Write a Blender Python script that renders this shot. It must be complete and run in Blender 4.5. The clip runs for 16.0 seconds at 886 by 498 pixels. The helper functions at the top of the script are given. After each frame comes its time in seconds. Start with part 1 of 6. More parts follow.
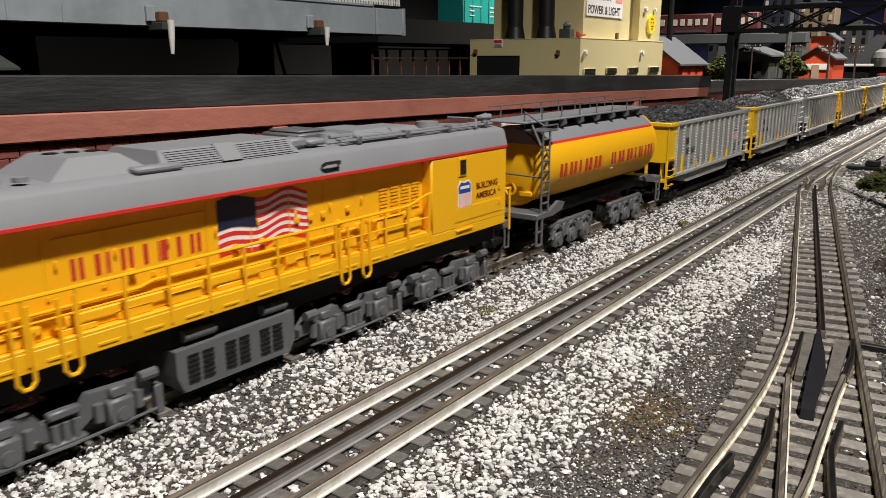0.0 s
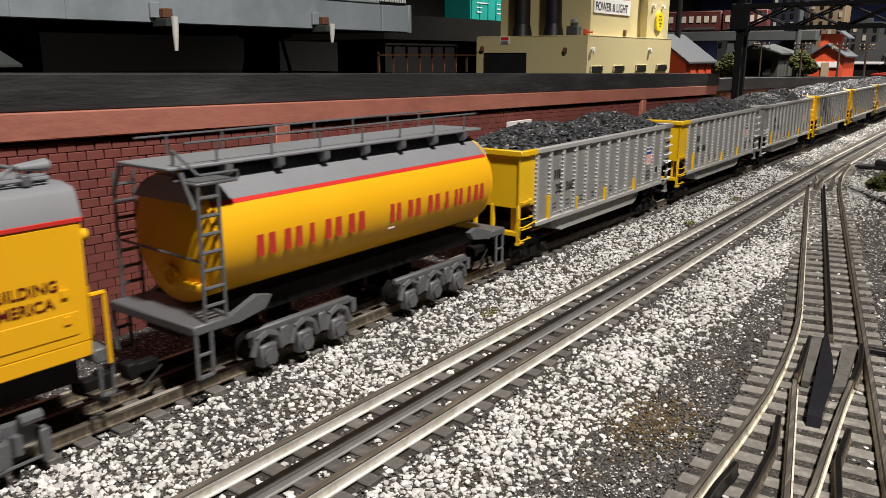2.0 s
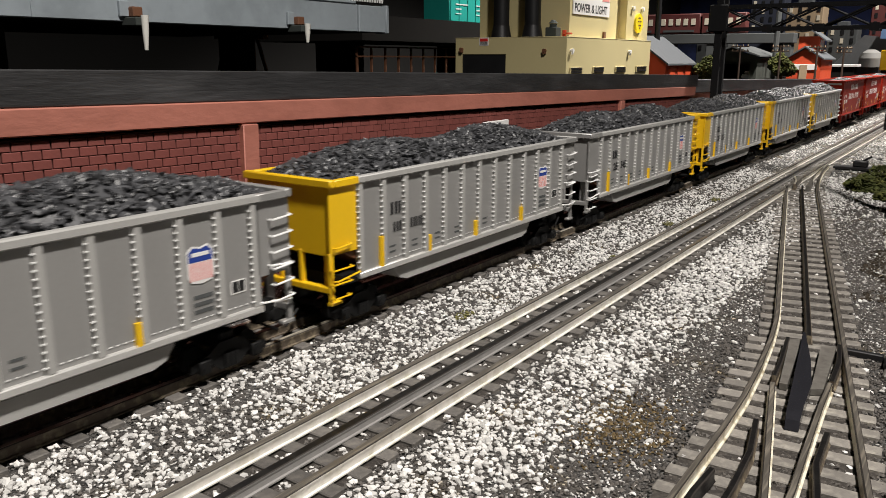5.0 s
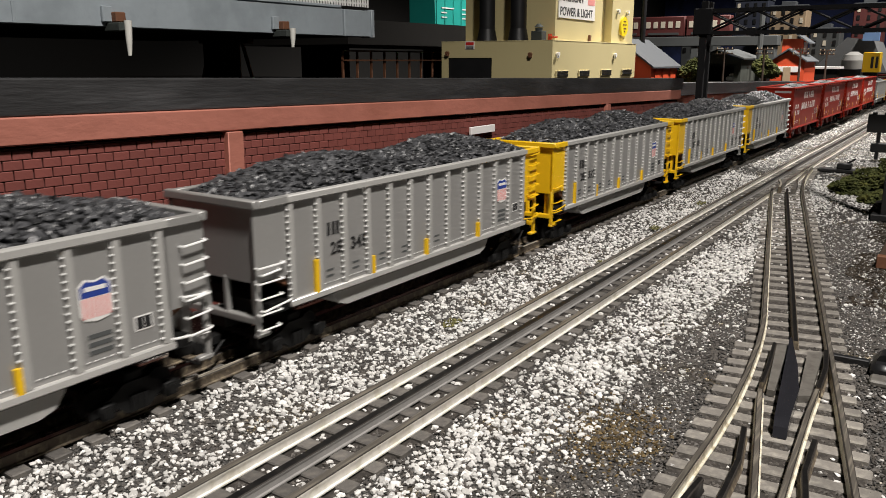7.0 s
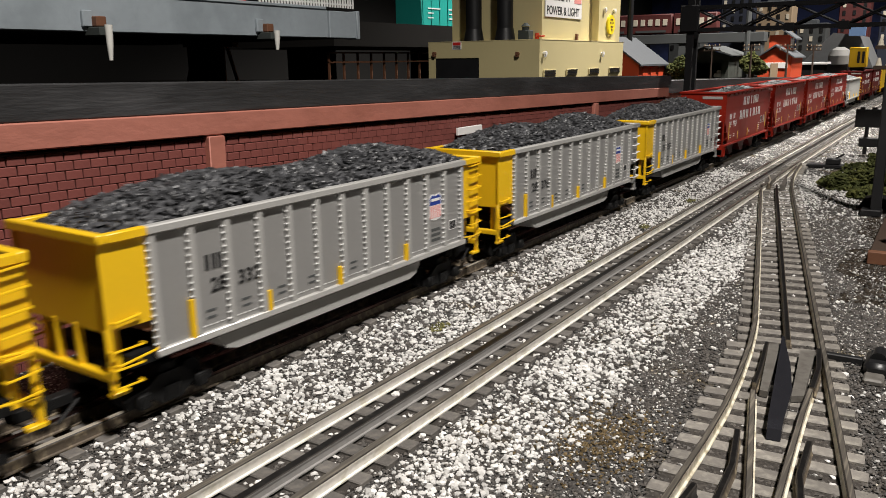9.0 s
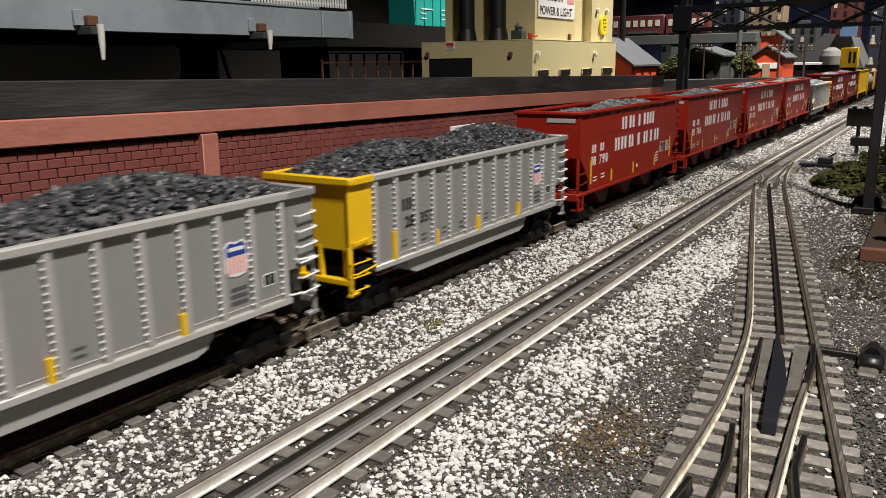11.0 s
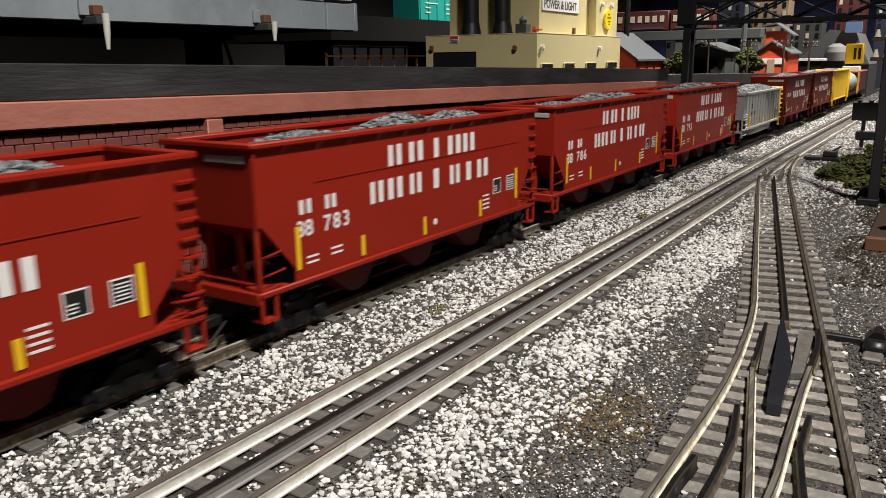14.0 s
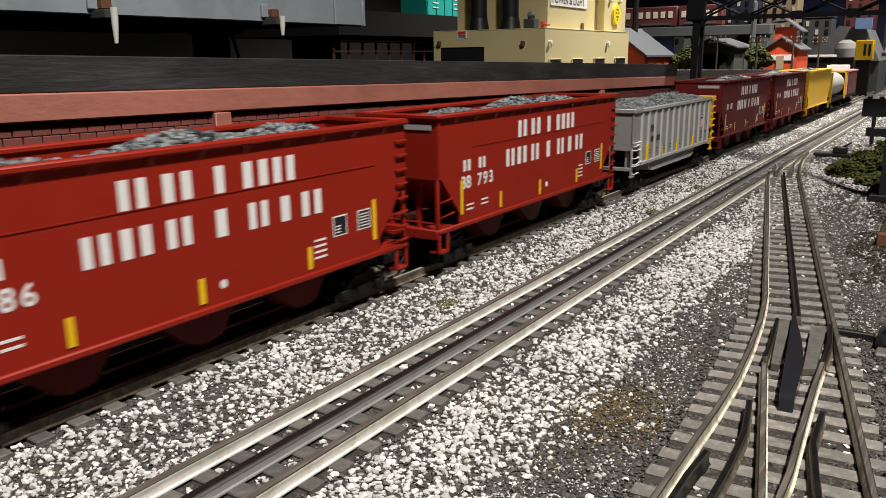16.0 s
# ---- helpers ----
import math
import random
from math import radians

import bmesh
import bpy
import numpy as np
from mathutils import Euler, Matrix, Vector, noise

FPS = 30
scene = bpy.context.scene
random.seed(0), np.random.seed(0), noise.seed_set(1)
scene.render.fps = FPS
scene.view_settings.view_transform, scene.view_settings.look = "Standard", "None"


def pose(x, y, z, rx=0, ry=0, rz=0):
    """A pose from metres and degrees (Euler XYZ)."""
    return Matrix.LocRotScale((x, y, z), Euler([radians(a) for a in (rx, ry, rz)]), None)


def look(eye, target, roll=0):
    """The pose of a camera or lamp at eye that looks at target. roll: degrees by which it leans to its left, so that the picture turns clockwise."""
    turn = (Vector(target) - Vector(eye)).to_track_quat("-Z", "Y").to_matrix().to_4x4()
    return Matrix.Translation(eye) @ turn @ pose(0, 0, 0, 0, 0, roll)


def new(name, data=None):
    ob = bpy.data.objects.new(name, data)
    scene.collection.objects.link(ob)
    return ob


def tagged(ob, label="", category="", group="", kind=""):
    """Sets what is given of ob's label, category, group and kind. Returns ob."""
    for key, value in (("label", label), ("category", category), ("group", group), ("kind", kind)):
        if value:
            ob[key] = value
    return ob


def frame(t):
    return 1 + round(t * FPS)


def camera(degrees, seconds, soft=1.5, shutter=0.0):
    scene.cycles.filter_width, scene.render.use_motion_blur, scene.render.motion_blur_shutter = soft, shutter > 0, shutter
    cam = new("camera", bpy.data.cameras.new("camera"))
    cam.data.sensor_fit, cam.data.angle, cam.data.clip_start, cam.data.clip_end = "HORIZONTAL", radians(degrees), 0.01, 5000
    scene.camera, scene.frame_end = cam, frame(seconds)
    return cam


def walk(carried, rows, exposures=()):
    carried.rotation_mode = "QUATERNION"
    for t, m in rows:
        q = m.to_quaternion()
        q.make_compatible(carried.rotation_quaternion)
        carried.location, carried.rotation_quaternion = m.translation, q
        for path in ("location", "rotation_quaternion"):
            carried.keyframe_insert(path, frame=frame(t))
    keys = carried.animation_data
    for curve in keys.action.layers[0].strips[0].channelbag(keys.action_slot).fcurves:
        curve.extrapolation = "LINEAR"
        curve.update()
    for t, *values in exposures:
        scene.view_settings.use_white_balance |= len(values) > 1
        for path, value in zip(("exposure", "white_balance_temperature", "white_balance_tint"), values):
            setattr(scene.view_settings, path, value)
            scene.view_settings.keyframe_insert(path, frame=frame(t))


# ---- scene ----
cam = camera(58.9, 16.0, soft=0.5, shutter=0.36)
PATH = [  # seconds, x, y, z, tilt, lean, turn
    (0, 0.00644, 0.00223, 0.16480, 76.348, 0.077, 35.048),
    (0.5, 0.00537, 0.00473, 0.16494, 76.244, 0.066, 35.312),
    (1, 0.00373, 0.00485, 0.16663, 76.161, 0.061, 35.518),
    (1.5, 0.00429, 0.00833, 0.16626, 76.108, 0.036, 35.654),
    (2, 0.00534, 0.00914, 0.16597, 76.103, -0.060, 35.613),
    (2.5, 0.00511, 0.00962, 0.16361, 76.067, -0.186, 35.534),
    (3, 0.00679, 0.01263, 0.16199, 76.176, -0.204, 35.345),
    (3.5, 0.00689, 0.01459, 0.16184, 76.275, -0.195, 35.129),
    (4, 0.00560, 0.01880, 0.16209, 76.320, -0.133, 34.877),
    (6.5, 0.00355, 0.02392, 0.16171, 76.446, -0.114, 33.650),
    (7, 0.00293, 0.02514, 0.16473, 76.504, 0.019, 33.386),
    (7.5, 0.00442, 0.02940, 0.16714, 76.513, 0.446, 33.164),
    (8, 0.00360, 0.03181, 0.16659, 76.513, 0.613, 32.946),
    (10.5, -0.00071, 0.03412, 0.16133, 76.665, 0.843, 32.150),
    (11, 0.00070, 0.03342, 0.16124, 76.677, 0.862, 32.081),
    (11.5, 0.00185, 0.03345, 0.16164, 76.663, 0.895, 32.069),
    (12, 0.00184, 0.03350, 0.15923, 76.661, 0.839, 32.105),
    (12.5, 0.00036, 0.03500, 0.15816, 76.527, 0.839, 32.089),
    (13, -0.00010, 0.03368, 0.15714, 76.543, 0.849, 32.165),
    (13.5, 0.00041, 0.03179, 0.15578, 76.516, 0.865, 32.281),
    (14, 0.00103, 0.03109, 0.15378, 76.516, 0.759, 32.348),
    (14.5, 0.00228, 0.03012, 0.15608, 76.490, 0.790, 32.523),
    (15, 0.00069, 0.03032, 0.15678, 76.434, 0.825, 32.642),
    (15.5, -0.00019, 0.03321, 0.15484, 76.314, 0.790, 32.666),
    (16, -0.00145, 0.03207, 0.15171, 76.275, 0.678, 32.834),
]
walk(cam, [(t, pose(x, y, z, a, b, c)) for t, x, y, z, a, b, c in PATH])

# ---- light: assumed ceiling spots, none in view, over a dark layout room ----
world = bpy.data.worlds.new("dim_room")
world.use_nodes = True
world.node_tree.nodes["Background"].inputs[0].default_value = (1.0, 0.93, 0.84, 1)
world.node_tree.nodes["Background"].inputs[1].default_value = 0.15
scene.world = world
scene.view_settings.exposure = 0.0


def assumed_spot(eye, target, watts, size, angle, blend=0.7):
    data = bpy.data.lights.new("assumed_spot", "SPOT")
    data.energy, data.shadow_soft_size, data.spot_size, data.spot_blend = watts, size, radians(angle), blend
    data.color = (1.0, 0.945, 0.885)
    new("assumed_spot", data).matrix_world = look(eye, target)


assumed_spot((0.46, 0.08, 1.5), (-0.19, 0.44, 0), 170, 0.06, 84, 1.0)
# two more unseen spots, added to brighten the power house and far town
assumed_spot((-0.06, 2.2, 1.6), (-0.55, 2.15, 0.1), 300, 0.05, 74)
assumed_spot((0.3, 3.1, 1.7), (-0.35, 3.6, 0.1), 190, 0.05, 84)


# ---- materials ----
def surf(name, color, rough=0.6, metal=0.0, var=0.2, scale=40.0, bump=0.15, bscale=500.0, island=0.0, objvar=0.0, second=None, spec=0.5, stretch=None):
    """A painted, stained or natural surface: two scales of tone, fine relief; second: a colour that shows in blotches."""
    m = bpy.data.materials.new(name)
    m.use_nodes = True
    nt = m.node_tree
    b = nt.nodes["Principled BSDF"]
    b.inputs["Roughness"].default_value, b.inputs["Metallic"].default_value = rough, metal
    b.inputs["Specular IOR Level"].default_value = spec
    co = nt.nodes.new("ShaderNodeTexCoord")

    def noise_at(sc, detail):
        n = nt.nodes.new("ShaderNodeTexNoise")
        n.inputs["Scale"].default_value, n.inputs["Detail"].default_value = sc, detail
        if stretch:
            mp = nt.nodes.new("ShaderNodeMapping")
            mp.inputs["Scale"].default_value = stretch
            nt.links.new(co.outputs["Object"], mp.inputs["Vector"])
            nt.links.new(mp.outputs["Vector"], n.inputs["Vector"])
        else:
            nt.links.new(co.outputs["Object"], n.inputs["Vector"])
        return n.outputs["Fac"]

    def mathn(op, a, c):
        n = nt.nodes.new("ShaderNodeMath")
        n.operation = op
        for i, v in enumerate((a, c)):
            if isinstance(v, (int, float)):
                n.inputs[i].default_value = v
            else:
                nt.links.new(v, n.inputs[i])
        return n.outputs[0]

    big, fine = noise_at(scale, 3), noise_at(bscale, 4)
    tone = mathn("ADD", mathn("MULTIPLY", big, 1.2 * var), mathn("MULTIPLY", fine, 0.8 * var))
    tone = mathn("ADD", tone, 1.0 - var)
    if island:
        g = nt.nodes.new("ShaderNodeNewGeometry")
        tone = mathn("ADD", tone, mathn("MULTIPLY", mathn("SUBTRACT", g.outputs["Random Per Island"], 0.5), 2 * island))
    if objvar:
        g = nt.nodes.new("ShaderNodeObjectInfo")
        tone = mathn("ADD", tone, mathn("MULTIPLY", mathn("SUBTRACT", g.outputs["Random"], 0.5), 2 * objvar))
    mix = nt.nodes.new("ShaderNodeMix")
    mix.data_type, mix.blend_type = "RGBA", "MULTIPLY"
    mix.inputs["Factor"].default_value = 1.0
    comb = nt.nodes.new("ShaderNodeCombineColor")
    for i in range(3):
        nt.links.new(tone, comb.inputs[i])
    nt.links.new(comb.outputs[0], mix.inputs["B"])
    if second:
        ramp = nt.nodes.new("ShaderNodeValToRGB")
        ramp.color_ramp.elements[0].position, ramp.color_ramp.elements[1].position = 0.48, 0.66
        ramp.color_ramp.elements[0].color, ramp.color_ramp.elements[1].color = (*color, 1), (*second, 1)
        nt.links.new(noise_at(scale * 1.7, 5), ramp.inputs["Fac"])
        nt.links.new(ramp.outputs["Color"], mix.inputs["A"])
    else:
        mix.inputs["A"].default_value = (*color, 1)
    nt.links.new(mix.outputs["Result"], b.inputs["Base Color"])
    if not metal:
        nt.links.new(mathn("ADD", mathn("MULTIPLY", big, 0.2), rough - 0.1), b.inputs["Roughness"])
    if bump:
        bp = nt.nodes.new("ShaderNodeBump")
        bp.inputs["Strength"].default_value, bp.inputs["Distance"].default_value = bump, 0.0006
        nt.links.new(fine, bp.inputs["Height"])
        nt.links.new(bp.outputs["Normal"], b.inputs["Normal"])
    return m


def speckled(name):
    """The gravel bed under the loose stones: fine dark grit, pale specks, more pale cells further off."""
    m = surf(name, (0.06, 0.058, 0.055), 0.9, var=0.3)
    nt = m.node_tree
    b = nt.nodes["Principled BSDF"]

    def node(kind, **values):
        n = nt.nodes.new(kind)
        for k, v in values.items():
            n.inputs[k].default_value = v
        return n

    def join(a, c):
        nt.links.new(a, c)

    co = node("ShaderNodeTexCoord")
    cells, grit = node("ShaderNodeTexVoronoi", Scale=330.0), node("ShaderNodeTexVoronoi", Scale=850.0)
    patch = node("ShaderNodeTexNoise", Scale=9.0)
    blot = node("ShaderNodeTexNoise", Scale=26.0)
    pos = node("ShaderNodeSeparateXYZ")
    for n in (cells, grit, patch, blot):
        join(co.outputs["Object"], n.inputs["Vector"])
    join(co.outputs["Object"], pos.inputs[0])
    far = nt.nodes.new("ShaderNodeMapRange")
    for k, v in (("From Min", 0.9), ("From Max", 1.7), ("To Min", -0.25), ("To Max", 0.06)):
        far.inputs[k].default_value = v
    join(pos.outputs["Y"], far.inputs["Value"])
    sep, sep2 = nt.nodes.new("ShaderNodeSeparateColor"), nt.nodes.new("ShaderNodeSeparateColor")
    join(cells.outputs["Color"], sep.inputs[0])
    join(grit.outputs["Color"], sep2.inputs[0])
    add, sub = nt.nodes.new("ShaderNodeMath"), nt.nodes.new("ShaderNodeMath")
    sub.operation = "SUBTRACT"
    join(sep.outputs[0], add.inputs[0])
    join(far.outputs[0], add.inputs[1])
    join(add.outputs[0], sub.inputs[0])
    join(patch.outputs["Fac"], sub.inputs[1])
    tone = nt.nodes.new("ShaderNodeValToRGB")
    el = tone.color_ramp.elements
    el[0].position, el[1].position = 0.0, 0.9
    el[0].color, el[1].color = (0.018, 0.017, 0.016, 1), (0.13, 0.122, 0.115, 1)
    e = el.new(0.955)
    e.color = (0.6, 0.58, 0.55, 1)
    join(sep2.outputs[0], tone.inputs["Fac"])
    ramp = nt.nodes.new("ShaderNodeValToRGB")
    ramp.color_ramp.elements[0].position, ramp.color_ramp.elements[1].position = 0.42, 0.5
    join(sub.outputs[0], ramp.inputs["Fac"])
    mix = nt.nodes.new("ShaderNodeMix")
    mix.data_type = "RGBA"
    join(ramp.outputs["Color"], mix.inputs["Factor"])
    brown = nt.nodes.new("ShaderNodeMix")
    brown.data_type, brown.blend_type = "RGBA", "MULTIPLY"
    brown.inputs["B"].default_value = (1.0, 0.82, 0.5, 1)
    stain = nt.nodes.new("ShaderNodeValToRGB")
    stain.color_ramp.elements[0].position, stain.color_ramp.elements[1].position = 0.55, 0.72
    join(blot.outputs["Fac"], stain.inputs["Fac"])
    join(stain.outputs["Color"], brown.inputs["Factor"])
    join(tone.outputs["Color"], brown.inputs["A"])
    join(brown.outputs["Result"], mix.inputs["A"])
    mix.inputs["B"].default_value = (0.66, 0.64, 0.61, 1)
    join(mix.outputs["Result"], b.inputs["Base Color"])
    bump = node("ShaderNodeBump", Strength=1.0, Distance=0.0012)
    bump.invert = True
    join(grit.outputs["Distance"], bump.inputs["Height"])
    join(bump.outputs["Normal"], b.inputs["Normal"])
    return m


M = dict(
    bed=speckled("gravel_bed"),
    stone=surf("white_stone", (0.64, 0.627, 0.605), 0.75, var=0.15, bump=0.3, bscale=900, island=0.34),
    cinderbed=surf("packed_cinders", (0.04, 0.035, 0.031), 0.85, var=0.6, scale=200, bump=1.0, bscale=700, second=(0.075, 0.066, 0.058), spec=0.3),
    cinder=surf("dark_grit", (0.085, 0.076, 0.068), 0.7, var=0.3, bump=0.4, bscale=900, island=0.5),
    tie=surf("grey_tie", (0.105, 0.097, 0.09), 0.7, var=0.35, scale=120, bump=0.3, bscale=900, objvar=0.25, second=(0.145, 0.133, 0.118)),
    paletie=surf("weathered_grey_tie", (0.2, 0.184, 0.165), 0.7, var=0.35, scale=120, bump=0.3, bscale=900, objvar=0.2, second=(0.29, 0.27, 0.235)),
    # rail heads coloured dark like the ceiling they mirror, sides bright as if lit
    railhead=surf("bronze_head_dark_reflection", (0.12, 0.108, 0.093), 0.34, metal=0.25, var=0.5, scale=420, bump=0.05, second=(0.27, 0.24, 0.195), stretch=(1, 0.04, 1)),
    railside=surf("lit_rail_side", (0.88, 0.85, 0.78), 0.4, metal=0.1, var=0.2, scale=90, bump=0.05, second=(0.72, 0.68, 0.58)),
    railweb=surf("rusty_rail_side", (0.1, 0.078, 0.056), 0.65, var=0.4, scale=150, second=(0.22, 0.18, 0.12)),
    dullhead=surf("tarnished_rail", (0.5, 0.46, 0.38), 0.38, metal=0.3, var=0.4, scale=160, second=(0.14, 0.12, 0.09), stretch=(1, 0.12, 1)),
    # thin shadow lines beside the rail head, painted on as dark edges
    railedge=surf("rail_edge_shadow_line", (0.035, 0.03, 0.026), 0.5, var=0.4, scale=200),
    greyside=surf("grey_centre_rail_side", (0.3, 0.29, 0.28), 0.45, metal=0.2, var=0.3, scale=120),
    blackrail=surf("blackened_rail", (0.008, 0.0075, 0.0075), 0.4, var=0.4, scale=150, second=(0.016, 0.015, 0.014), spec=0.3),
    # turnout rail sides: light put into the colour here too, with duller blotches
    turnside=surf("lit_dulled_rail_side", (0.8, 0.75, 0.62), 0.45, metal=0.1, var=0.25, scale=90, bump=0.05, second=(0.44, 0.38, 0.26)),
    frog=surf("glossy_black_plastic", (0.02, 0.02, 0.024), 0.22, var=0.3, scale=80, bump=0.05),
    plate=surf("grey_plastic_plate", (0.15, 0.14, 0.125), 0.4, var=0.35, scale=120, second=(0.11, 0.1, 0.09)),
    brick=surf("red_brick_card", (0.19, 0.052, 0.042), 0.75, var=0.2, scale=60, bump=0.3, objvar=0.1, island=0.1),
    mortar=surf("dark_joint", (0.085, 0.03, 0.025), 0.9, var=0.3),
    pinkband=surf("terracotta_paint", (0.39, 0.145, 0.105), 0.65, var=0.3, scale=25, bump=0.6, bscale=260, second=(0.33, 0.12, 0.085), stretch=(1, 0.4, 1)),
    blackband=surf("black_painted_plank", (0.026, 0.026, 0.027), 0.5, var=0.6, scale=45, bump=1.0, bscale=420, second=(0.05, 0.05, 0.052), stretch=(1, 0.14, 1)),
    yellow=surf("armour_yellow", (0.86, 0.44, 0.008), 0.5, var=0.06, scale=30, bump=0.03, spec=0.3),
    caryellow=surf("bright_yellow", (0.82, 0.5, 0.01), 0.42, var=0.08, scale=30, bump=0.03),
    harbor=surf("engine_grey", (0.21, 0.217, 0.232), 0.6, var=0.12, scale=40, bump=0.06),
    truck=surf("truck_grey", (0.11, 0.114, 0.121), 0.5, var=0.2, scale=90, bump=0.1),
    stripe=surf("red_stripe", (0.62, 0.03, 0.025), 0.45, var=0.08),
    letters=surf("red_lettering", (0.5, 0.035, 0.02), 0.5, var=0.1),
    under=surf("black_underframe", (0.008, 0.008, 0.008), 0.65, var=0.4, scale=120, spec=0.2),
    silver=surf("aluminium_paint", (0.31, 0.306, 0.297), 0.42, metal=0.25, var=0.1, scale=25, bump=0.05),
    silverrib=surf("bright_aluminium", (0.58, 0.57, 0.55), 0.35, metal=0.3, var=0.1),
    tub=surf("pale_grey_tub", (0.38, 0.375, 0.36), 0.5, var=0.08, scale=30),
    rivet=surf("rivet_white", (0.85, 0.85, 0.84), 0.4, var=0.05, bump=0),
    coal=surf("coal", (0.046, 0.047, 0.051), 0.44, var=0.4, bump=0.4, bscale=1200, island=0.6, spec=0.8),
    rubble=surf("grey_rubble", (0.17, 0.183, 0.188), 0.7, var=0.4, bump=0.4, bscale=1200, island=0.6),
    boxred=surf("oxide_red", (0.27, 0.017, 0.008), 0.46, var=0.16, scale=22, bump=0.06, spec=0.16),
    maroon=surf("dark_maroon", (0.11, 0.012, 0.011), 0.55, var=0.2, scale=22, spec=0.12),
    # flag blue taken down to near-black: the roof overhang's shade is in it
    canton=surf("flag_blue_in_shade", (0.012, 0.014, 0.045), 0.5, var=0.2),
    bluesh=surf("shield_blue", (0.02, 0.05, 0.28), 0.5, var=0.1),
    pinksh=surf("shield_stripes", (0.75, 0.3, 0.28), 0.5, var=0.1),
    white=surf("white_paint", (0.8, 0.79, 0.77), 0.5, var=0.06, bump=0.05),
    black=surf("black_paint", (0.012, 0.012, 0.013), 0.45, var=0.3),
    tan=surf("cream_plastic", (0.57, 0.49, 0.26), 0.55, var=0.1, scale=14, bump=0.1),
    bridge=surf("grey_blue_paint", (0.3, 0.34, 0.37), 0.55, var=0.18, scale=14, bump=0.5, bscale=120, second=(0.25, 0.285, 0.31)),
    glue=surf("dried_white_glue", (0.7, 0.69, 0.64), 0.35, var=0.1),
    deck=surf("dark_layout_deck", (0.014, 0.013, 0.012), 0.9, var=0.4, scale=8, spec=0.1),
    greenpost=surf("dark_green_post", (0.035, 0.042, 0.038), 0.8, var=0.3),
    brown=surf("rusty_brown", (0.15, 0.062, 0.03), 0.7, var=0.4, scale=60),
    teal=surf("teal_paint", (0.02, 0.36, 0.31), 0.45, var=0.1),
    olive=surf("dark_olive_boards", (0.05, 0.055, 0.045), 0.8, var=0.35, scale=60, stretch=(1, 1, 0.15)),
    orange=surf("orange_red_wall", (0.6, 0.07, 0.02), 0.6, var=0.15),
    roof=surf("grey_shingle", (0.075, 0.082, 0.09), 0.7, var=0.2, scale=50, bump=0.4, bscale=250),
    concrete=surf("model_concrete", (0.075, 0.08, 0.08), 0.7, var=0.25, scale=25),
    leaf=surf("ground_foam_green", (0.06, 0.068, 0.024), 0.95, spec=0.1, var=0.4, bump=0.6, bscale=700, island=0.5, second=(0.1, 0.1, 0.03)),
    moss=surf("yellow_green_tuft", (0.16, 0.15, 0.055), 0.9, var=0.4, bscale=700, island=0.4),
    sign_y=surf("sign_yellow", (0.85, 0.68, 0.02), 0.45, var=0.06),
    orange_wood=surf("orange_brown_plank", (0.32, 0.12, 0.045), 0.6, var=0.3, scale=60),
    tan_wood=surf("pale_wood", (0.42, 0.31, 0.2), 0.6, var=0.25, scale=60),
    dull_red=surf("dull_coach_red", (0.11, 0.026, 0.024), 0.6, var=0.2),
    soil=surf("brown_soil", (0.045, 0.036, 0.027), 0.95, var=0.4, scale=60, bump=0.5, island=0.4, spec=0.1),
    tan_soil=surf("rusty_grit", (0.13, 0.095, 0.05), 0.9, var=0.4, scale=60, bump=0.5, island=0.5, spec=0.1),
    dark_wood=surf("dark_stained_wood", (0.045, 0.026, 0.016), 0.8, var=0.4, scale=60, stretch=(0.2, 1, 1)),
    cloth=surf("dark_blue_cloth", (0.025, 0.03, 0.05), 0.8, var=0.3),
    glass=surf("signal_lens", (0.35, 0.36, 0.34), 0.12, var=0.1, bump=0),
    roomwall=surf("dark_room_wall", (0.03, 0.029, 0.028), 0.9, var=0.2, scale=2, spec=0.1),
    sky_blue=surf("blue_card", (0.25, 0.42, 0.75), 0.6, var=0.15),
    navy=surf("dark_blue_backdrop", (0.05, 0.07, 0.2), 0.8, var=0.5, scale=6, bump=0, second=(0.03, 0.04, 0.09)),
    paleroof=surf("pale_grey_shingle", (0.2, 0.205, 0.21), 0.7, var=0.25, scale=40, bump=0.4, bscale=200),
    soot=surf("sooty_black", (0.009, 0.009, 0.01), 0.85, var=0.3, spec=0.2),
    porcelain=surf("insulator_glass", (0.75, 0.68, 0.55), 0.2, var=0.05, bump=0),
)


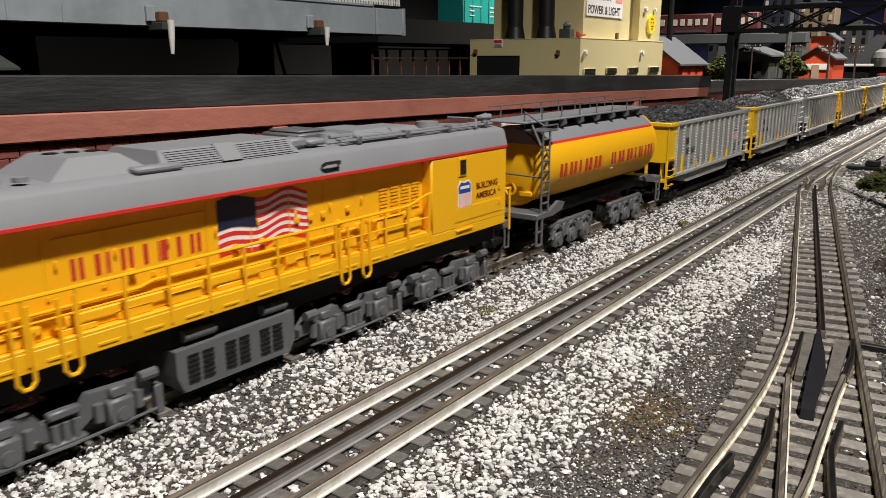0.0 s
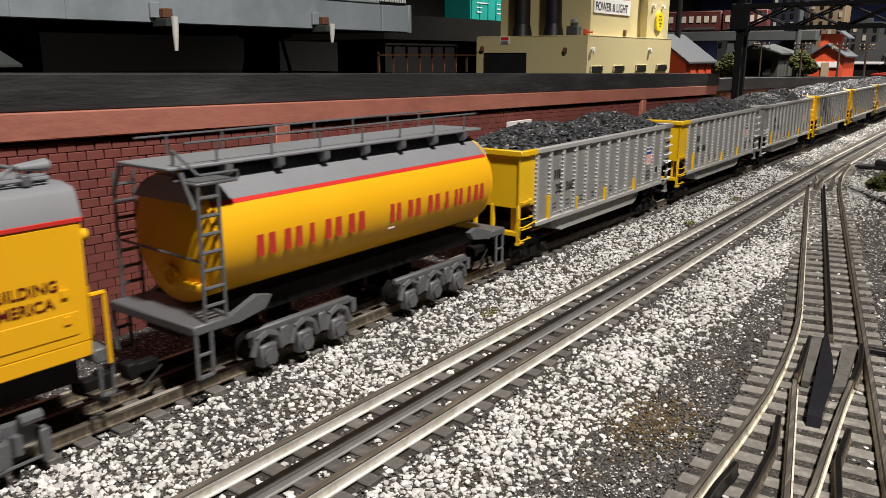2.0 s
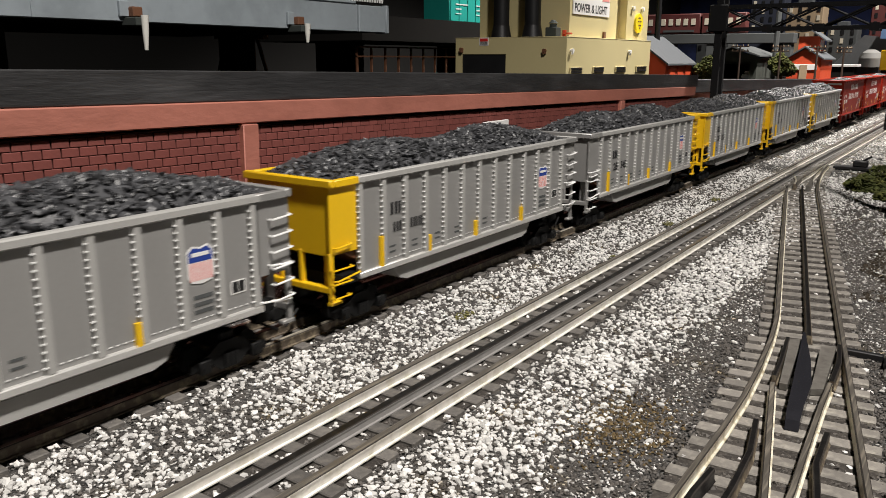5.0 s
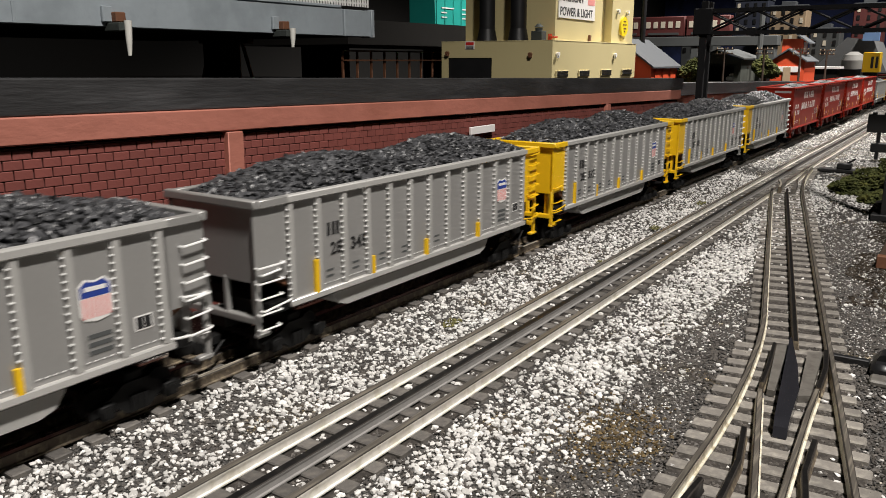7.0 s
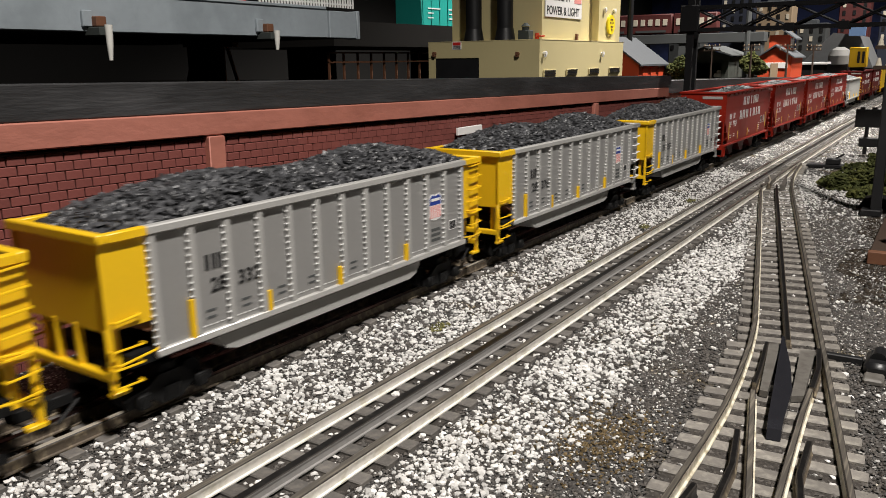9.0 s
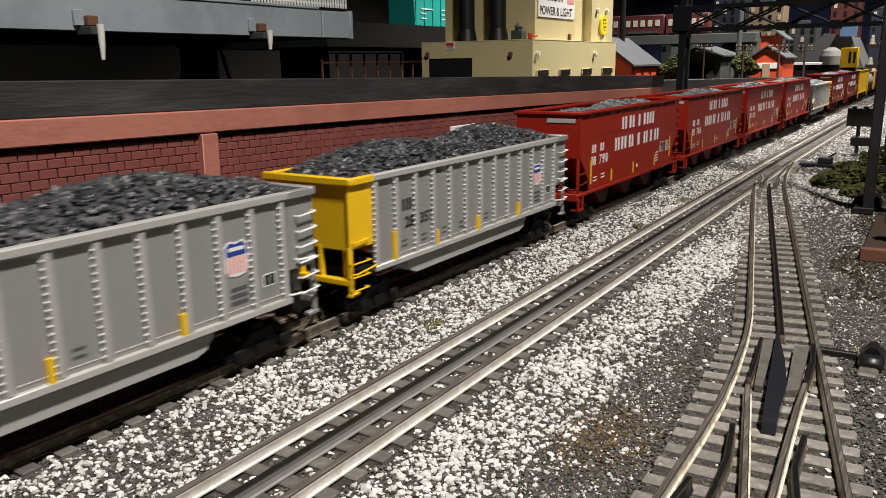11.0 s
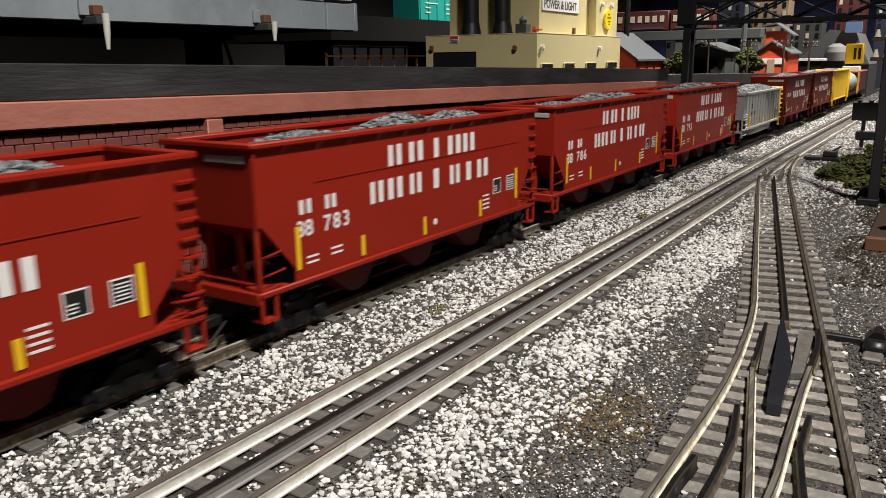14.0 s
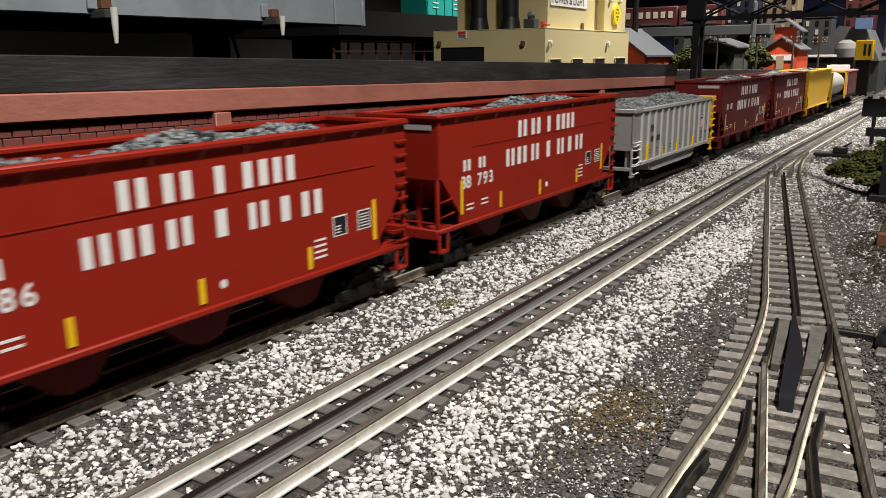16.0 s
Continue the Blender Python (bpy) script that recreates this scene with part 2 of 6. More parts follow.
# ---- building kit ----
class Geo:
    """Gathers faces for one mesh."""

    def __init__(self):
        self.v, self.f, self.mi, self.slot = [], [], [], 0

    def add(self, vs, fs):
        n = len(self.v)
        self.v += [tuple(p) for p in vs]
        self.f += [tuple(i + n for i in f) for f in fs]
        self.mi += [self.slot] * len(fs)
        return self

    def box(self, lo, hi, ch=0.0):
        lo, hi = [min(a, b) for a, b in zip(lo, hi)], [max(a, b) for a, b in zip(lo, hi)]
        if ch <= 0:
            vs = [(x, y, z) for x in (lo[0], hi[0]) for y in (lo[1], hi[1]) for z in (lo[2], hi[2])]
            return self.add(vs, [(0, 1, 3, 2), (4, 6, 7, 5), (0, 4, 5, 1), (2, 3, 7, 6), (0, 2, 6, 4), (1, 5, 7, 3)])
        ch = min(ch, *((b - a) * 0.45 for a, b in zip(lo, hi)))
        ix, vs = {}, []
        for s in [(a, b, c) for a in (0, 1) for b in (0, 1) for c in (0, 1)]:
            for ax in range(3):
                p = []
                for k in range(3):
                    e = hi[k] if s[k] else lo[k]
                    p.append(e if k == ax else e + (-ch if s[k] else ch))
                ix[s, ax] = len(vs)
                vs.append(p)
        fs = []
        for ax in range(3):
            o, q = [k for k in range(3) if k != ax]
            for side in (0, 1):
                ring = []
                for a, b in ((0, 0), (0, 1), (1, 1), (1, 0)):
                    s = [0, 0, 0]
                    s[ax], s[o], s[q] = side, a, b
                    ring.append(ix[tuple(s), ax])
                fs.append(ring)
            for a in (0, 1):
                for b in (0, 1):
                    s0, s1 = [0, 0, 0], [0, 0, 0]
                    s0[o] = s1[o] = a
                    s0[q] = s1[q] = b
                    s1[ax] = 1
                    s0, s1 = tuple(s0), tuple(s1)
                    fs.append((ix[s0, o], ix[s0, q], ix[s1, q], ix[s1, o]))
        fs += [(ix[s, 0], ix[s, 1], ix[s, 2]) for s in [(a, b, c) for a in (0, 1) for b in (0, 1) for c in (0, 1)]]
        return self.add(vs, fs)

    def prism(self, pts, axis, a, b):
        put = {"x": lambda p, d: (d, p[0], p[1]), "y": lambda p, d: (p[0], d, p[1]), "z": lambda p, d: (p[0], p[1], d)}[axis]
        n = len(pts)
        vs = [put(p, a) for p in pts] + [put(p, b) for p in pts]
        return self.add(vs, [tuple(range(n)), tuple(range(n, 2 * n))] + [(i, (i + 1) % n, n + (i + 1) % n, n + i) for i in range(n)])

    def cyl(self, p0, p1, r0, r1=None, n=10):
        r1 = r0 if r1 is None else r1
        p0, p1 = Vector(p0), Vector(p1)
        w = (p1 - p0).normalized()
        u = w.orthogonal().normalized()
        q = w.cross(u)
        ring = [(math.cos(2 * math.pi * i / n), math.sin(2 * math.pi * i / n)) for i in range(n)]
        vs = [p0 + r0 * (c * u + s * q) for c, s in ring] + [p1 + r1 * (c * u + s * q) for c, s in ring]
        return self.add(vs, [tuple(range(n)), tuple(range(n, 2 * n))] + [(i, (i + 1) % n, n + (i + 1) % n, n + i) for i in range(n)])

    def pipe(self, pts, r, n=6):
        for a, b in zip(pts, pts[1:]):
            self.cyl(a, b, r, n=n)
        return self

    def ring(self, c, axis, r, thick, n=16):
        put = {"x": lambda a, b: (0, a, b), "y": lambda a, b: (a, 0, b), "z": lambda a, b: (a, b, 0)}[axis]
        pts = [Vector(c) + Vector(put(r * math.cos(2 * math.pi * i / n), r * math.sin(2 * math.pi * i / n))) for i in range(n + 1)]
        return self.pipe(pts, thick, 5)

    def mesh(self, name, mats, smooth=False):
        me = bpy.data.meshes.new(name)
        me.from_pydata(self.v, [], self.f)
        for m in mats:
            me.materials.append(m)
        me.polygons.foreach_set("material_index", self.mi)
        bm = bmesh.new()
        bm.from_mesh(me)
        bmesh.ops.recalc_face_normals(bm, faces=bm.faces)
        bm.to_mesh(me)
        bm.free()
        if smooth:
            me.polygons.foreach_set("use_smooth", [True] * len(me.polygons))
            me.set_sharp_from_angle(angle=radians(38))
        me.update()
        return me


def thing(name, label, category, group="", kind=""):
    return tagged(new(name), label, category, group, kind)


def part(name, geo, material, parent=None, label="", smooth=True):
    mats = material if isinstance(material, (list, tuple)) else [material]
    ob = new(name, geo.mesh(name, mats, smooth))
    ob.parent = parent
    return tagged(ob, label)


def solid(name, geo, material, label, category="", group="", kind="", smooth=True):
    return tagged(part(name, geo, material, None, "", smooth), label, category, group, kind)


def words(name, text, size, material, parent, m, align="LEFT", squeeze=1.0, label="", spacing=1.0):
    """Raised writing in the built-in font, baseline along x and up along y of the pose m."""
    cu = bpy.data.curves.new("writing", "FONT")
    cu.body, cu.size, cu.align_x, cu.extrude, cu.offset, cu.space_character = text, size, align, 0.00008, 0.00018 * size / 0.01, spacing
    tmp = bpy.data.objects.new("writing", cu)
    scene.collection.objects.link(tmp)
    bpy.context.view_layer.update()
    me = bpy.data.meshes.new_from_object(tmp.evaluated_get(bpy.context.evaluated_depsgraph_get()))
    bpy.data.objects.remove(tmp)
    me.transform(m @ Matrix.Diagonal((squeeze, 1, 1, 1)))
    me.materials.clear()
    me.materials.append(material)
    me.name = name
    ob = new(name, me)
    ob.parent = parent
    return tagged(ob, label)


SIDE = Matrix(((0, 0, 1, 0), (1, 0, 0, 0), (0, 1, 0, 0), (0, 0, 0, 1)))  # writing on a face towards +x, running along +y


def on_side(x, y, z):
    return Matrix.Translation((x, y, z)) @ SIDE


ICO = None


def lumps(name, points, radii, squash, material, parent=None, rng=None, coarse=False):
    """Many small broken stones in one mesh."""
    rng = rng or np.random.default_rng(5)
    if coarse:
        bv = np.array([(1, 0, 0), (-1, 0, 0), (0, 1, 0), (0, -1, 0), (0, 0, 1), (0, 0, -1)], float)
        bf = np.array([(0, 2, 4), (2, 1, 4), (1, 3, 4), (3, 0, 4), (2, 0, 5), (1, 2, 5), (3, 1, 5), (0, 3, 5)])
    else:
        g = (1 + 5 ** 0.5) / 2
        bv = np.array([(-1, g, 0), (1, g, 0), (-1, -g, 0), (1, -g, 0), (0, -1, g), (0, 1, g), (0, -1, -g), (0, 1, -g), (g, 0, -1), (g, 0, 1), (-g, 0, -1), (-g, 0, 1)], float) / 1.9
        bf = np.array([(0, 11, 5), (0, 5, 1), (0, 1, 7), (0, 7, 10), (0, 10, 11), (1, 5, 9), (5, 11, 4), (11, 10, 2), (10, 7, 6), (7, 1, 8),
                       (3, 9, 4), (3, 4, 2), (3, 2, 6), (3, 6, 8), (3, 8, 9), (4, 9, 5), (2, 4, 11), (6, 2, 10), (8, 6, 7), (9, 8, 1)])
    n, k = len(points), len(bv)
    v = bv[None] * rng.uniform(0.7, 1.25, (n, k, 1))
    v = v * rng.uniform(0.7, 1.35, (n, 1, 3)) * np.array(squash)[None, None]
    a, b = rng.uniform(0, 2 * np.pi, n), rng.normal(0, 0.5, n)
    ca, sa, cb, sb = np.cos(a)[:, None], np.sin(a)[:, None], np.cos(b)[:, None], np.sin(b)[:, None]
    y, z = v[..., 1] * cb - v[..., 2] * sb, v[..., 1] * sb + v[..., 2] * cb
    v = np.stack([v[..., 0] * ca - y * sa, v[..., 0] * sa + y * ca, z], -1) * np.asarray(radii)[:, None, None] + np.asarray(points)[:, None]
    f = (bf[None] + (np.arange(n) * k)[:, None, None]).reshape(-1, 3)
    me = bpy.data.meshes.new(name)
    me.vertices.add(n * k)
    me.vertices.foreach_set("co", v.reshape(-1))
    me.loops.add(f.size)
    me.loops.foreach_set("vertex_index", f.reshape(-1).astype(np.int32))
    me.polygons.add(len(f))
    me.polygons.foreach_set("loop_start", np.arange(0, f.size, 3, dtype=np.int32))
    me.update(calc_edges=True)
    me.validate()
    me.polygons.foreach_set("use_smooth", [False] * len(me.polygons))
    me.materials.append(material)
    ob = new(name, me)
    ob.parent = parent
    return ob

# ---- the room and the table ----
RAIL_TOP, GAUGE = 0.0055, 0.0187
T1, T2, LEAN = -0.3205, -0.2093, 0.0104
BANK = 0.0042  # height of the low bank under the train's track


def track_1_x(y):
    return T1 + LEAN * (y - 0.17)


def structure(name, geo, material, label, smooth=False):
    return solid(name, geo, material, label, "", "", "structure", smooth)


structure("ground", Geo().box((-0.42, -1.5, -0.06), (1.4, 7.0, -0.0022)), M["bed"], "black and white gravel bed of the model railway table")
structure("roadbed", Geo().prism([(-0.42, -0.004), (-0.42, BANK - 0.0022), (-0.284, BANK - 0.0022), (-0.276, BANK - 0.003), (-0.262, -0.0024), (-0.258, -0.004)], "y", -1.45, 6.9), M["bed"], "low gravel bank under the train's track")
structure("floor", Geo().box((-4, -4, -1.0), (4, 8, -0.95)), M["roomwall"], "dark floor of the layout room")
structure("wall_west", Geo().box((-4.1, -4, -0.95), (-4.0, 8, 2.0)), M["roomwall"], "dark room wall")
structure("wall_east", Geo().box((4.0, -4, -0.95), (4.1, 8, 2.0)), M["roomwall"], "dark room wall")
structure("wall_south", Geo().box((-4, -4.1, -0.95), (4, -4.0, 2.0)), M["roomwall"], "dark room wall")
structure("wall_north", Geo().box((-4, 8.0, -0.95), (4, 8.1, 2.0)), M["roomwall"], "dark room wall")
structure("ceiling", Geo().box((-4, -4, 2.0), (4, 8, 2.1)), M["roomwall"], "dark room ceiling")
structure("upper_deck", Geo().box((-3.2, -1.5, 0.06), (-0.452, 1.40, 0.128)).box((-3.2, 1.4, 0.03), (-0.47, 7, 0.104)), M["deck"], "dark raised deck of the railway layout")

# ---- retaining wall along the line, which drops a little with distance ----
WALL = Matrix.Translation((-0.41, 0, 0.1603)) @ Matrix.Rotation(-0.0178, 4, "X")
wall = structure("retaining_wall", Geo().box((-0.04, -1.2, -0.19), (-0.0022, 1.38, -0.036)), M["mortar"], "red brick retaining wall with terracotta coping and black plank")
wall.matrix_world = WALL
part("plank", Geo().box((-0.04, -1.2, -0.0195), (0.0008, 1.40, 0.0), 0.0006), M["blackband"], wall, "black painted plank with scuffs")
part("coping", Geo().box((-0.04, -1.2, -0.0345), (0.0024, 1.385, -0.0197), 0.0008), M["pinkband"], wall, "terracotta painted coping")
for y in (-0.27, 0.3935, 1.06):
    part("pilaster", Geo().box((-0.003, y - 0.0068, -0.185), (0.0036, y + 0.0068, -0.0350), 0.0006), M["pinkband"], wall, "terracotta painted pilaster")
far = structure("far_retaining_wall", Geo().box((-0.03, 1.385, -0.16), (0.0, 5.6, -0.034)), M["pinkband"], "terracotta wall further along the line with black top")
far.matrix_world = Matrix.Translation((-0.47, 0, 0.1603)) @ Matrix.Rotation(-0.0178, 4, "X") @ Matrix.Translation((0, 1.385, 0)) @ Matrix.Rotation(-0.042, 4, "Z") @ Matrix.Translation((0, -1.385, 0))
part("plank", Geo().box((-0.03, 1.385, -0.0335), (0.004, 5.6, -0.009), 0.001), M["blackband"], far)


# ---- rails ----
def rail_geo(pts, w=0.0025, h=RAIL_TOP, z0=0.0):
    """A flat-bottomed rail swept along plan points: running top in slot 0, side and foot in slot 1, dark edges painted
    as shadow lines in slot 2.
    """
    g = Geo()
    k = w / 2
    prof = [(-k - 0.0006, 0), (-k, 0.001), (-k + 0.0002, h - 0.0017), (-k, h - 0.0014), (-k, h - 0.0004), (-k + 0.0004, h),
            (k - 0.0004, h), (k, h - 0.0004), (k, h - 0.0014), (k - 0.0002, h - 0.0017), (k, 0.001), (k + 0.0009, 0.0006), (k + 0.0009, 0)]
    n, rings = len(prof), []
    for i, (x, y) in enumerate(pts):
        a, b = pts[max(i - 1, 0)], pts[min(i + 1, len(pts) - 1)]
        d = Vector((b[0] - a[0], b[1] - a[1])).normalized()
        rings.append([(x + d.y * o, y - d.x * o, z0 + z) for o, z in prof])
    vs = [p for r in rings for p in r]
    for j in range(n):
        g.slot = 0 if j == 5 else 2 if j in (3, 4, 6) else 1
        fs = [(i * n + j, i * n + (j + 1) % n, (i + 1) * n + (j + 1) % n, (i + 1) * n + j) for i in range(len(pts) - 1)]
        if j == 0:
            g.v += vs
        g.f += fs
        g.mi += [g.slot] * len(fs)
    g.slot = 1
    for i in (0, len(pts) - 1):
        g.f.append(tuple(i * n + j for j in range(n)))
        g.mi.append(1)
    return g


def line(a, b, n=2):
    return [(a[0] + (b[0] - a[0]) * i / (n - 1), a[1] + (b[1] - a[1]) * i / (n - 1)) for i in range(n)]


def offset(pts, o):
    out = []
    for i, (x, y) in enumerate(pts):
        a, b = pts[max(i - 1, 0)], pts[min(i + 1, len(pts) - 1)]
        d = Vector((b[0] - a[0], b[1] - a[1])).normalized()
        out.append((x + d.y * o, y - d.x * o))
    return out


track_1 = thing("track", "straight three-rail model track with tarnished rails under the train", "track", "model tracks", "structure")
track_2 = thing("track", "empty straight three-rail model track with bright outer rails", "track", "model tracks", "structure")
track_3 = thing("turnout", "model railway turnout with grey ties and black frog", "turnout", "", "structure")
c1 = line((track_1_x(-1.2) - 0.003, -1.2), (track_1_x(5.4) - 0.003, 5.4), 2)
for o, mm in ((-GAUGE, "dullhead"), (0, "blackrail"), (GAUGE, "dullhead")):
    part("rail", rail_geo(offset(c1, o), 0.0036, z0=BANK), [M[mm], M["railweb"], M["railedge"]], track_1)
c2 = line((T2, -1.2), (T2, 1.45), 2) + [(T2 + 0.0104 * (y - 1.45), y) for y in (1.8, 2.4, 5.0)]
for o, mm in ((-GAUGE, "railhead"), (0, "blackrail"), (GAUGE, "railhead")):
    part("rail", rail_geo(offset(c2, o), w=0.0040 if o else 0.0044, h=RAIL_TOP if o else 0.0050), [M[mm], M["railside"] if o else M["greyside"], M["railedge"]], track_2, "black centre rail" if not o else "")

# the diverging line: straight over the near turnout, then round into track 2
SL = -0.19


def c3(y):
    if y < 1.05:
        return -0.0718 + SL * (y - 0.545)
    u = min(y, 1.44) - 1.05
    return -0.0718 + SL * 0.505 + SL * u + 0.19 / 0.78 * u * u


G3, W3 = 0.0178, 0.0027
main3 = [(c3(y), y) for y in np.arange(-0.3, 1.46, 0.04)]
upper3 = [(c3(y), y) for y in np.arange(0.50, 1.46, 0.03)]
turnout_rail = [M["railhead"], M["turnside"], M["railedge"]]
part("rail", rail_geo([p for p in offset(main3, G3) if p[1] < 1.38], W3), turnout_rail, track_3)
lr = offset([(c3(y), y) for y in np.arange(0.54, 1.12, 0.04)], -G3)
part("rail", rail_geo([(-0.0725, -0.3), (-0.0725, 0.31), (-0.0723, 0.354), (-0.0733, 0.393), (-0.0762, 0.436), (-0.0808, 0.483), (-0.0846, 0.512)] + lr, W3), turnout_rail, track_3)
part("rail", rail_geo([p for p in upper3 if p[1] < 1.12], W3), [M["blackrail"], M["railweb"], M["railedge"]], track_3, "black centre rail")
part("rail", rail_geo([(-0.0358, -0.3), (-0.0365, 0.313), (-0.0389, 0.358), (-0.0409, 0.401), (-0.0418, 0.432)], W3), turnout_rail, track_3)
part("rail", rail_geo(offset([(c3(y), y) for y in np.arange(-0.3, 0.44, 0.04)], -G3), W3), turnout_rail, track_3)
part("wing_rail", rail_geo([(-0.0668, 0.426), (-0.0686, 0.45), (-0.0731, 0.491)], 0.0022), [M["blackrail"], M["railweb"], M["railedge"]], track_3)
part("wing_rail", rail_geo([(-0.0414, 0.434), (-0.0424, 0.465), (-0.0462, 0.494)], 0.0026), [M["blackrail"], M["railweb"], M["railedge"]], track_3)
# frog casting, plates and guard rails
fr = Geo().prism([(-0.0529, 0.386), (-0.0464, 0.3865), (-0.0488, 0.424), (-0.0552, 0.458), (-0.0660, 0.503), (-0.0672, 0.503), (-0.0572, 0.422)], "z", 0.0003, 0.0062)
fr.add([(-0.0529, 0.386, 0.0062), (-0.0464, 0.3865, 0.0062), (-0.0458, 0.3795, 0.0045), (-0.0518, 0.379, 0.0045), (-0.0529, 0.386, 0.0003), (-0.0464, 0.3865, 0.0003), (-0.0456, 0.377, 0.0003), (-0.0515, 0.3765, 0.0003)],
       [(0, 1, 2, 3), (4, 5, 6, 7), (0, 3, 7, 4), (1, 2, 6, 5), (2, 3, 7, 6), (0, 1, 5, 4)])
part("frog", fr, M["frog"], track_3, "shiny black tapered frog casting", False)
part("plate", Geo().prism([(-0.0634, 0.4224), (-0.0596, 0.4223), (-0.0665, 0.4965), (-0.0724, 0.4937)], "z", 0.0003, 0.0036), M["plate"], track_3, "grey plastic plate", False)
part("plate", Geo().prism([(-0.0488, 0.4225), (-0.0436, 0.426), (-0.0478, 0.4950), (-0.0553, 0.4907)], "z", 0.0003, 0.0036), M["plate"], track_3, "grey plastic plate", False)
part("guard_rail", rail_geo([(-0.0622, 0.369), (-0.0572, 0.337), (-0.0560, 0.305), (-0.0565, -0.2)], 0.0026), [M["blackrail"], M["railweb"], M["railedge"]], track_3, "black guard rail")
part("guard_rail", rail_geo([(-0.0337, 0.373), (-0.0328, 0.342), (-0.0285, 0.318), (0.070, -0.2)], 0.0026), [M["blackrail"], M["railweb"], M["railedge"]], track_3, "black guard rail")
part("guard_rail", rail_geo([(-0.0660, 0.314), (-0.0672, 0.294), (-0.0672, 0.0)], 0.0026), [M["blackrail"], M["blackrail"], M["railedge"]], track_3, "black guard rail")
# dark cinders packed between the ties
def strip(name, pts, half, top):
    g, a, b = Geo(), offset(pts, -half), offset(pts, half)
    for i in range(len(pts) - 1):
        g.prism([a[i], b[i], b[i + 1], a[i + 1]], "z", -0.005, top)
    return structure(name, g, M["cinderbed"], "dark cinders packed between the ties")


strip("track_bed_1", [(T2, -1.2), (T2, 0.4), (T2, 1.45), (T2 + 0.0104 * 0.95, 2.4)], 0.026, -0.0014)
strip("track_bed_2", [(c3(y), y) for y in np.arange(0.48, 1.2, 0.06)], 0.025, -0.0013)
structure("track_bed_3", Geo().prism([(-0.081, 0.1), (0.03, 0.1), (c3(0.3) + 0.024, 0.3), (c3(0.52) + 0.024, 0.52), (c3(0.52) - 0.024, 0.52), (-0.083, 0.40)], "z", -0.005, -0.0012), M["cinderbed"], "dark cinders packed between the ties")
# point blades of the far turnout
part("point_blade", rail_geo([(-0.1985, 1.165), (-0.188, 1.12), (-0.1845, 1.09)], 0.0032, 0.0078), [M["dullhead"], M["railweb"], M["railedge"]], track_3)
part("point_blade", rail_geo([(-0.172, 1.12), (-0.181, 1.2), (-0.1852, 1.3)], 0.0022), [M["railhead"], M["railside"], M["railedge"]], track_3)
part("frog", Geo().prism([(-0.195, 1.12), (-0.187, 1.12), (-0.189, 1.17), (-0.197, 1.18)], "z", 0.0003, 0.0066), M["plate"], track_3, "", False)
part("frog", Geo().prism([(-0.171, 1.09), (-0.165, 1.09), (-0.1725, 1.15), (-0.1755, 1.15)], "z", 0.0003, 0.0068), M["plate"], track_3, "", False)

# ---- the train ----
S = [(0, 2.852), (0.5, 2.7715), (1, 2.691), (1.5, 2.611), (2, 2.5285), (2.5, 2.4435), (3, 2.358), (3.5, 2.2755), (4, 2.1935), (6.5, 1.734), (7, 1.6375), (7.5, 1.5435), (8, 1.4505),
     (10.5, 0.847), (11, 0.7212), (11.5, 0.5975), (12, 0.4725), (12.5, 0.3468), (13, 0.219), (13.5, 0.0885), (14, -0.042), (14.5, -0.1775), (15, -0.311), (15.5, -0.4465), (16, -0.5825)]
TRAIN = []  # thing, its place in the train


def wheelset(g, y, r=0.0068):
    z = r + RAIL_TOP + BANK
    for s in (-1, 1):
        g.cyl((s * 0.0165, y, z), (s * 0.0200, y, z), r, n=16)
        g.cyl((s * 0.0150, y, z), (s * 0.0165, y, z), r * 1.12, n=16)
    g.cyl((-0.0155, y, z), (0.0155, y, z), 0.0018, n=6)
    g.v = [(x - 0.003, b, c) for x, b, c in g.v]


def freight_bogie(owner, y):
    """A two-axle bogie under a wagon."""
    for d in (-0.0165, 0.0165):
        g = Geo()
        wheelset(g, y + d)
        part("wheelset", g, M["under"], owner, "dark steel wheelset")
    g = Geo()
    for s in (-1, 1):
        a, b = sorted((s * 0.0205, s * 0.0235))
        g.prism([(y - 0.024, 0.0165), (y - 0.013, 0.0195), (y - 0.006, 0.024), (y + 0.006, 0.024), (y + 0.013, 0.0195), (y + 0.024, 0.0165), (y + 0.024, 0.0125),
                 (y + 0.012, 0.0145), (y + 0.006, 0.0095), (y - 0.006, 0.0095), (y - 0.012, 0.0145), (y - 0.024, 0.0125)], "x", a, b)
        for d in (-0.0165, 0.0165):
            g.box((s * 0.0205, y + d - 0.0035, 0.011), (s * 0.026, y + d + 0.0035, 0.018), 0.0006)
            g.cyl((s * 0.026, y + d, 0.0145), (s * 0.0268, y + d, 0.0145), 0.0026, n=10)
        for d in (-0.003, 0, 0.003):
            g.cyl((s * 0.0245, y + d, 0.0105), (s * 0.0245, y + d, 0.0175), 0.0013, n=6)
    g.box((-0.022, y - 0.005, 0.0185), (0.022, y + 0.005, 0.0285), 0.001)
    part("bogie_frame", g, M["under"], owner, "black cast bogie frame")


def coupler(owner, y, s):
    g = Geo().box((-0.003, y, 0.017), (0.003, y + s * 0.012, 0.0225), 0.0006).box((-0.0042, y + s * 0.011, 0.0155), (0.0042, y + s * 0.0172, 0.024), 0.001)
    g.cyl((0.005, y, 0.019), (0.007, y + s * 0.012, 0.012), 0.0009, n=5)
    part("coupler", g, M["under"], owner, "black knuckle coupler")


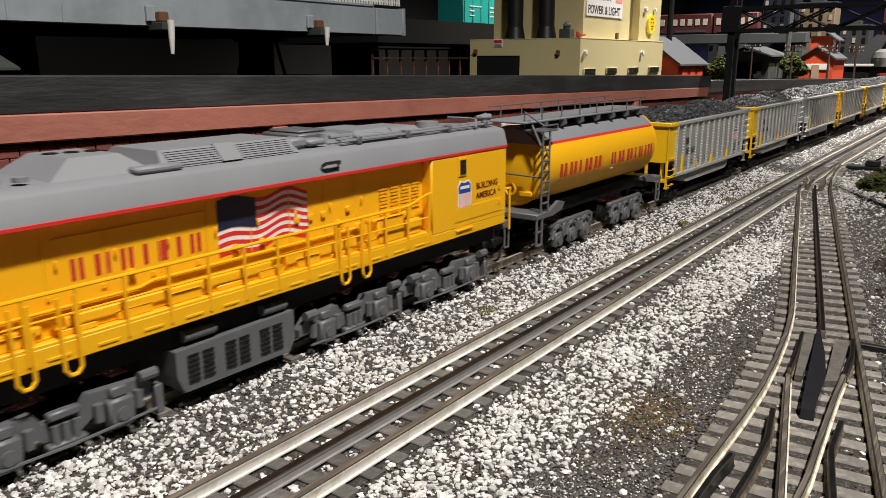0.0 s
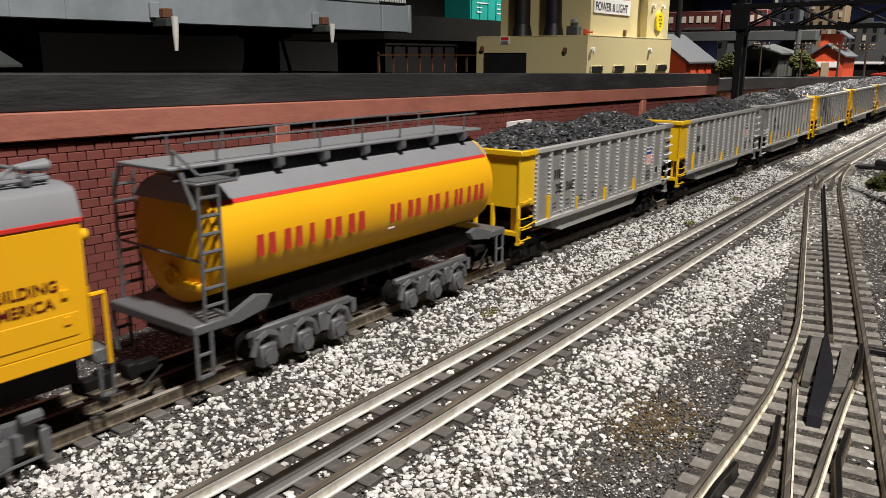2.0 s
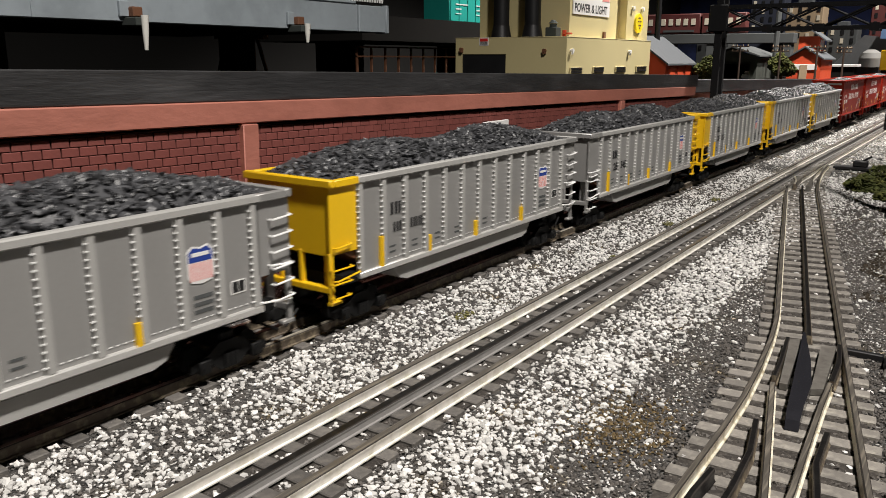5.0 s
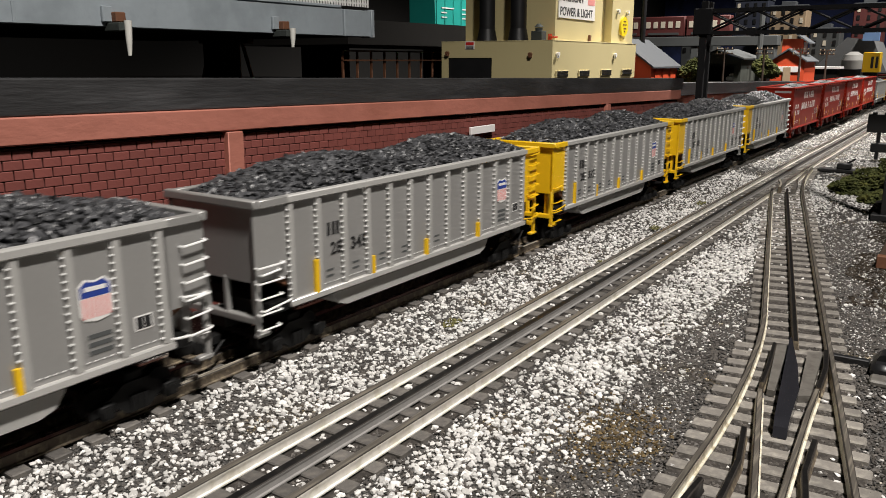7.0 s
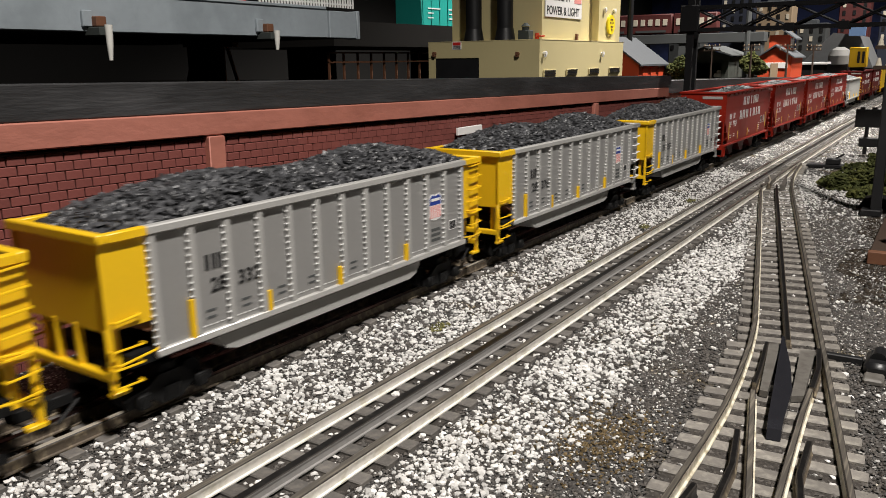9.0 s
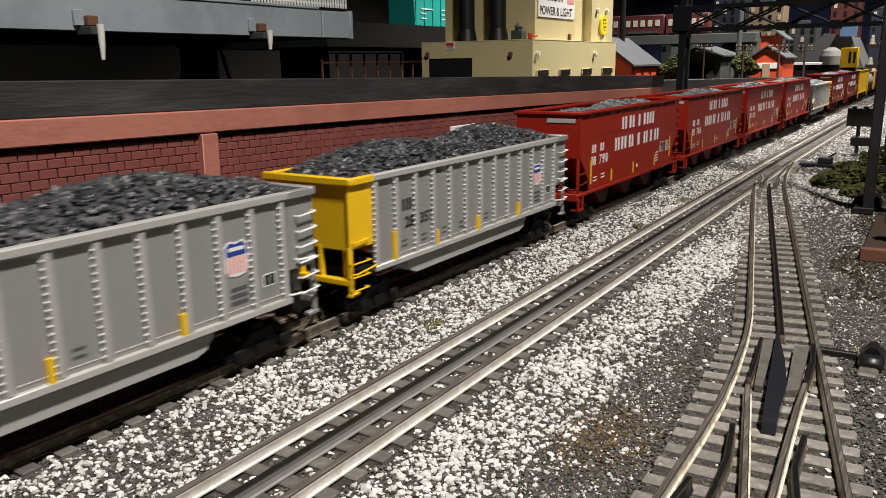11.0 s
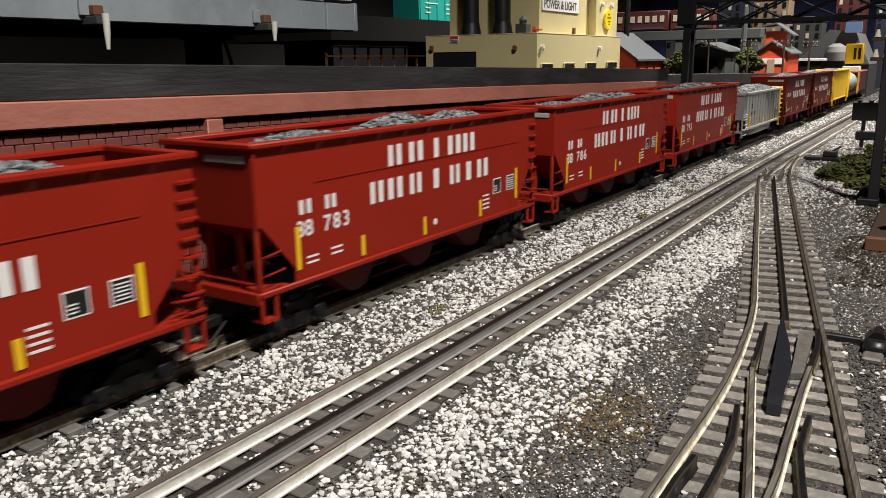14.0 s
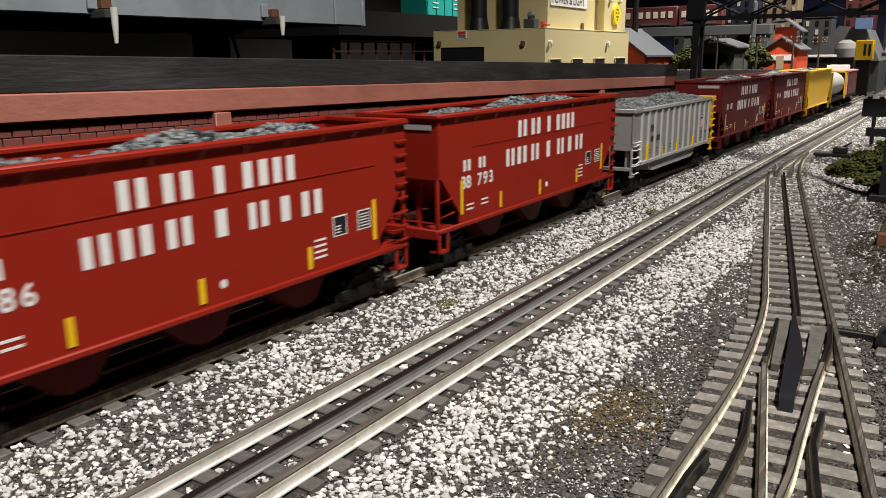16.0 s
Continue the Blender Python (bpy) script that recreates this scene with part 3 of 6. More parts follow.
def heap(owner, L, y0, y1, w, base, top, material, humps, count, size, name, label):
    """A heaped load of broken lumps over a mound."""
    rng = np.random.default_rng(int(L * 1e4) + count)
    nx, ny = 9, 46

    def z_at(x, y):
        u = (y - y0) / (y1 - y0)
        prof = sum(h * np.exp(-((u - c) / s) ** 2) for c, s, h in humps)
        edge = np.clip(1 - (np.abs(x) / w) ** 2.2, 0, 1) ** 0.7
        return base + (top - base) * np.minimum(prof, 1.05) * edge * np.clip(np.minimum(u, 1 - u) / 0.05, 0.0, 1) ** 0.5

    X, Y = np.meshgrid(np.linspace(-w, w, nx), np.linspace(y0, y1, ny))
    Z = z_at(X, Y) - size * 0.6
    g = Geo()
    vs = list(zip(X.ravel(), Y.ravel(), Z.ravel()))
    g.add(vs, [(j * nx + i, j * nx + i + 1, (j + 1) * nx + i + 1, (j + 1) * nx + i) for j in range(ny - 1) for i in range(nx - 1)])
    load = part(name, g, material, owner, label, False)
    x, y = rng.uniform(-w, w, count), rng.uniform(y0, y1, count)
    p = np.stack([x, y, z_at(x, y) - size * 0.2], -1)
    tagged(lumps("lump", p, rng.uniform(0.6, 1.35, count) * size, (1.15, 1.15, 0.5), material, load, rng), "", "", "", "stuff")


def shield(owner, x, y, z, w, h):
    """A plain heraldic badge: white edge, blue top, red stripes."""
    def outline(s):
        return [(y - s * w * 0.5, z + s * h * 0.36), (y - s * w * 0.3, z + s * h * 0.5), (y, z + s * h * 0.44), (y + s * w * 0.3, z + s * h * 0.5), (y + s * w * 0.5, z + s * h * 0.36),
                (y + s * w * 0.5, z - s * h * 0.3), (y + s * w * 0.38, z - s * h * 0.44), (y, z - s * h * 0.5), (y - s * w * 0.38, z - s * h * 0.44), (y - s * w * 0.5, z - s * h * 0.3)]
    badge = part("badge", Geo().prism(outline(1), "x", x, x + 0.0002), M["white"], owner, "white, blue and red heraldic badge", False)
    o = outline(0.9)
    part("badge_top", Geo().prism([(o[0][0], z + 0.08 * h)] + o[:5] + [(o[4][0], z + 0.08 * h)], "x", x + 0.0002, x + 0.0003), M["bluesh"], badge, "blue top", False)
    part("bar", Geo().box((x + 0.0003, y - w * 0.34, z + h * 0.22), (x + 0.0004, y + w * 0.34, z + h * 0.32)), M["white"], badge, "", False)
    for i in range(6):
        a = y - w * 0.42 + i * w * 0.15
        part("stripe", Geo().box((x + 0.0002, a, z - h * 0.4), (x + 0.0003, a + w * 0.085, z + h * 0.06)), M["pinksh"], badge, "", False)


def blocks(owner, x, spans, z0, z1, material, label):
    """Writing shown as plain upright bars of its size: one bar for a narrow sign, a pair for a wide one."""
    for a, b in spans:
        w = (b - a) * 0.36
        for y0, y1 in ((a, b),) if b - a < 0.62 * (z1 - z0) else ((a, a + w), (b - w, b)):
            part("bar", Geo().box((x, y0, z0), (x + 0.0002, y1, z1)), material, owner, label, False)


def spread(y0, y1, widths, gap=0.55):
    """Spans of signs of these relative widths, with even gaps, from y0 to y1."""
    u, y, out = (y1 - y0) / (sum(widths) + gap * (len(widths) - 1)), y0, []
    for w in widths:
        out.append((y, y + w * u))
        y += (w + gap) * u
    return out


def gondola(off, front, rear, number, load="coal"):
    """A coal gondola with outside posts and a heaped load."""
    L, W, Z0, Z1 = 0.308, 0.0325, 0.0375, 0.097
    car = thing("coal_gondola", "silver ribbed coal gondola with %s and heaped %s" % ("yellow ends" if front == rear == "caryellow" else "yellow end panels" if "caryellow" in (front, rear) else "silver ends", "coal" if load == "coal" else "grey stone"), "train car", "coal train cars")
    y0, y1 = 0.024, L - 0.022
    for s in (-1, 1):
        a, b = sorted((s * (W - 0.0012), s * W))
        part("side_panel", Geo().box((a, y0, Z0), (b, y1, Z1 - 0.002)), M["silver"], car, "silver painted side sheet", False)
        part("top_chord", Geo().box((s * (W - 0.0022), y0 - 0.0006, Z1 - 0.0042), (s * (W + 0.0026), y1 + 0.0006, Z1), 0.0007), M["tub"], car, "bright top chord")
        part("side_sill", Geo().box((s * (W - 0.001), y0, Z0 - 0.001), (s * (W + 0.0022), y1, Z0 + 0.0028), 0.0006), M["silverrib"], car, "bright side sill")
    g, r = Geo(), Geo()
    for i in range(13):
        y = 0.0262 + 0.0213 * i
        post = Geo().prism([(y - 0.0026, 0), (y - 0.0016, 0.0019), (y + 0.0016, 0.0019), (y + 0.0026, 0)], "z", Z0 + 0.003, Z1 - 0.0043)
        post.v = [(W + q, p, z) for p, q, z in post.v]
        part("post", post, M["tub"], car, "", False)
        for k in range(15):
            z = Z0 + 0.0055 + 0.0033 * k
            r.box((W + 0.0004, y - 0.0030, z), (W + 0.0020, y - 0.0017, z + 0.0005))
        if 0 < i < 12:
            for k in range(5):
                r.box((W, y + 0.004 + 0.0035 * k, Z0 + 0.0052), (W + 0.0004, y + 0.0055 + 0.0035 * k, Z0 + 0.0056))
        g.box((-W - 0.0018, y - 0.0016, Z0 + 0.003), (-W, y + 0.0016, Z1 - 0.0043))
    if load == "coal":
        tagged(part("rivets", r, M["rivet"], car, "rows of pale rivets", False), kind="stuff")
    part("far_side_frame", g, M["silverrib"], car, "", False)
    tub = [(0.060, 0.0385), (0.0615, 0.033), (0.066, 0.0275), (0.073, 0.0252), (0.222, 0.0252), (0.229, 0.0275), (0.2335, 0.033), (0.235, 0.0385)]
    part("belly_tub", Geo().prism(tub, "x", -0.0305, 0.0305), M["tub"], car, "pale grey drop belly")
    part("floor", Geo().box((-W + 0.002, 0.012, 0.0345), (W - 0.002, L - 0.012, 0.0405)).box((-0.006, 0.002, 0.026), (0.006, L - 0.002, 0.0345)), M["under"], car, "", False)
    for end, colour in ((0, front), (1, rear)):
        yellow = colour == "caryellow"

        def at(y):
            return y if end == 0 else L - y

        e = part("end_panel", Geo().box((-W + 0.0012, at(0.0022), 0.054), (W - 0.0012, at(0.0036), Z1 - 0.0042)), M[colour], car, "yellow end" if yellow else "", False)
        part("end_chord", Geo().box((-W - 0.0024, at(0.0), Z1 - 0.0042), (W + 0.0024, at(0.0045), Z1 + 0.0004), 0.0007).box((-W - 0.0024, at(0.004), Z1 - 0.0042), (-W + 0.002, at(0.0245), Z1), 0.0005).box((W - 0.002, at(0.004), Z1 - 0.0042), (W + 0.0024, at(0.0245), Z1), 0.0005), M[colour], car, "yellow top rim" if yellow else "")
        for s in (-1, 1):
            part("corner_panel", Geo().box((s * (W - 0.0012), at(0.0012), 0.0545), (s * W, at(0.0242), Z1 - 0.003)), M[colour], car, "yellow corner panel" if yellow else "", False)
            g = Geo().box((s * (W - 0.0022), at(0.0008), 0.026), (s * W, at(0.0042), 0.056), 0.0004)
            g.box((s * (W - 0.003), at(0.0005), 0.0255), (s * (W + 0.001), at(0.009), 0.0275), 0.0004)
            part("corner_post", g, M[colour], car, "")
            part("grab_iron", Geo().pipe([(s * W, at(0.003), 0.0395), (s * (W + 0.0025), at(0.004), 0.0395), (s * (W + 0.0025), at(0.023), 0.0415), (s * W, at(0.025), 0.0415)], 0.0006)
                 .pipe([(s * W, at(0.004), 0.0585), (s * (W + 0.0022), at(0.004), 0.0585), (s * (W + 0.0022), at(0.0165), 0.0595), (s * W, at(0.0165), 0.0595)], 0.0006), M[colour if yellow else "rivet"], car)
        for x in (-0.024, -0.008, 0.008, 0.024):
            part("end_post", Geo().box((x - 0.0014, at(0.0018 if abs(x) < 0.01 else 0.006), 0.0335), (x + 0.0014, at(0.0118 if abs(x) > 0.01 else 0.0052), 0.0555), 0.0004), M[colour], car, "", False)
        part("end_sill", Geo().box((-W, at(0.0006), 0.0325), (W, at(0.0048), 0.0362), 0.0005), M[colour], car, "", False)
        part("slope_sheet", Geo().prism([(at(0.012), 0.055), (at(0.045), 0.0375), (at(0.045), 0.0425), (at(0.0125), 0.06)], "x", -W + 0.002, W - 0.002), M["brown"], car, "", False)
        rungs = []
        if end == 1:
            for k in range(6 if not yellow else 7):
                z = 0.0405 + 0.0085 * k
                rungs.append([(W, L - 0.0150, z), (W + 0.003, L - 0.0150, z), (W + 0.003, L - 0.002, z + 0.001), (W, L - 0.002, z + 0.001)])
        else:
            for k in range(3 if yellow else 5):
                z = 0.030 + 0.0082 * k
                rungs.append([(W, 0.001, z), (W + 0.003, 0.001, z), (W + 0.003, 0.0145 + 0.0012 * k, z), (W, 0.0145 + 0.0012 * k, z)])
        for k in range(4):
            z = 0.05 + 0.0105 * k
            rungs.append([(-W + 0.003, at(0.006), z), (-W + 0.003, at(0.003), z), (-W + 0.015, at(0.003), z), (-W + 0.015, at(0.006), z)])
        for q in rungs:
            part("rung", Geo().pipe(q, 0.00055, 5), M[colour if yellow else "rivet"], car, "yellow ladder rung" if yellow else "bright ladder rung")
        freight_bogie(car, at(0.037))
        coupler(car, at(0.001), -1 if end == 0 else 1)
    # markings
    for y, z0, z1 in ((0.0445, 0.0395, 0.0585), (0.0935, 0.0395, 0.0505), (0.1495, 0.0395, 0.0505), (0.2145, 0.0395, 0.0505)):
        part("reflector", Geo().box((W + 0.0002, y - 0.0015, z0), (W + 0.0021, y + 0.0015, z1)), M["caryellow"], car, "yellow reflector strip", False)
    blocks(car, W + 0.0002, ((0.0550, 0.0614), (0.0626, 0.0688)), 0.0698, 0.0772, M["black"], "black lettering block")
    if number:
        for k, (txt, y) in enumerate(zip(number, (0.0572, 0.0745))):
            words("number", txt, 0.0098, M["black"], car, on_side(W + 0.0003, y, 0.0586), squeeze=1.0, label="black number")
    else:
        blocks(car, W + 0.0002, spread(0.0575, 0.0683, (1, 1), 0.2), 0.0586, 0.0648, M["black"], "black lettering block")
        blocks(car, W + 0.0002, spread(0.0747, 0.0898, (1, 1, 1), 0.2), 0.0586, 0.0648, M["black"], "black lettering block")
    for y in (0.0535, 0.076, 0.101, 0.124, 0.16):
        for k in range(2):
            part("bar", Geo().box((W + 0.0001, y, 0.046 + 0.0034 * k), (W + 0.0002, y + 0.006, 0.0472 + 0.0034 * k)), M["concrete"], car, "", False)
    shield(car, W + 0.0002, 0.2500, 0.0690, 0.0150, 0.0185)
    sq = part("data_panel", Geo().box((W + 0.0001, 0.2668, 0.0498), (W + 0.0003, 0.2758, 0.0566)), M["white"], car, "white framed data panel", False)
    for y in (0.2676, 0.2715):
        part("bar", Geo().box((W + 0.0003, y, 0.0505), (W + 0.0004, y + 0.0035, 0.0560)), M["black"], sq, "", False)
    for k in range(3):
        part("bar", Geo().box((W + 0.0001, 0.245, 0.0455 + 0.0035 * k), (W + 0.0002, 0.256, 0.0475 + 0.0035 * k)), M["concrete"], car, "", False)
    heap(car, L, 0.0045, L - 0.0045, W - 0.002, 0.0925, 0.1115 if load == "coal" else 0.1035, M[load], ((0.25, 0.2, 0.5), (0.72, 0.17, 0.55), (0.5, 0.9, 0.5)), 3600, 0.0019, "coal_load" if load == "coal" else "stone_load", "heaped black coal" if load == "coal" else "grey crushed stone")
    TRAIN.append((car, off))
    return car


def hopper(off, colour, number, marks=True, L=0.313, load=True, label="oxide red open hopper car with white lettering blocks"):
    """A smooth-sided open hopper with slope sheets and discharge bays."""
    W, Z0, Z1 = 0.0325, 0.0365, 0.1155
    mm = M[colour]
    car = thing("open_hopper", label, "train car", "hopper cars")
    for s in (-1, 1):
        a, b = sorted((s * (W - 0.0012), s * W))
        part("side_panel", Geo().prism([(0.0275, Z0), (L - 0.0275, Z0), (L - 0.0275, 0.046), (L - 0.0125, 0.0635), (L - 0.0045, 0.0725), (L, 0.0725), (L, Z1 - 0.002), (0, Z1 - 0.002), (0, 0.0725), (0.0045, 0.0725), (0.0125, 0.0635), (0.0275, 0.046)], "x", a, b), mm, car, "", False)
        part("top_rim", Geo().box((s * (W - 0.0026), -0.001, Z1 - 0.0034), (s * (W + 0.0028), L + 0.001, Z1), 0.0009), mm, car, "rounded top rim")
        part("side_sill", Geo().box((s * (W - 0.001), 0.0, Z0 - 0.0012), (s * (W + 0.0016), L, Z0 + 0.0022), 0.0008), mm, car, "bright red lower edge")
        part("seam", Geo().box((s * W, 0.045, 0.0905), (s * (W + 0.0004), L - 0.03, 0.0911)), mm, car, "", False)
        for i in range(11):
            y = 0.022 + (L - 0.044) * i / 10
            part("rim_bracket", Geo().prism([(s * W, Z1 - 0.0034), (s * (W + 0.0022), Z1 - 0.0034), (s * W, Z1 - 0.0075)], "y", y - 0.0022, y + 0.0022), mm, car, "", False)
    part("rib", Geo().box((W, 0.0005, 0.0725), (W + 0.0012, 0.0025, Z1 - 0.003), 0.0003), mm, car, "", False)
    for end in (0, 1):
        def at(y):
            return y if end == 0 else L - y

        part("end_panel", Geo().box((-W + 0.001, at(0.0), 0.0725), (W - 0.001, at(0.0012), Z1 - 0.002)), mm, car, "", False)
        part("end_rim", Geo().box((-W - 0.0026, at(-0.0018), Z1 - 0.0034), (W + 0.0026, at(0.002), Z1 + 0.0001), 0.0009), mm, car)
        part("nameboard", Geo().box((-0.0005, at(-0.0006), Z1 - 0.0105), (0.0285, at(0.0), Z1 - 0.0065), 0.0003), M["tub"], car, "small pale end board", False)
        part("slope_sheet", Geo().prism([(at(0.0025), 0.0725), (at(0.0725), 0.0365), (at(0.0725), 0.0395), (at(0.0025), 0.076)], "x", -W + 0.002, W - 0.002), mm, car, "", False)
        part("platform", Geo().box((-W, at(0.0), 0.0345), (W, at(0.026), 0.0375), 0.0006).box((-W, at(-0.0008), 0.0315), (W, at(0.002), 0.0385), 0.0006), mm, car, "red end platform")
        for s in (-1, 1):
            g = Geo().box((s * (W - 0.0024), at(0.0002), 0.0370), (s * W, at(0.0032), 0.073), 0.0004)
            part("corner_post", g, mm, car)
            part("grab_iron", Geo().pipe([(s * W, at(0.004), 0.0465), (s * (W + 0.0022), at(0.005), 0.0475), (s * (W + 0.0022), at(0.017), 0.0485), (s * W, at(0.018), 0.0485)], 0.0006)
                 .pipe([(s * W, at(0.004), 0.0565), (s * (W + 0.0022), at(0.005), 0.0575), (s * (W + 0.0022), at(0.015), 0.0585), (s * W, at(0.016), 0.0585)], 0.0006), mm, car)
            part("stirrup", Geo().pipe([(s * W, at(0.0015), 0.0355), (s * W, at(0.0015), 0.0225), (s * W, at(0.0115), 0.0225), (s * W, at(0.0115), 0.0355)], 0.0014, 5).box((s * (W - 0.008), at(0.001), 0.0218), (s * W, at(0.012), 0.0232), 0.0004), mm, car, "red step")
            part("brace", Geo().box((s * 0.0105, at(0.006), 0.0370), (s * 0.0135, at(0.010), 0.067), 0.0004), mm, car, "", False)
        part("rail", Geo().pipe([(-W + 0.004, at(0.001), 0.0425), (W - 0.004, at(0.001), 0.0425)], 0.0007), mm, car)
        freight_bogie(car, at(0.036))
        coupler(car, at(0.0), -1 if end == 0 else 1)
    for k in range(8):
        z = 0.041 + 0.0088 * k
        part("rung", Geo().pipe([(W, L - 0.0105, z), (W + 0.0016, L - 0.0105, z), (W + 0.0016, L - 0.0006, z), (W, L - 0.0006, z)], 0.0008, 5), mm, car)
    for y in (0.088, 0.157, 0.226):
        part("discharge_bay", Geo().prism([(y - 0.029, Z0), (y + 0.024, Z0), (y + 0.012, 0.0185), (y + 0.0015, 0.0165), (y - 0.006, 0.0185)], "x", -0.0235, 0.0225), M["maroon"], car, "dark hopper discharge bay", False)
    part("centre_sill", Geo().box((-0.006, 0.003, 0.021), (0.006, L - 0.003, 0.036)), M["under"], car, "", False)
    part("inner_floor", Geo().box((-W + 0.0013, 0.04, 0.086), (W - 0.0013, L - 0.04, 0.088)), M["under"], car, "", False)
    if marks:
        w = M["white"]
        blocks(car, W + 0.0001, ((0.1128, 0.1265), (0.1348, 0.1502), (0.1635, 0.1690), (0.1808, 0.1969), (0.2009, 0.2157)), 0.0908, 0.1040, w, "white lettering block")
        blocks(car, W + 0.0001, ((0.0939, 0.1067), (0.1118, 0.1268), (0.1350, 0.1480), (0.1625, 0.1688), (0.1829, 0.1955), (0.2047, 0.2110), (0.2200, 0.2350)), 0.0704, 0.0836, w, "white lettering block")
        blocks(car, W + 0.0001, ((0.0325, 0.0418), (0.0534, 0.0624)), 0.0743, 0.0822, w, "white lettering block")
        if number:
            words("number", number[0], 0.0125, w, car, on_side(W + 0.0002, 0.0294, 0.0622), squeeze=1.05, label="white number")
            words("number", number[1], 0.0125, w, car, on_side(W + 0.0002, 0.0512, 0.0622), squeeze=1.0, label="white number", spacing=1.32)
        for y, z0, z1 in ((0.030, 0.0445, 0.0685), (0.0853, 0.0408, 0.0532), (0.1509, 0.0408, 0.0532), (0.2241, 0.0408, 0.0532), (0.2803, 0.0462, 0.0705)):
            part("reflector", Geo().box((W + 0.0003, y - 0.0018, z0), (W + 0.0005, y + 0.0018, z1)), M["caryellow"], car, "yellow reflector strip", False)
        for y, dz in ((0.0365, 0), (0.057, 0.001), (0.228, 0.003)):
            for k in range(2 if y < 0.2 else 4):
                part("bar", Geo().box((W, y, 0.0462 + dz - 0.004 * (y > 0.2) + 0.0032 * k), (W + 0.0002, y + 0.0095, 0.0474 + dz - 0.004 * (y > 0.2) + 0.0032 * k)), w, car, "", False)
        for y in (0.2438, 0.2650):
            p = part("data_panel", Geo().box((W, y, 0.0545), (W + 0.0002, y + 0.0118, 0.0662)), w, car, "white framed black data panel", False)
            part("bar", Geo().box((W + 0.0002, y + 0.0008, 0.0553), (W + 0.0003, y + 0.0110, 0.0654)), M["black"], p, "", False)
            for k in range(3 if y < 0.26 else 5):
                part("bar", Geo().box((W + 0.0003, y + 0.0018, 0.0565 + 0.0017 * k), (W + 0.0004, y + (0.006 if y < 0.26 else 0.0098), 0.0572 + 0.0017 * k)), w, p, "", False)
        part("bar", Geo().cyl((W, 0.164, 0.0475), (W + 0.0002, 0.164, 0.0475), 0.0022, n=12), w, car, "white stencil spot", False)
    if load:
        heap(car, L, 0.014, L - 0.014, W - 0.0035, 0.1005, 0.1185, M["rubble"], ((0.2, 0.17, 0.75), (0.55, 0.16, 0.95), (0.82, 0.12, 0.8)), 1900, 0.0019, "stone_load", "grey crushed stone load")
    TRAIN.append((car, off))
    return car


def engine_bogie(owner, y0, y1, name="bogie"):
    """A grey cast power bogie with boxes, springs and brake cylinders."""
    mid, h = (y0 + y1) / 2, (y1 - y0) / 2
    g = Geo()
    ax = (mid - h * 0.55, mid + h * 0.55)
    for a in ax:
        g = Geo()
        wheelset(g, a, 0.0085)
        part("wheelset", g, M["under"], owner, "dark steel wheelset")
    for s in (-1, 1):
        g = Geo()
        g.prism([(y0, 0.0205), (y0 + 0.006, 0.026), (mid - 0.012, 0.0275), (mid - 0.008, 0.0215), (mid + 0.008, 0.0215), (mid + 0.012, 0.0275), (y1 - 0.006, 0.026), (y1, 0.0205), (y1, 0.0165),
                 (mid + 0.014, 0.0175), (mid + 0.008, 0.0135), (mid - 0.008, 0.0135), (mid - 0.014, 0.0175), (y0, 0.0165)], "x", s * 0.024, s * 0.0285)
        for a in ax:
            g.box((s * 0.0275, a - 0.0062, 0.009), (s * 0.033, a + 0.0062, 0.0225), 0.0012)
            g.box((s * 0.0275, a - 0.004, 0.0225), (s * 0.0315, a + 0.004, 0.0275), 0.0008)
            g.cyl((s * 0.033, a, 0.0155), (s * 0.0342, a, 0.0155), 0.0032, n=10)
            for d in (-0.0095, 0.0095):
                g.cyl((s * 0.030, a + d, 0.0145), (s * 0.030, a + d, 0.0225), 0.0022, n=8)
        for d in (-0.0045, 0, 0.0045):
            g.cyl((s * 0.0305, mid + d, 0.0125), (s * 0.0305, mid + d, 0.0205), 0.0019, n=8)
        g.box((s * 0.0275, mid - 0.0085, 0.0095), (s * 0.0325, mid + 0.0085, 0.0128), 0.0008)
        g.box((s * 0.0275, mid - 0.007, 0.0225), (s * 0.0318, mid + 0.007, 0.0262), 0.0008)
        g.cyl((s * 0.0315, y0 + 0.002, 0.0285), (s * 0.0315, y0 + 0.0105, 0.0285), 0.0026, n=8).cyl((s * 0.0315, y1 - 0.0105, 0.0285), (s * 0.0315, y1 - 0.002, 0.0285), 0.0026, n=8)
        g.pipe([(s * 0.0335, y0 + 0.004, 0.012), (s * 0.0335, mid, 0.0108), (s * 0.0335, y1 - 0.004, 0.012)], 0.0007, 5)
        g.box((s * 0.027, y1 - 0.003, 0.008), (s * 0.032, y1 + 0.001, 0.022), 0.0006)
        part("bogie_frame", g, M["truck"], owner, "grey cast bogie frame")


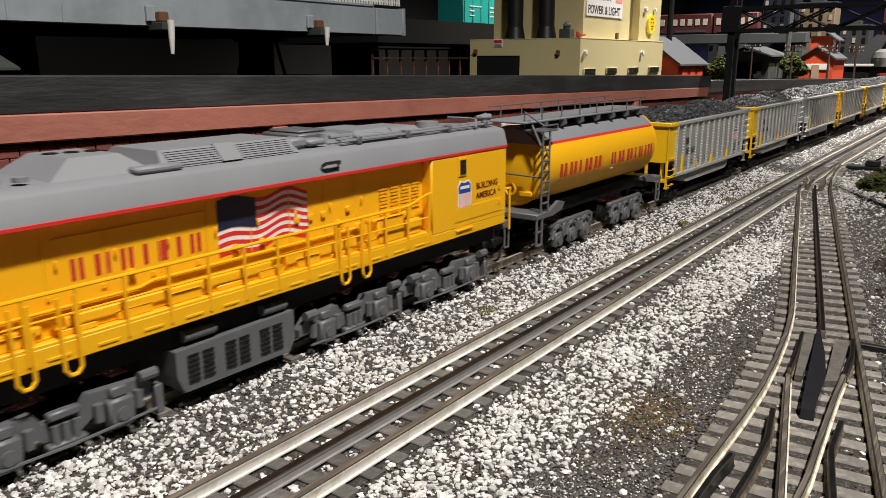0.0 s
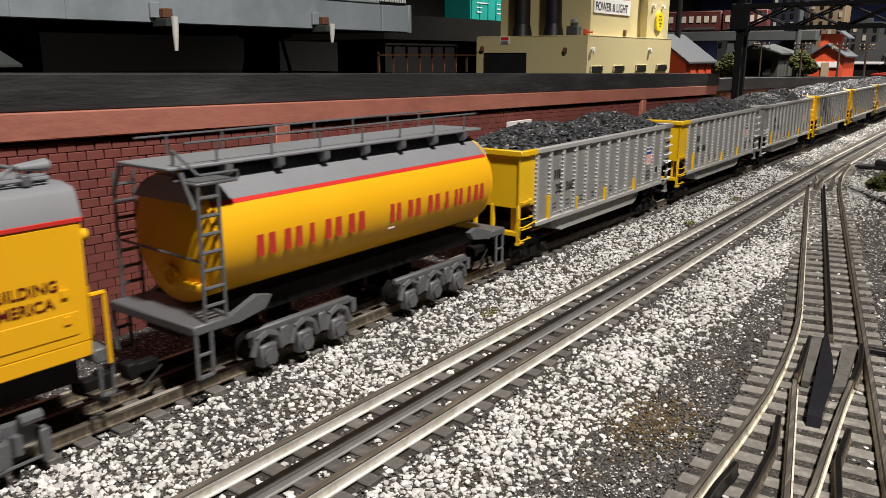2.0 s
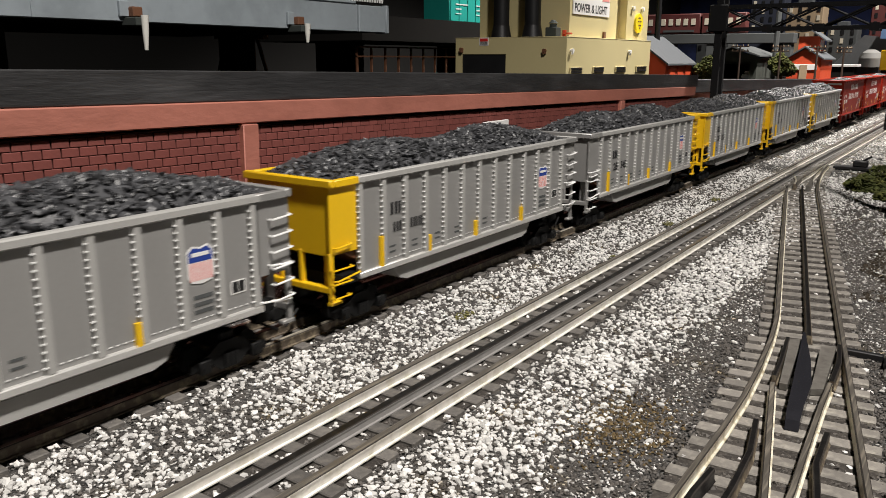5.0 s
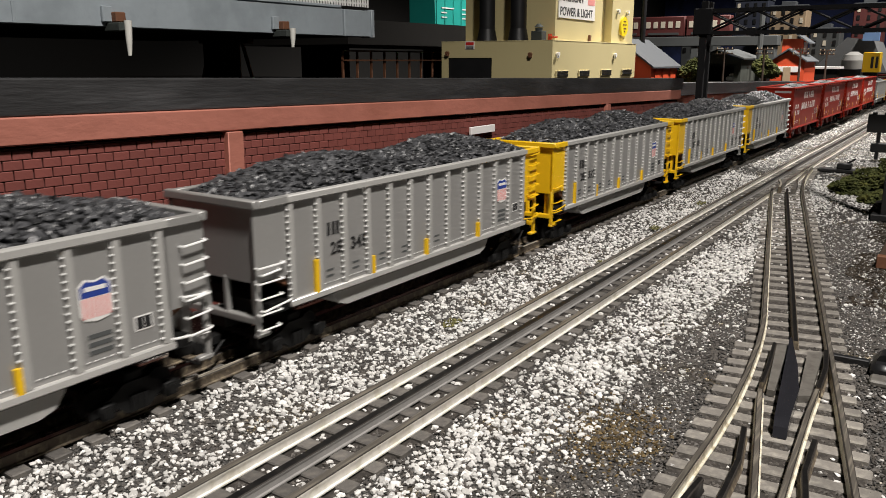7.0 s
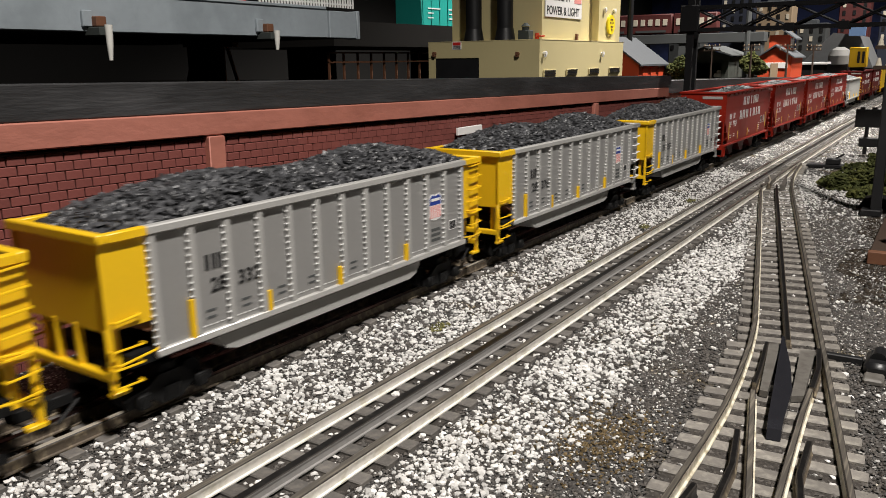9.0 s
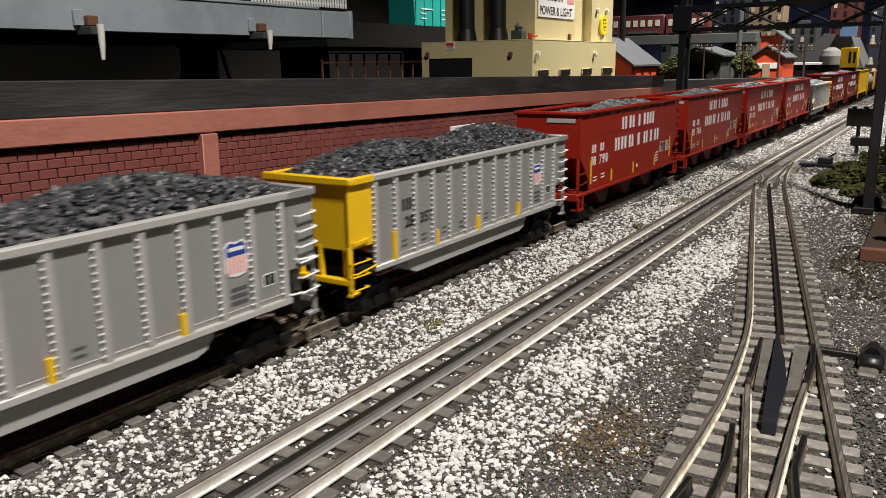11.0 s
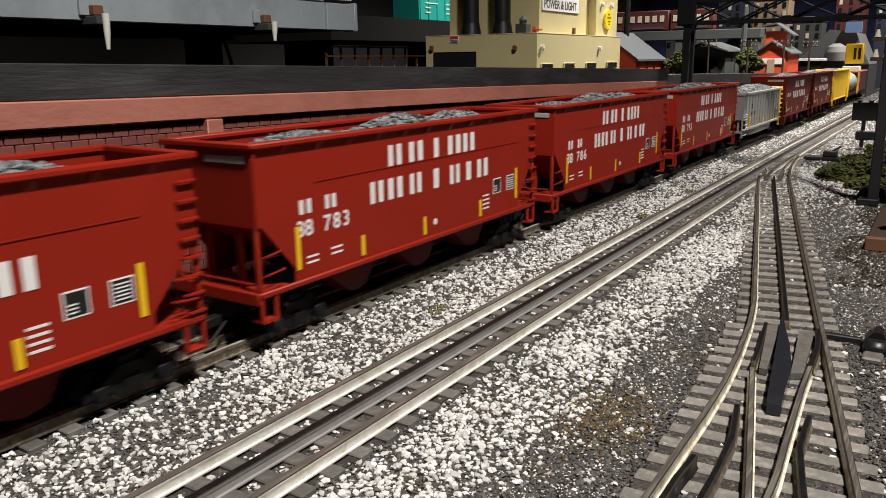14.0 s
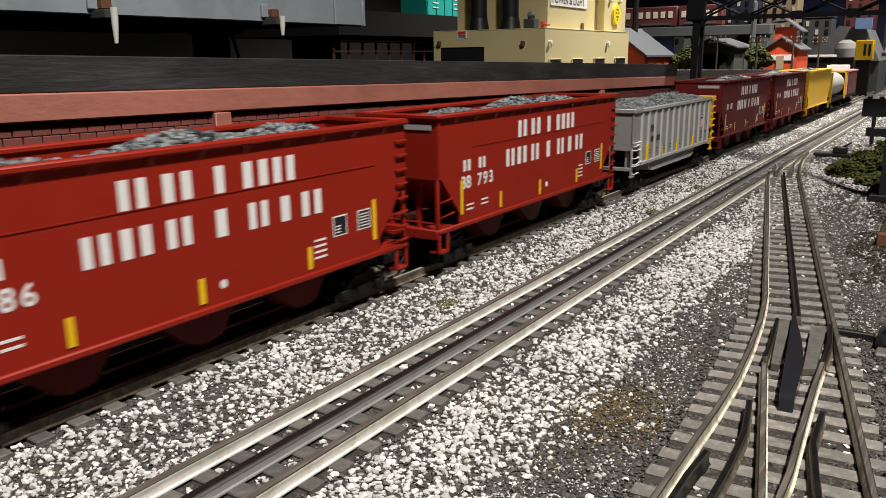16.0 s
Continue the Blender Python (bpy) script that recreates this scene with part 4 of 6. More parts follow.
def locomotive(off):
    """The rear body of a long turbine locomotive: origin at its tail, front towards -y."""
    W, R = 0.034, 0.0262
    car = thing("locomotive", "yellow model locomotive with grey roof, red stripe and waving flag", "locomotive")
    F = -0.62
    # flush rear cabin section and recessed engine room
    part("rear_body", Geo().box((-W, -0.092, 0.0525), (W, 0.0, 0.1025), 0.0012).box((-W, -0.092, 0.0465), (W, -0.001, 0.0535), 0.0006), M["yellow"], car, "flush yellow rear body")
    part("engine_room", Geo().box((-R, F, 0.0555), (R, -0.0915, 0.1025)), M["yellow"], car, "recessed yellow engine room wall", False)
    part("front_body", Geo().box((-W, F - 0.05, 0.0465), (W, -0.43, 0.1025), 0.0012), M["yellow"], car, "flush yellow body")
    part("walkway", Geo().box((-W, -0.43, 0.0548), (W, -0.0915, 0.0566), 0.0004), M["yellow"], car, "yellow walkway")
    part("skirt", Geo().box((W - 0.0015, -0.43, 0.0468), (W + 0.0003, -0.0915, 0.0552), 0.0004).box((-W - 0.0003, -0.43, 0.0468), (-W + 0.0015, -0.0915, 0.0552)), M["yellow"], car, "yellow skirt")
    for i in range(15):
        y = -0.105 - 0.0215 * i
        part("foothold", Geo().box((W + 0.0001, y - 0.0048, 0.0492), (W + 0.0008, y + 0.0048, 0.0505), 0.0002), M["yellow"], car, "", False)
    part("red_line", Geo().box((-W - 0.0004, F - 0.05, 0.1022), (W + 0.0004, 0.0004, 0.1042), 0.0003), M["stripe"], car, "thin red stripe", False)
    roof = [(-W - 0.0002, 0.104), (-W + 0.0026, 0.1138), (-W + 0.0042, 0.1156), (-0.022, 0.1172), (0.022, 0.1172), (W - 0.0042, 0.1156), (W - 0.0026, 0.1138), (W + 0.0002, 0.104)]
    part("roof", Geo().prism(roof, "y", F - 0.05, 0.0002), M["harbor"], car, "grey curved roof")
    part("frame", Geo().box((-0.026, F, 0.034), (0.026, -0.004, 0.0465)), M["under"], car, "", False)
    # roof hatches and vents
    def hatch(y0, y1, w, z, slope=0.006, x=0.0):
        part("roof_hatch", Geo().add([(x - w, y0, 0.117), (x + w, y0, 0.117), (x + w, y1, 0.117), (x - w, y1, 0.117), (x - w * 0.7, y0 + slope, z), (x + w * 0.7, y0 + slope, z), (x + w * 0.7, y1 - slope, z), (x - w * 0.7, y1 - slope, z)],
             [(0, 1, 2, 3), (4, 5, 6, 7), (0, 1, 5, 4), (1, 2, 6, 5), (2, 3, 7, 6), (3, 0, 4, 7)]), M["harbor"], car, "grey roof hatch", False)
    hatch(-0.331, -0.284, 0.023, 0.1252, 0.012)
    hatch(-0.281, -0.197, 0.025, 0.1245, 0.003)
    hatch(-0.150, -0.112, 0.024, 0.1238, 0.004)
    hatch(-0.111, -0.080, 0.020, 0.1228, 0.003)
    hatch(-0.43, -0.375, 0.02, 0.1245, 0.006)
    part("roof_box", Geo().box((0.021, -0.296, 0.1165), (0.0285, -0.272, 0.1195), 0.001), M["harbor"], car, "low grey roof box")
    # long pale louvre panel on the slope: fine lengthwise slats
    for j in range(7):
        u = 0.08 + 0.125 * j
        xa, za = 0.0252 - 0.0077 * u, 0.1172 + 0.0075 * u
        part("louver", Geo().prism([(xa, za - 0.0002), (xa + 0.0003, za + 0.0002), (xa - 0.0004, za + 0.0008), (xa - 0.0007, za + 0.0004)], "y", -0.276, -0.201), M["harbor"], car, "", False)
    part("louver_cover", Geo().add([(0.0262, -0.248, 0.1175), (0.0262, -0.236, 0.1175), (0.0186, -0.236, 0.1252), (0.0186, -0.248, 0.1252), (0.0240, -0.248, 0.1168), (0.0240, -0.236, 0.1168), (0.0166, -0.236, 0.1245), (0.0166, -0.248, 0.1245)],
         [(0, 1, 2, 3), (4, 5, 6, 7), (0, 1, 5, 4), (1, 2, 6, 5), (2, 3, 7, 6), (3, 0, 4, 7)]), M["harbor"], car, "", False)
    for k, y in enumerate((-0.3155, -0.307, -0.2985)):
        part("roof_fan", Geo().cyl((0.002 * k - 0.004, y, 0.1250), (0.002 * k - 0.004, y, 0.1256), 0.0034, n=14), M["under"], car, "dark round fan grille", False)
    part("roof_box", Geo().box((0.008, -0.199, 0.1185), (0.021, -0.187, 0.1235), 0.0012), M["harbor"], car, "small grey roof box")
    part("roof_box", Geo().box((0.010, -0.186, 0.1185), (0.021, -0.172, 0.122), 0.0012), M["harbor"], car, "small grey roof box")
    part("roof_vent", Geo().cyl((-0.003, -0.047, 0.117), (-0.003, -0.047, 0.1222), 0.0085, 0.008, 16), M["harbor"], car, "round grey vent")
    part("stack_cover", Geo().box((-0.034, -0.171, 0.1165), (-0.002, -0.143, 0.1225), 0.001).box((-0.031, -0.168, 0.1225), (-0.005, -0.146, 0.1242), 0.0008), M["truck"], car, "dark grey louvred stack cover")
    for x, z in ((0.0215, 0.1205), (0.0245, 0.1195)):
        part("conduit", Geo().pipe([(x, -0.165, z), (x, -0.006, z)], 0.0009), M["harbor"], car, "grey roof conduit")
    for y in (-0.15, -0.105, -0.06, -0.015):
        part("conduit_clamp", Geo().box((0.0195, y - 0.002, 0.117), (0.026, y + 0.002, 0.1215), 0.0005), M["truck"], car)
    part("conduit", Geo().pipe([(0.0265, -0.03, 0.118), (0.02, -0.02, 0.1225), (0.010, -0.012, 0.1225), (-0.01, -0.012, 0.1225)], 0.0009), M["harbor"], car, "grey roof conduit")
    part("conduit", Geo().pipe([(0.016, -0.165, 0.1215), (0.018, -0.13, 0.1215), (0.0215, -0.12, 0.1205)], 0.0012), M["harbor"], car, "grey roof conduit")
    part("horn", Geo().cyl((0.018, -0.01, 0.119), (0.018, -0.01, 0.1235), 0.0014, n=8).cyl((0.0175, -0.016, 0.1238), (0.0175, -0.003, 0.1238), 0.0011, 0.0026, 10).cyl((0.021, -0.016, 0.1238), (0.021, -0.004, 0.1238), 0.0011, 0.0024, 10), M["harbor"], car, "grey air horn")
    part("vent_pod", Geo().cyl((0.006, -0.155, 0.1175), (0.006, -0.155, 0.1225), 0.007, 0.0055, 14), M["harbor"], car, "grey round roof vent")
    part("lifting_eye", Geo().pipe([(W, -0.190, 0.109), (W + 0.0018, -0.189, 0.1105), (W + 0.0018, -0.178, 0.1105), (W, -0.177, 0.109)], 0.0009), M["black"], car, "black lifting eye")
    for y in (-0.352, -0.341):
        part("roof_eye", Geo().cyl((0.02, y, 0.1185), (0.02, y, 0.1205), 0.003, n=10), M["harbor"], car)
    # engine room details
    g = Geo()
    for k in range(4):
        for j in range(8):
            y, z = -0.135 + 0.0105 * k, 0.073 + 0.0021 * j
            g.box((R, y, z), (R + 0.0009, y + 0.0075, z + 0.0011))
    part("grille", g, M["yellow"], car, "yellow louvred grille", False)
    for y0, y1, z0, z1 in ((-0.425, -0.345, 0.0566, 0.0628), (-0.335, -0.225, 0.0566, 0.0638), (-0.215, -0.16, 0.0566, 0.0652), (-0.15, -0.098, 0.0566, 0.0648)):
        part("locker", Geo().box((R, y0, z0), (R + 0.0042, y1, z1), 0.0005), M["yellow"], car, "yellow walkway locker")
    for y in (-0.205, -0.195, -0.185, -0.165):
        part("latch", Geo().box((R, y, 0.0795), (R + 0.0015, y + 0.0035, 0.083), 0.0004), M["yellow"], car)
    for y in (-0.155, -0.13, -0.112):
        part("filler_cap", Geo().cyl((R, y, 0.0695), (R + 0.003, y, 0.0695), 0.0028, n=10), M["yellow"], car)
    for i in range(9):
        part("hinge", Geo().box((R, -0.34 + 0.024 * i, 0.0708), (R + 0.0008, -0.338 + 0.024 * i, 0.0725)), M["yellow"], car, "", False)
    for y0, y1, d, z in ((-0.143, -0.118, 0.006, 0.0715), (-0.116, -0.10, 0.005, 0.0668), (-0.395, -0.372, 0.005, 0.0775)):
        part("wall_box", Geo().box((R, y0, 0.0566), (R + d, y1, z), 0.0008), M["yellow"], car, "small yellow wall box")
    part("door_seam", Geo().box((R, -0.335, 0.0948), (R + 0.0005, -0.262, 0.0954)), M["yellow"], car, "", False)
    part("door_seam", Geo().box((R, -0.262, 0.0705), (R + 0.0005, -0.2614, 0.0954)), M["yellow"], car, "", False)
    part("wall_pipe", Geo().pipe([(R + 0.0016, -0.428, 0.0672), (R + 0.0016, -0.30, 0.0672), (R + 0.0016, -0.292, 0.0692), (R + 0.0016, -0.15, 0.0692)], 0.0007), M["yellow"], car)
    for i in range(11):
        y = -0.418 + 0.0262 * i
        part("door_seam", Geo().box((R, y, 0.0695), (R + 0.0004, y + 0.0005, 0.0985)), M["yellow"], car, "", False)
        part("door_handle", Geo().box((R, y + 0.004, 0.0830), (R + 0.0014, y + 0.0052, 0.0866), 0.0003), M["yellow"], car)
        part("locker_step", Geo().box((R + 0.0008, y, 0.0566), (R + 0.0056, y + 0.017, 0.0592 + 0.0012 * (i % 3)), 0.0004), M["yellow"], car)
    for y in (-0.302, -0.245, -0.228, -0.171):
        part("drain_valve", Geo().cyl((R, y, 0.0748), (R + 0.0026, y, 0.0748), 0.0016, n=8).cyl((R + 0.0026, y - 0.002, 0.0748), (R + 0.0026, y + 0.002, 0.0748), 0.0006, n=5), M["yellow"], car)
    # rail, posts and steps
    top = 0.0765
    posts = [-0.0955 - 0.0215 * i for i in range(16)]
    part("handrail", Geo().pipe([(W + 0.0003, -0.0925, 0.0815), (W + 0.0003, -0.098, 0.081), (W + 0.0003, posts[1], top), (W + 0.0003, -0.43, top)], 0.0008), M["yellow"], car, "yellow handrail")
    part("lower_rail", Geo().pipe([(W + 0.0003, -0.096, 0.0662), (W + 0.0003, -0.43, 0.0662)], 0.0005), M["yellow"], car)
    for y in posts:
        part("stanchion", Geo().cyl((W + 0.0003, y, 0.0495), (W + 0.0003, y, top if y < -0.1 else 0.081), 0.0009, n=6), M["yellow"], car)
    for y in (-0.1575, -0.1755, -0.3365, -0.3555):
        part("step", Geo().pipe([(W + 0.0005, y - 0.0035, 0.0735), (W + 0.0012, y - 0.0035, 0.0435), (W + 0.0012, y - 0.0015, 0.041), (W + 0.0012, y + 0.0015, 0.041), (W + 0.0012, y + 0.0035, 0.0435), (W + 0.0005, y + 0.0035, 0.0735)], 0.0009), M["yellow"], car, "yellow step loop")
    # flag, lettering blocks, badge
    def flag_z(u, v):
        return 0.0705 + 0.003 * u + (0.0285 - 0.004 * u) * v + (0.0010 + 0.0014 * u) * math.sin(10.5 * u + 0.7 - 0.8 * v)

    def waving(name, u0, u1, v0, v1, x, mat, owner, label=""):
        g, n = Geo(), max(4, round(18 * (u1 - u0)))
        for i in range(n):
            a, b = u0 + (u1 - u0) * i / n, u0 + (u1 - u0) * (i + 1) / n
            g.prism([(-0.2545 + 0.060 * q, min(flag_z(q, v), 0.1018)) for q, v in ((a, v0), (b, v0), (b, v1), (a, v1))], "x", R, x)
        return part(name, g, mat, owner, label, False)

    flag = waving("flag_panel", 0, 1, 0, 1, R + 0.0002, M["white"], car, "waving red, white and blue striped flag")
    for k in range(7):
        waving("stripe", 0, 1, k * 2 / 13, (k * 2 + 1) / 13, R + 0.0003, M["stripe"], flag)
    waving("canton", 0, 0.4, 6 / 13, 1, R + 0.0005, M["canton"], flag, "blue canton with the roof overhang's shade in its colour")
    blocks(car, R + 0.0001, spread(-0.3285, -0.2645, (0.85, 1.05, 0.9, 0.36, 0.75, 0.36, 0.9), 0.75), 0.0768, 0.0858, M["letters"], "red lettering block")
    blocks(car, R + 0.0001, spread(-0.425, -0.362, (1, 1.1, 0.36, 1.15, 1.05), 0.75), 0.0768, 0.0858, M["letters"], "red lettering block")
    shield(car, W + 0.0001, -0.0548, 0.0746, 0.0158, 0.0208)
    words("slogan", "BUILDING", 0.0062, M["maroon"], car, on_side(W + 0.0002, -0.0405, 0.0768), squeeze=1.0, label="dark red slogan")
    words("slogan", "AMERICA", 0.0062, M["maroon"], car, on_side(W + 0.0002, -0.0405, 0.0700), squeeze=1.0, label="dark red slogan")
    part("window_frame", Geo().box((W, -0.0626, 0.0880), (W + 0.0008, -0.0528, 0.1005), 0.0003), M["yellow"], car, "yellow window frame", False)
    part("window", Geo().box((W + 0.0006, -0.0612, 0.0893), (W + 0.0011, -0.0542, 0.0990)), M["black"], car, "small dark window", False)
    part("access_panel", Geo().box((W, -0.0665, 0.0572), (W + 0.0004, -0.006, 0.0668), 0.0002), M["yellow"], car, "", False)
    part("foothold", Geo().box((W, -0.065, 0.0505), (W + 0.0012, -0.045, 0.052), 0.0003), M["yellow"], car)
    for z in (0.0735, 0.0625):
        part("latch", Geo().box((W, -0.012, z), (W + 0.001, -0.009, z + 0.003)), M["yellow"], car, "", False)
    # tail handrails and steps
    for x in (W - 0.001, W - 0.014, -W + 0.001, -W + 0.014):
        part("tail_rail", Geo().pipe([(x, 0.0, 0.0715), (x, 0.0065, 0.0715), (x, 0.0065, 0.0405)], 0.001), M["yellow"], car, "yellow tail handrail")
    part("tail_step", Geo().box((-W + 0.002, 0.0, 0.041), (W - 0.002, 0.0085, 0.0475), 0.0008), M["truck"], car, "grey tail step")
    part("stirrup", Geo().pipe([(W - 0.002, 0.002, 0.041), (W - 0.002, 0.002, 0.0265), (W - 0.002, 0.0075, 0.0265), (W - 0.002, 0.0075, 0.041)], 0.0008), M["truck"], car)
    part("marker_lamp", Geo().cyl((W - 0.006, 0.0, 0.0955), (W - 0.006, 0.0042, 0.0955), 0.0026, n=12), M["yellow"], car, "yellow tail lamp housing")
    # tank and bogies
    part("fuel_tank", Geo().prism([(-0.287, 0.0335), (-0.287, 0.021), (-0.283, 0.0125), (-0.217, 0.0125), (-0.213, 0.019), (-0.213, 0.0345)], "x", -0.0295, 0.0315), M["truck"], car, "grey fuel tank with slotted panels", False)
    for c in range(3):
        for j in range(6):
            for i in range(2):
                y = -0.281 + 0.022 * c + 0.0085 * i
                part("slot", Geo().box((0.0315, y, 0.0165 + 0.0025 * j), (0.0321, y + 0.0066, 0.0177 + 0.0025 * j)), M["under"], car, "", False)
    for a, b in ((-0.28, -0.262), (-0.232, -0.216)):
        part("air_tank", Geo().cyl((0.0275, a, 0.0385), (0.0275, b, 0.0385), 0.003, n=10), M["truck"], car, "grey air tank")
    for a, b in ((-0.207, -0.122), (-0.115, -0.022), (-0.385, -0.296), (-0.50, -0.41)):
        engine_bogie(car, a, b)
    coupler(car, 0.006, 1)
    TRAIN.append((car, off))


def tender(off):
    """A cylindrical water tender: origin at the tank's front end."""
    L, RR, C = 0.235, 0.0325, 0.0790
    car = thing("tank_tender", "yellow cylindrical water tender with grey top and red lettering blocks", "train car")

    def arc(a0, a1, n, r=RR):
        return [(r * math.cos(radians(a0 + (a1 - a0) * i / n)), C + r * math.sin(radians(a0 + (a1 - a0) * i / n))) for i in range(n + 1)]

    def shell(name, segs, mm, label, r, y0=0.0, y1=L):
        g = Geo()
        for a0, a1, n in segs:
            o, q = arc(a0, a1, n, r), arc(a0, a1, n, r - 0.0012)
            g.prism(o + q[::-1], "y", y0, y1)
        part(name, g, mm, car, label)

    shell("tank", ((-60, 33, 15), (147, 240, 15)), M["yellow"], "yellow tank side", RR)
    shell("red_line", ((33, 37, 1), (143, 147, 1)), M["stripe"], "thin red stripe", RR + 0.0002)
    shell("tank_top", ((37, 143, 14),), M["harbor"], "light grey tank top", RR)
    shell("tank_base", ((240, 300, 8),), M["under"], "dark tank underside", RR)
    for y, d in ((0.0, -1), (L, 1)):
        g = Geo().prism(arc(0, 345, 23, RR - 0.0004), "y", y, y + d * 0.0015)
        g.cyl((0, y + d * 0.0015, C), (0, y + d * 0.005, C), RR - 0.003, RR - 0.012, 24)
        part("tank_end", g, M["yellow"], car, "yellow domed tank end")
        part("end_ring", Geo().ring((0, y, C), "y", RR, 0.0008, 28), M["yellow"], car)
        part("end_cap", Geo().prism(arc(37, 143, 12, RR - 0.001), "y", y + d * 0.0015, y + d * 0.0052), M["harbor"], car, "grey cap on the tank end")
    part("valve_wheel", Geo().ring((0.002, -0.0065, 0.061), "y", 0.005, 0.0013, 14).cyl((0.002, -0.003, 0.061), (0.002, -0.0075, 0.061), 0.0014), M["yellow"], car, "yellow valve wheel")
    part("hatch_box", Geo().box((0.010, -0.006, 0.0555), (0.022, -0.002, 0.0595), 0.0006), M["yellow"], car)
    part("end_handrail", Geo().pipe([(-0.033, -0.009, 0.0745), (0.033, -0.009, 0.0725)], 0.0007), M["truck"], car)
    # walkway on top with rails
    part("roof_walk", Geo().box((-0.0205, -0.016, 0.1145), (0.0205, L + 0.004, 0.1163), 0.0005), M["harbor"], car, "grey roof walkway")
    for i in range(7):
        y = 0.018 + i * 0.0335
        part("walk_bracket", Geo().prism([(0.021, 0.1145), (0.021, 0.1105), (0.0175, 0.1085), (0.013, 0.1145)], "y", y - 0.0022, y + 0.0022), M["truck"], car, "", False)
    for s in (-1, 1):
        x = s * 0.0195
        ys = [0.012 + 0.0345 * i for i in range(7)]
        part("handrail", Geo().pipe([(x, -0.006, 0.1265), (x, L - 0.002, 0.1265)], 0.0006), M["truck"], car, "thin grey roof handrail")
        for y in ys:
            part("rail_post", Geo().cyl((x, y, 0.1155), (x, y, 0.1265), 0.0006, n=5), M["truck"], car)
    part("platform", Geo().box((0.014, -0.012, 0.1085), (0.0345, 0.012, 0.110), 0.0004), M["truck"], car, "small grey ladder platform")
    part("platform_rail", Geo().pipe([(0.016, -0.010, 0.110), (0.016, -0.010, 0.1235), (0.034, -0.010, 0.1135), (0.034, 0.012, 0.1135), (0.034, 0.012, 0.110)], 0.0007), M["truck"], car)
    for s in (-1, 1):
        lad = part("ladder", Geo().pipe([(s * 0.0335, -0.0115, 0.0445), (s * 0.0335, -0.0105, 0.1095)], 0.0009).pipe([(s * 0.0335, 0.0005, 0.0445), (s * 0.0335, 0.0005, 0.1095)], 0.0009), M["truck"], car, "grey ladder")
        for k in range(7):
            part("rung", Geo().cyl((s * 0.0335, -0.0112, 0.052 + 0.0085 * k), (s * 0.0335, 0.0005, 0.052 + 0.0085 * k), 0.0009, n=6), M["truck"], lad)
        part("brace", Geo().pipe([(s * 0.0325, -0.012, 0.098), (s * 0.024, -0.012, 0.114)], 0.0011), M["truck"], car)
    # frame, steps, bogies
    part("frame", Geo().box((-0.014, -0.012, 0.033), (0.014, L + 0.012, 0.044)), M["under"], car, "", False)
    for y0, y1 in ((-0.019, 0.006), (L - 0.004, L + 0.016)):
        part("end_platform", Geo().box((-0.0345, y0, 0.0395), (0.0345, y1, 0.0445), 0.0008), M["truck"], car, "grey end platform")
    for s in (-1, 1):
        part("saddle", Geo().prism([(0.006, 0.0395), (0.024, 0.0425), (0.029, 0.0485), (0.02, 0.0505), (0.004, 0.0445)], "x", s * 0.0305, s * 0.0342), M["truck"], car, "grey tank saddle", False)
        part("saddle", Geo().prism([(L - 0.004, 0.0395), (L - 0.024, 0.0425), (L - 0.029, 0.0480), (L - 0.02, 0.0500), (L - 0.002, 0.0445)], "x", s * 0.0305, s * 0.0342), M["truck"], car, "grey tank saddle", False)
        for y in (-0.0175, L + 0.0055):
            part("step", Geo().pipe([(s * 0.0335, y, 0.0405), (s * 0.0335, y, 0.0185), (s * 0.0335, y + 0.0085, 0.0185), (s * 0.0335, y + 0.0085, 0.0405)], 0.0011).pipe([(s * 0.0335, y, 0.0295), (s * 0.0335, y + 0.0085, 0.0295)], 0.0009), M["truck"], car, "grey step")
    for y0, y1 in ((0.016, 0.0935), (0.134, 0.2115)):
        g, mid = Geo(), (y0 + y1) / 2
        for d in (-0.026, 0, 0.026):
            g = Geo()
            wheelset(g, mid + d, 0.0072)
            part("wheelset", g, M["under"], car, "dark steel wheelset")
        for s in (-1, 1):
            g = Geo()
            a, b = s * 0.0245, s * 0.0285
            g.box((a, y0, 0.0265), (b, y1, 0.0305), 0.0008)
            for d in (-0.026, 0, 0.026):
                y = mid + d
                g.box((a, y - 0.0055, 0.009), (s * 0.0305, y + 0.0055, 0.021), 0.001)
                g.cyl((s * 0.0305, y, 0.0148), (s * 0.032, y, 0.0148), 0.0042, n=12)
                g.pipe([(s * 0.0285, y - 0.0095, 0.0165), (s * 0.0285, y - 0.0065, 0.0245), (s * 0.0285, y, 0.0272), (s * 0.0285, y + 0.0065, 0.0245), (s * 0.0285, y + 0.0095, 0.0165)], 0.0019, 6)
            for d in (-0.014, 0.014):
                g.box((a, mid + d - 0.003, 0.0165), (s * 0.0298, mid + d + 0.003, 0.0275), 0.0007)
            for k in range(7):
                g.box((a, y0 + 0.004 + 0.0122 * k, 0.0205), (b, y0 + 0.0075 + 0.0122 * k, 0.0285))
            part("bogie_frame", g, M["truck"], car, "grey cast six-wheel bogie frame")
    blocks(car, RR + 0.00005, ((0.0226, 0.0345), (0.0407, 0.0528), (0.0585, 0.0618), (0.0700, 0.0824), (0.0885, 0.1015)), 0.0692, 0.0800, M["letters"], "red lettering block")
    blocks(car, RR + 0.00005, ((0.1245, 0.1342), (0.1414, 0.1535), (0.1616, 0.1735), (0.1800, 0.1832), (0.1905, 0.1990), (0.2055, 0.2088), (0.2135, 0.2245)), 0.0692, 0.0800, M["letters"], "red lettering block")
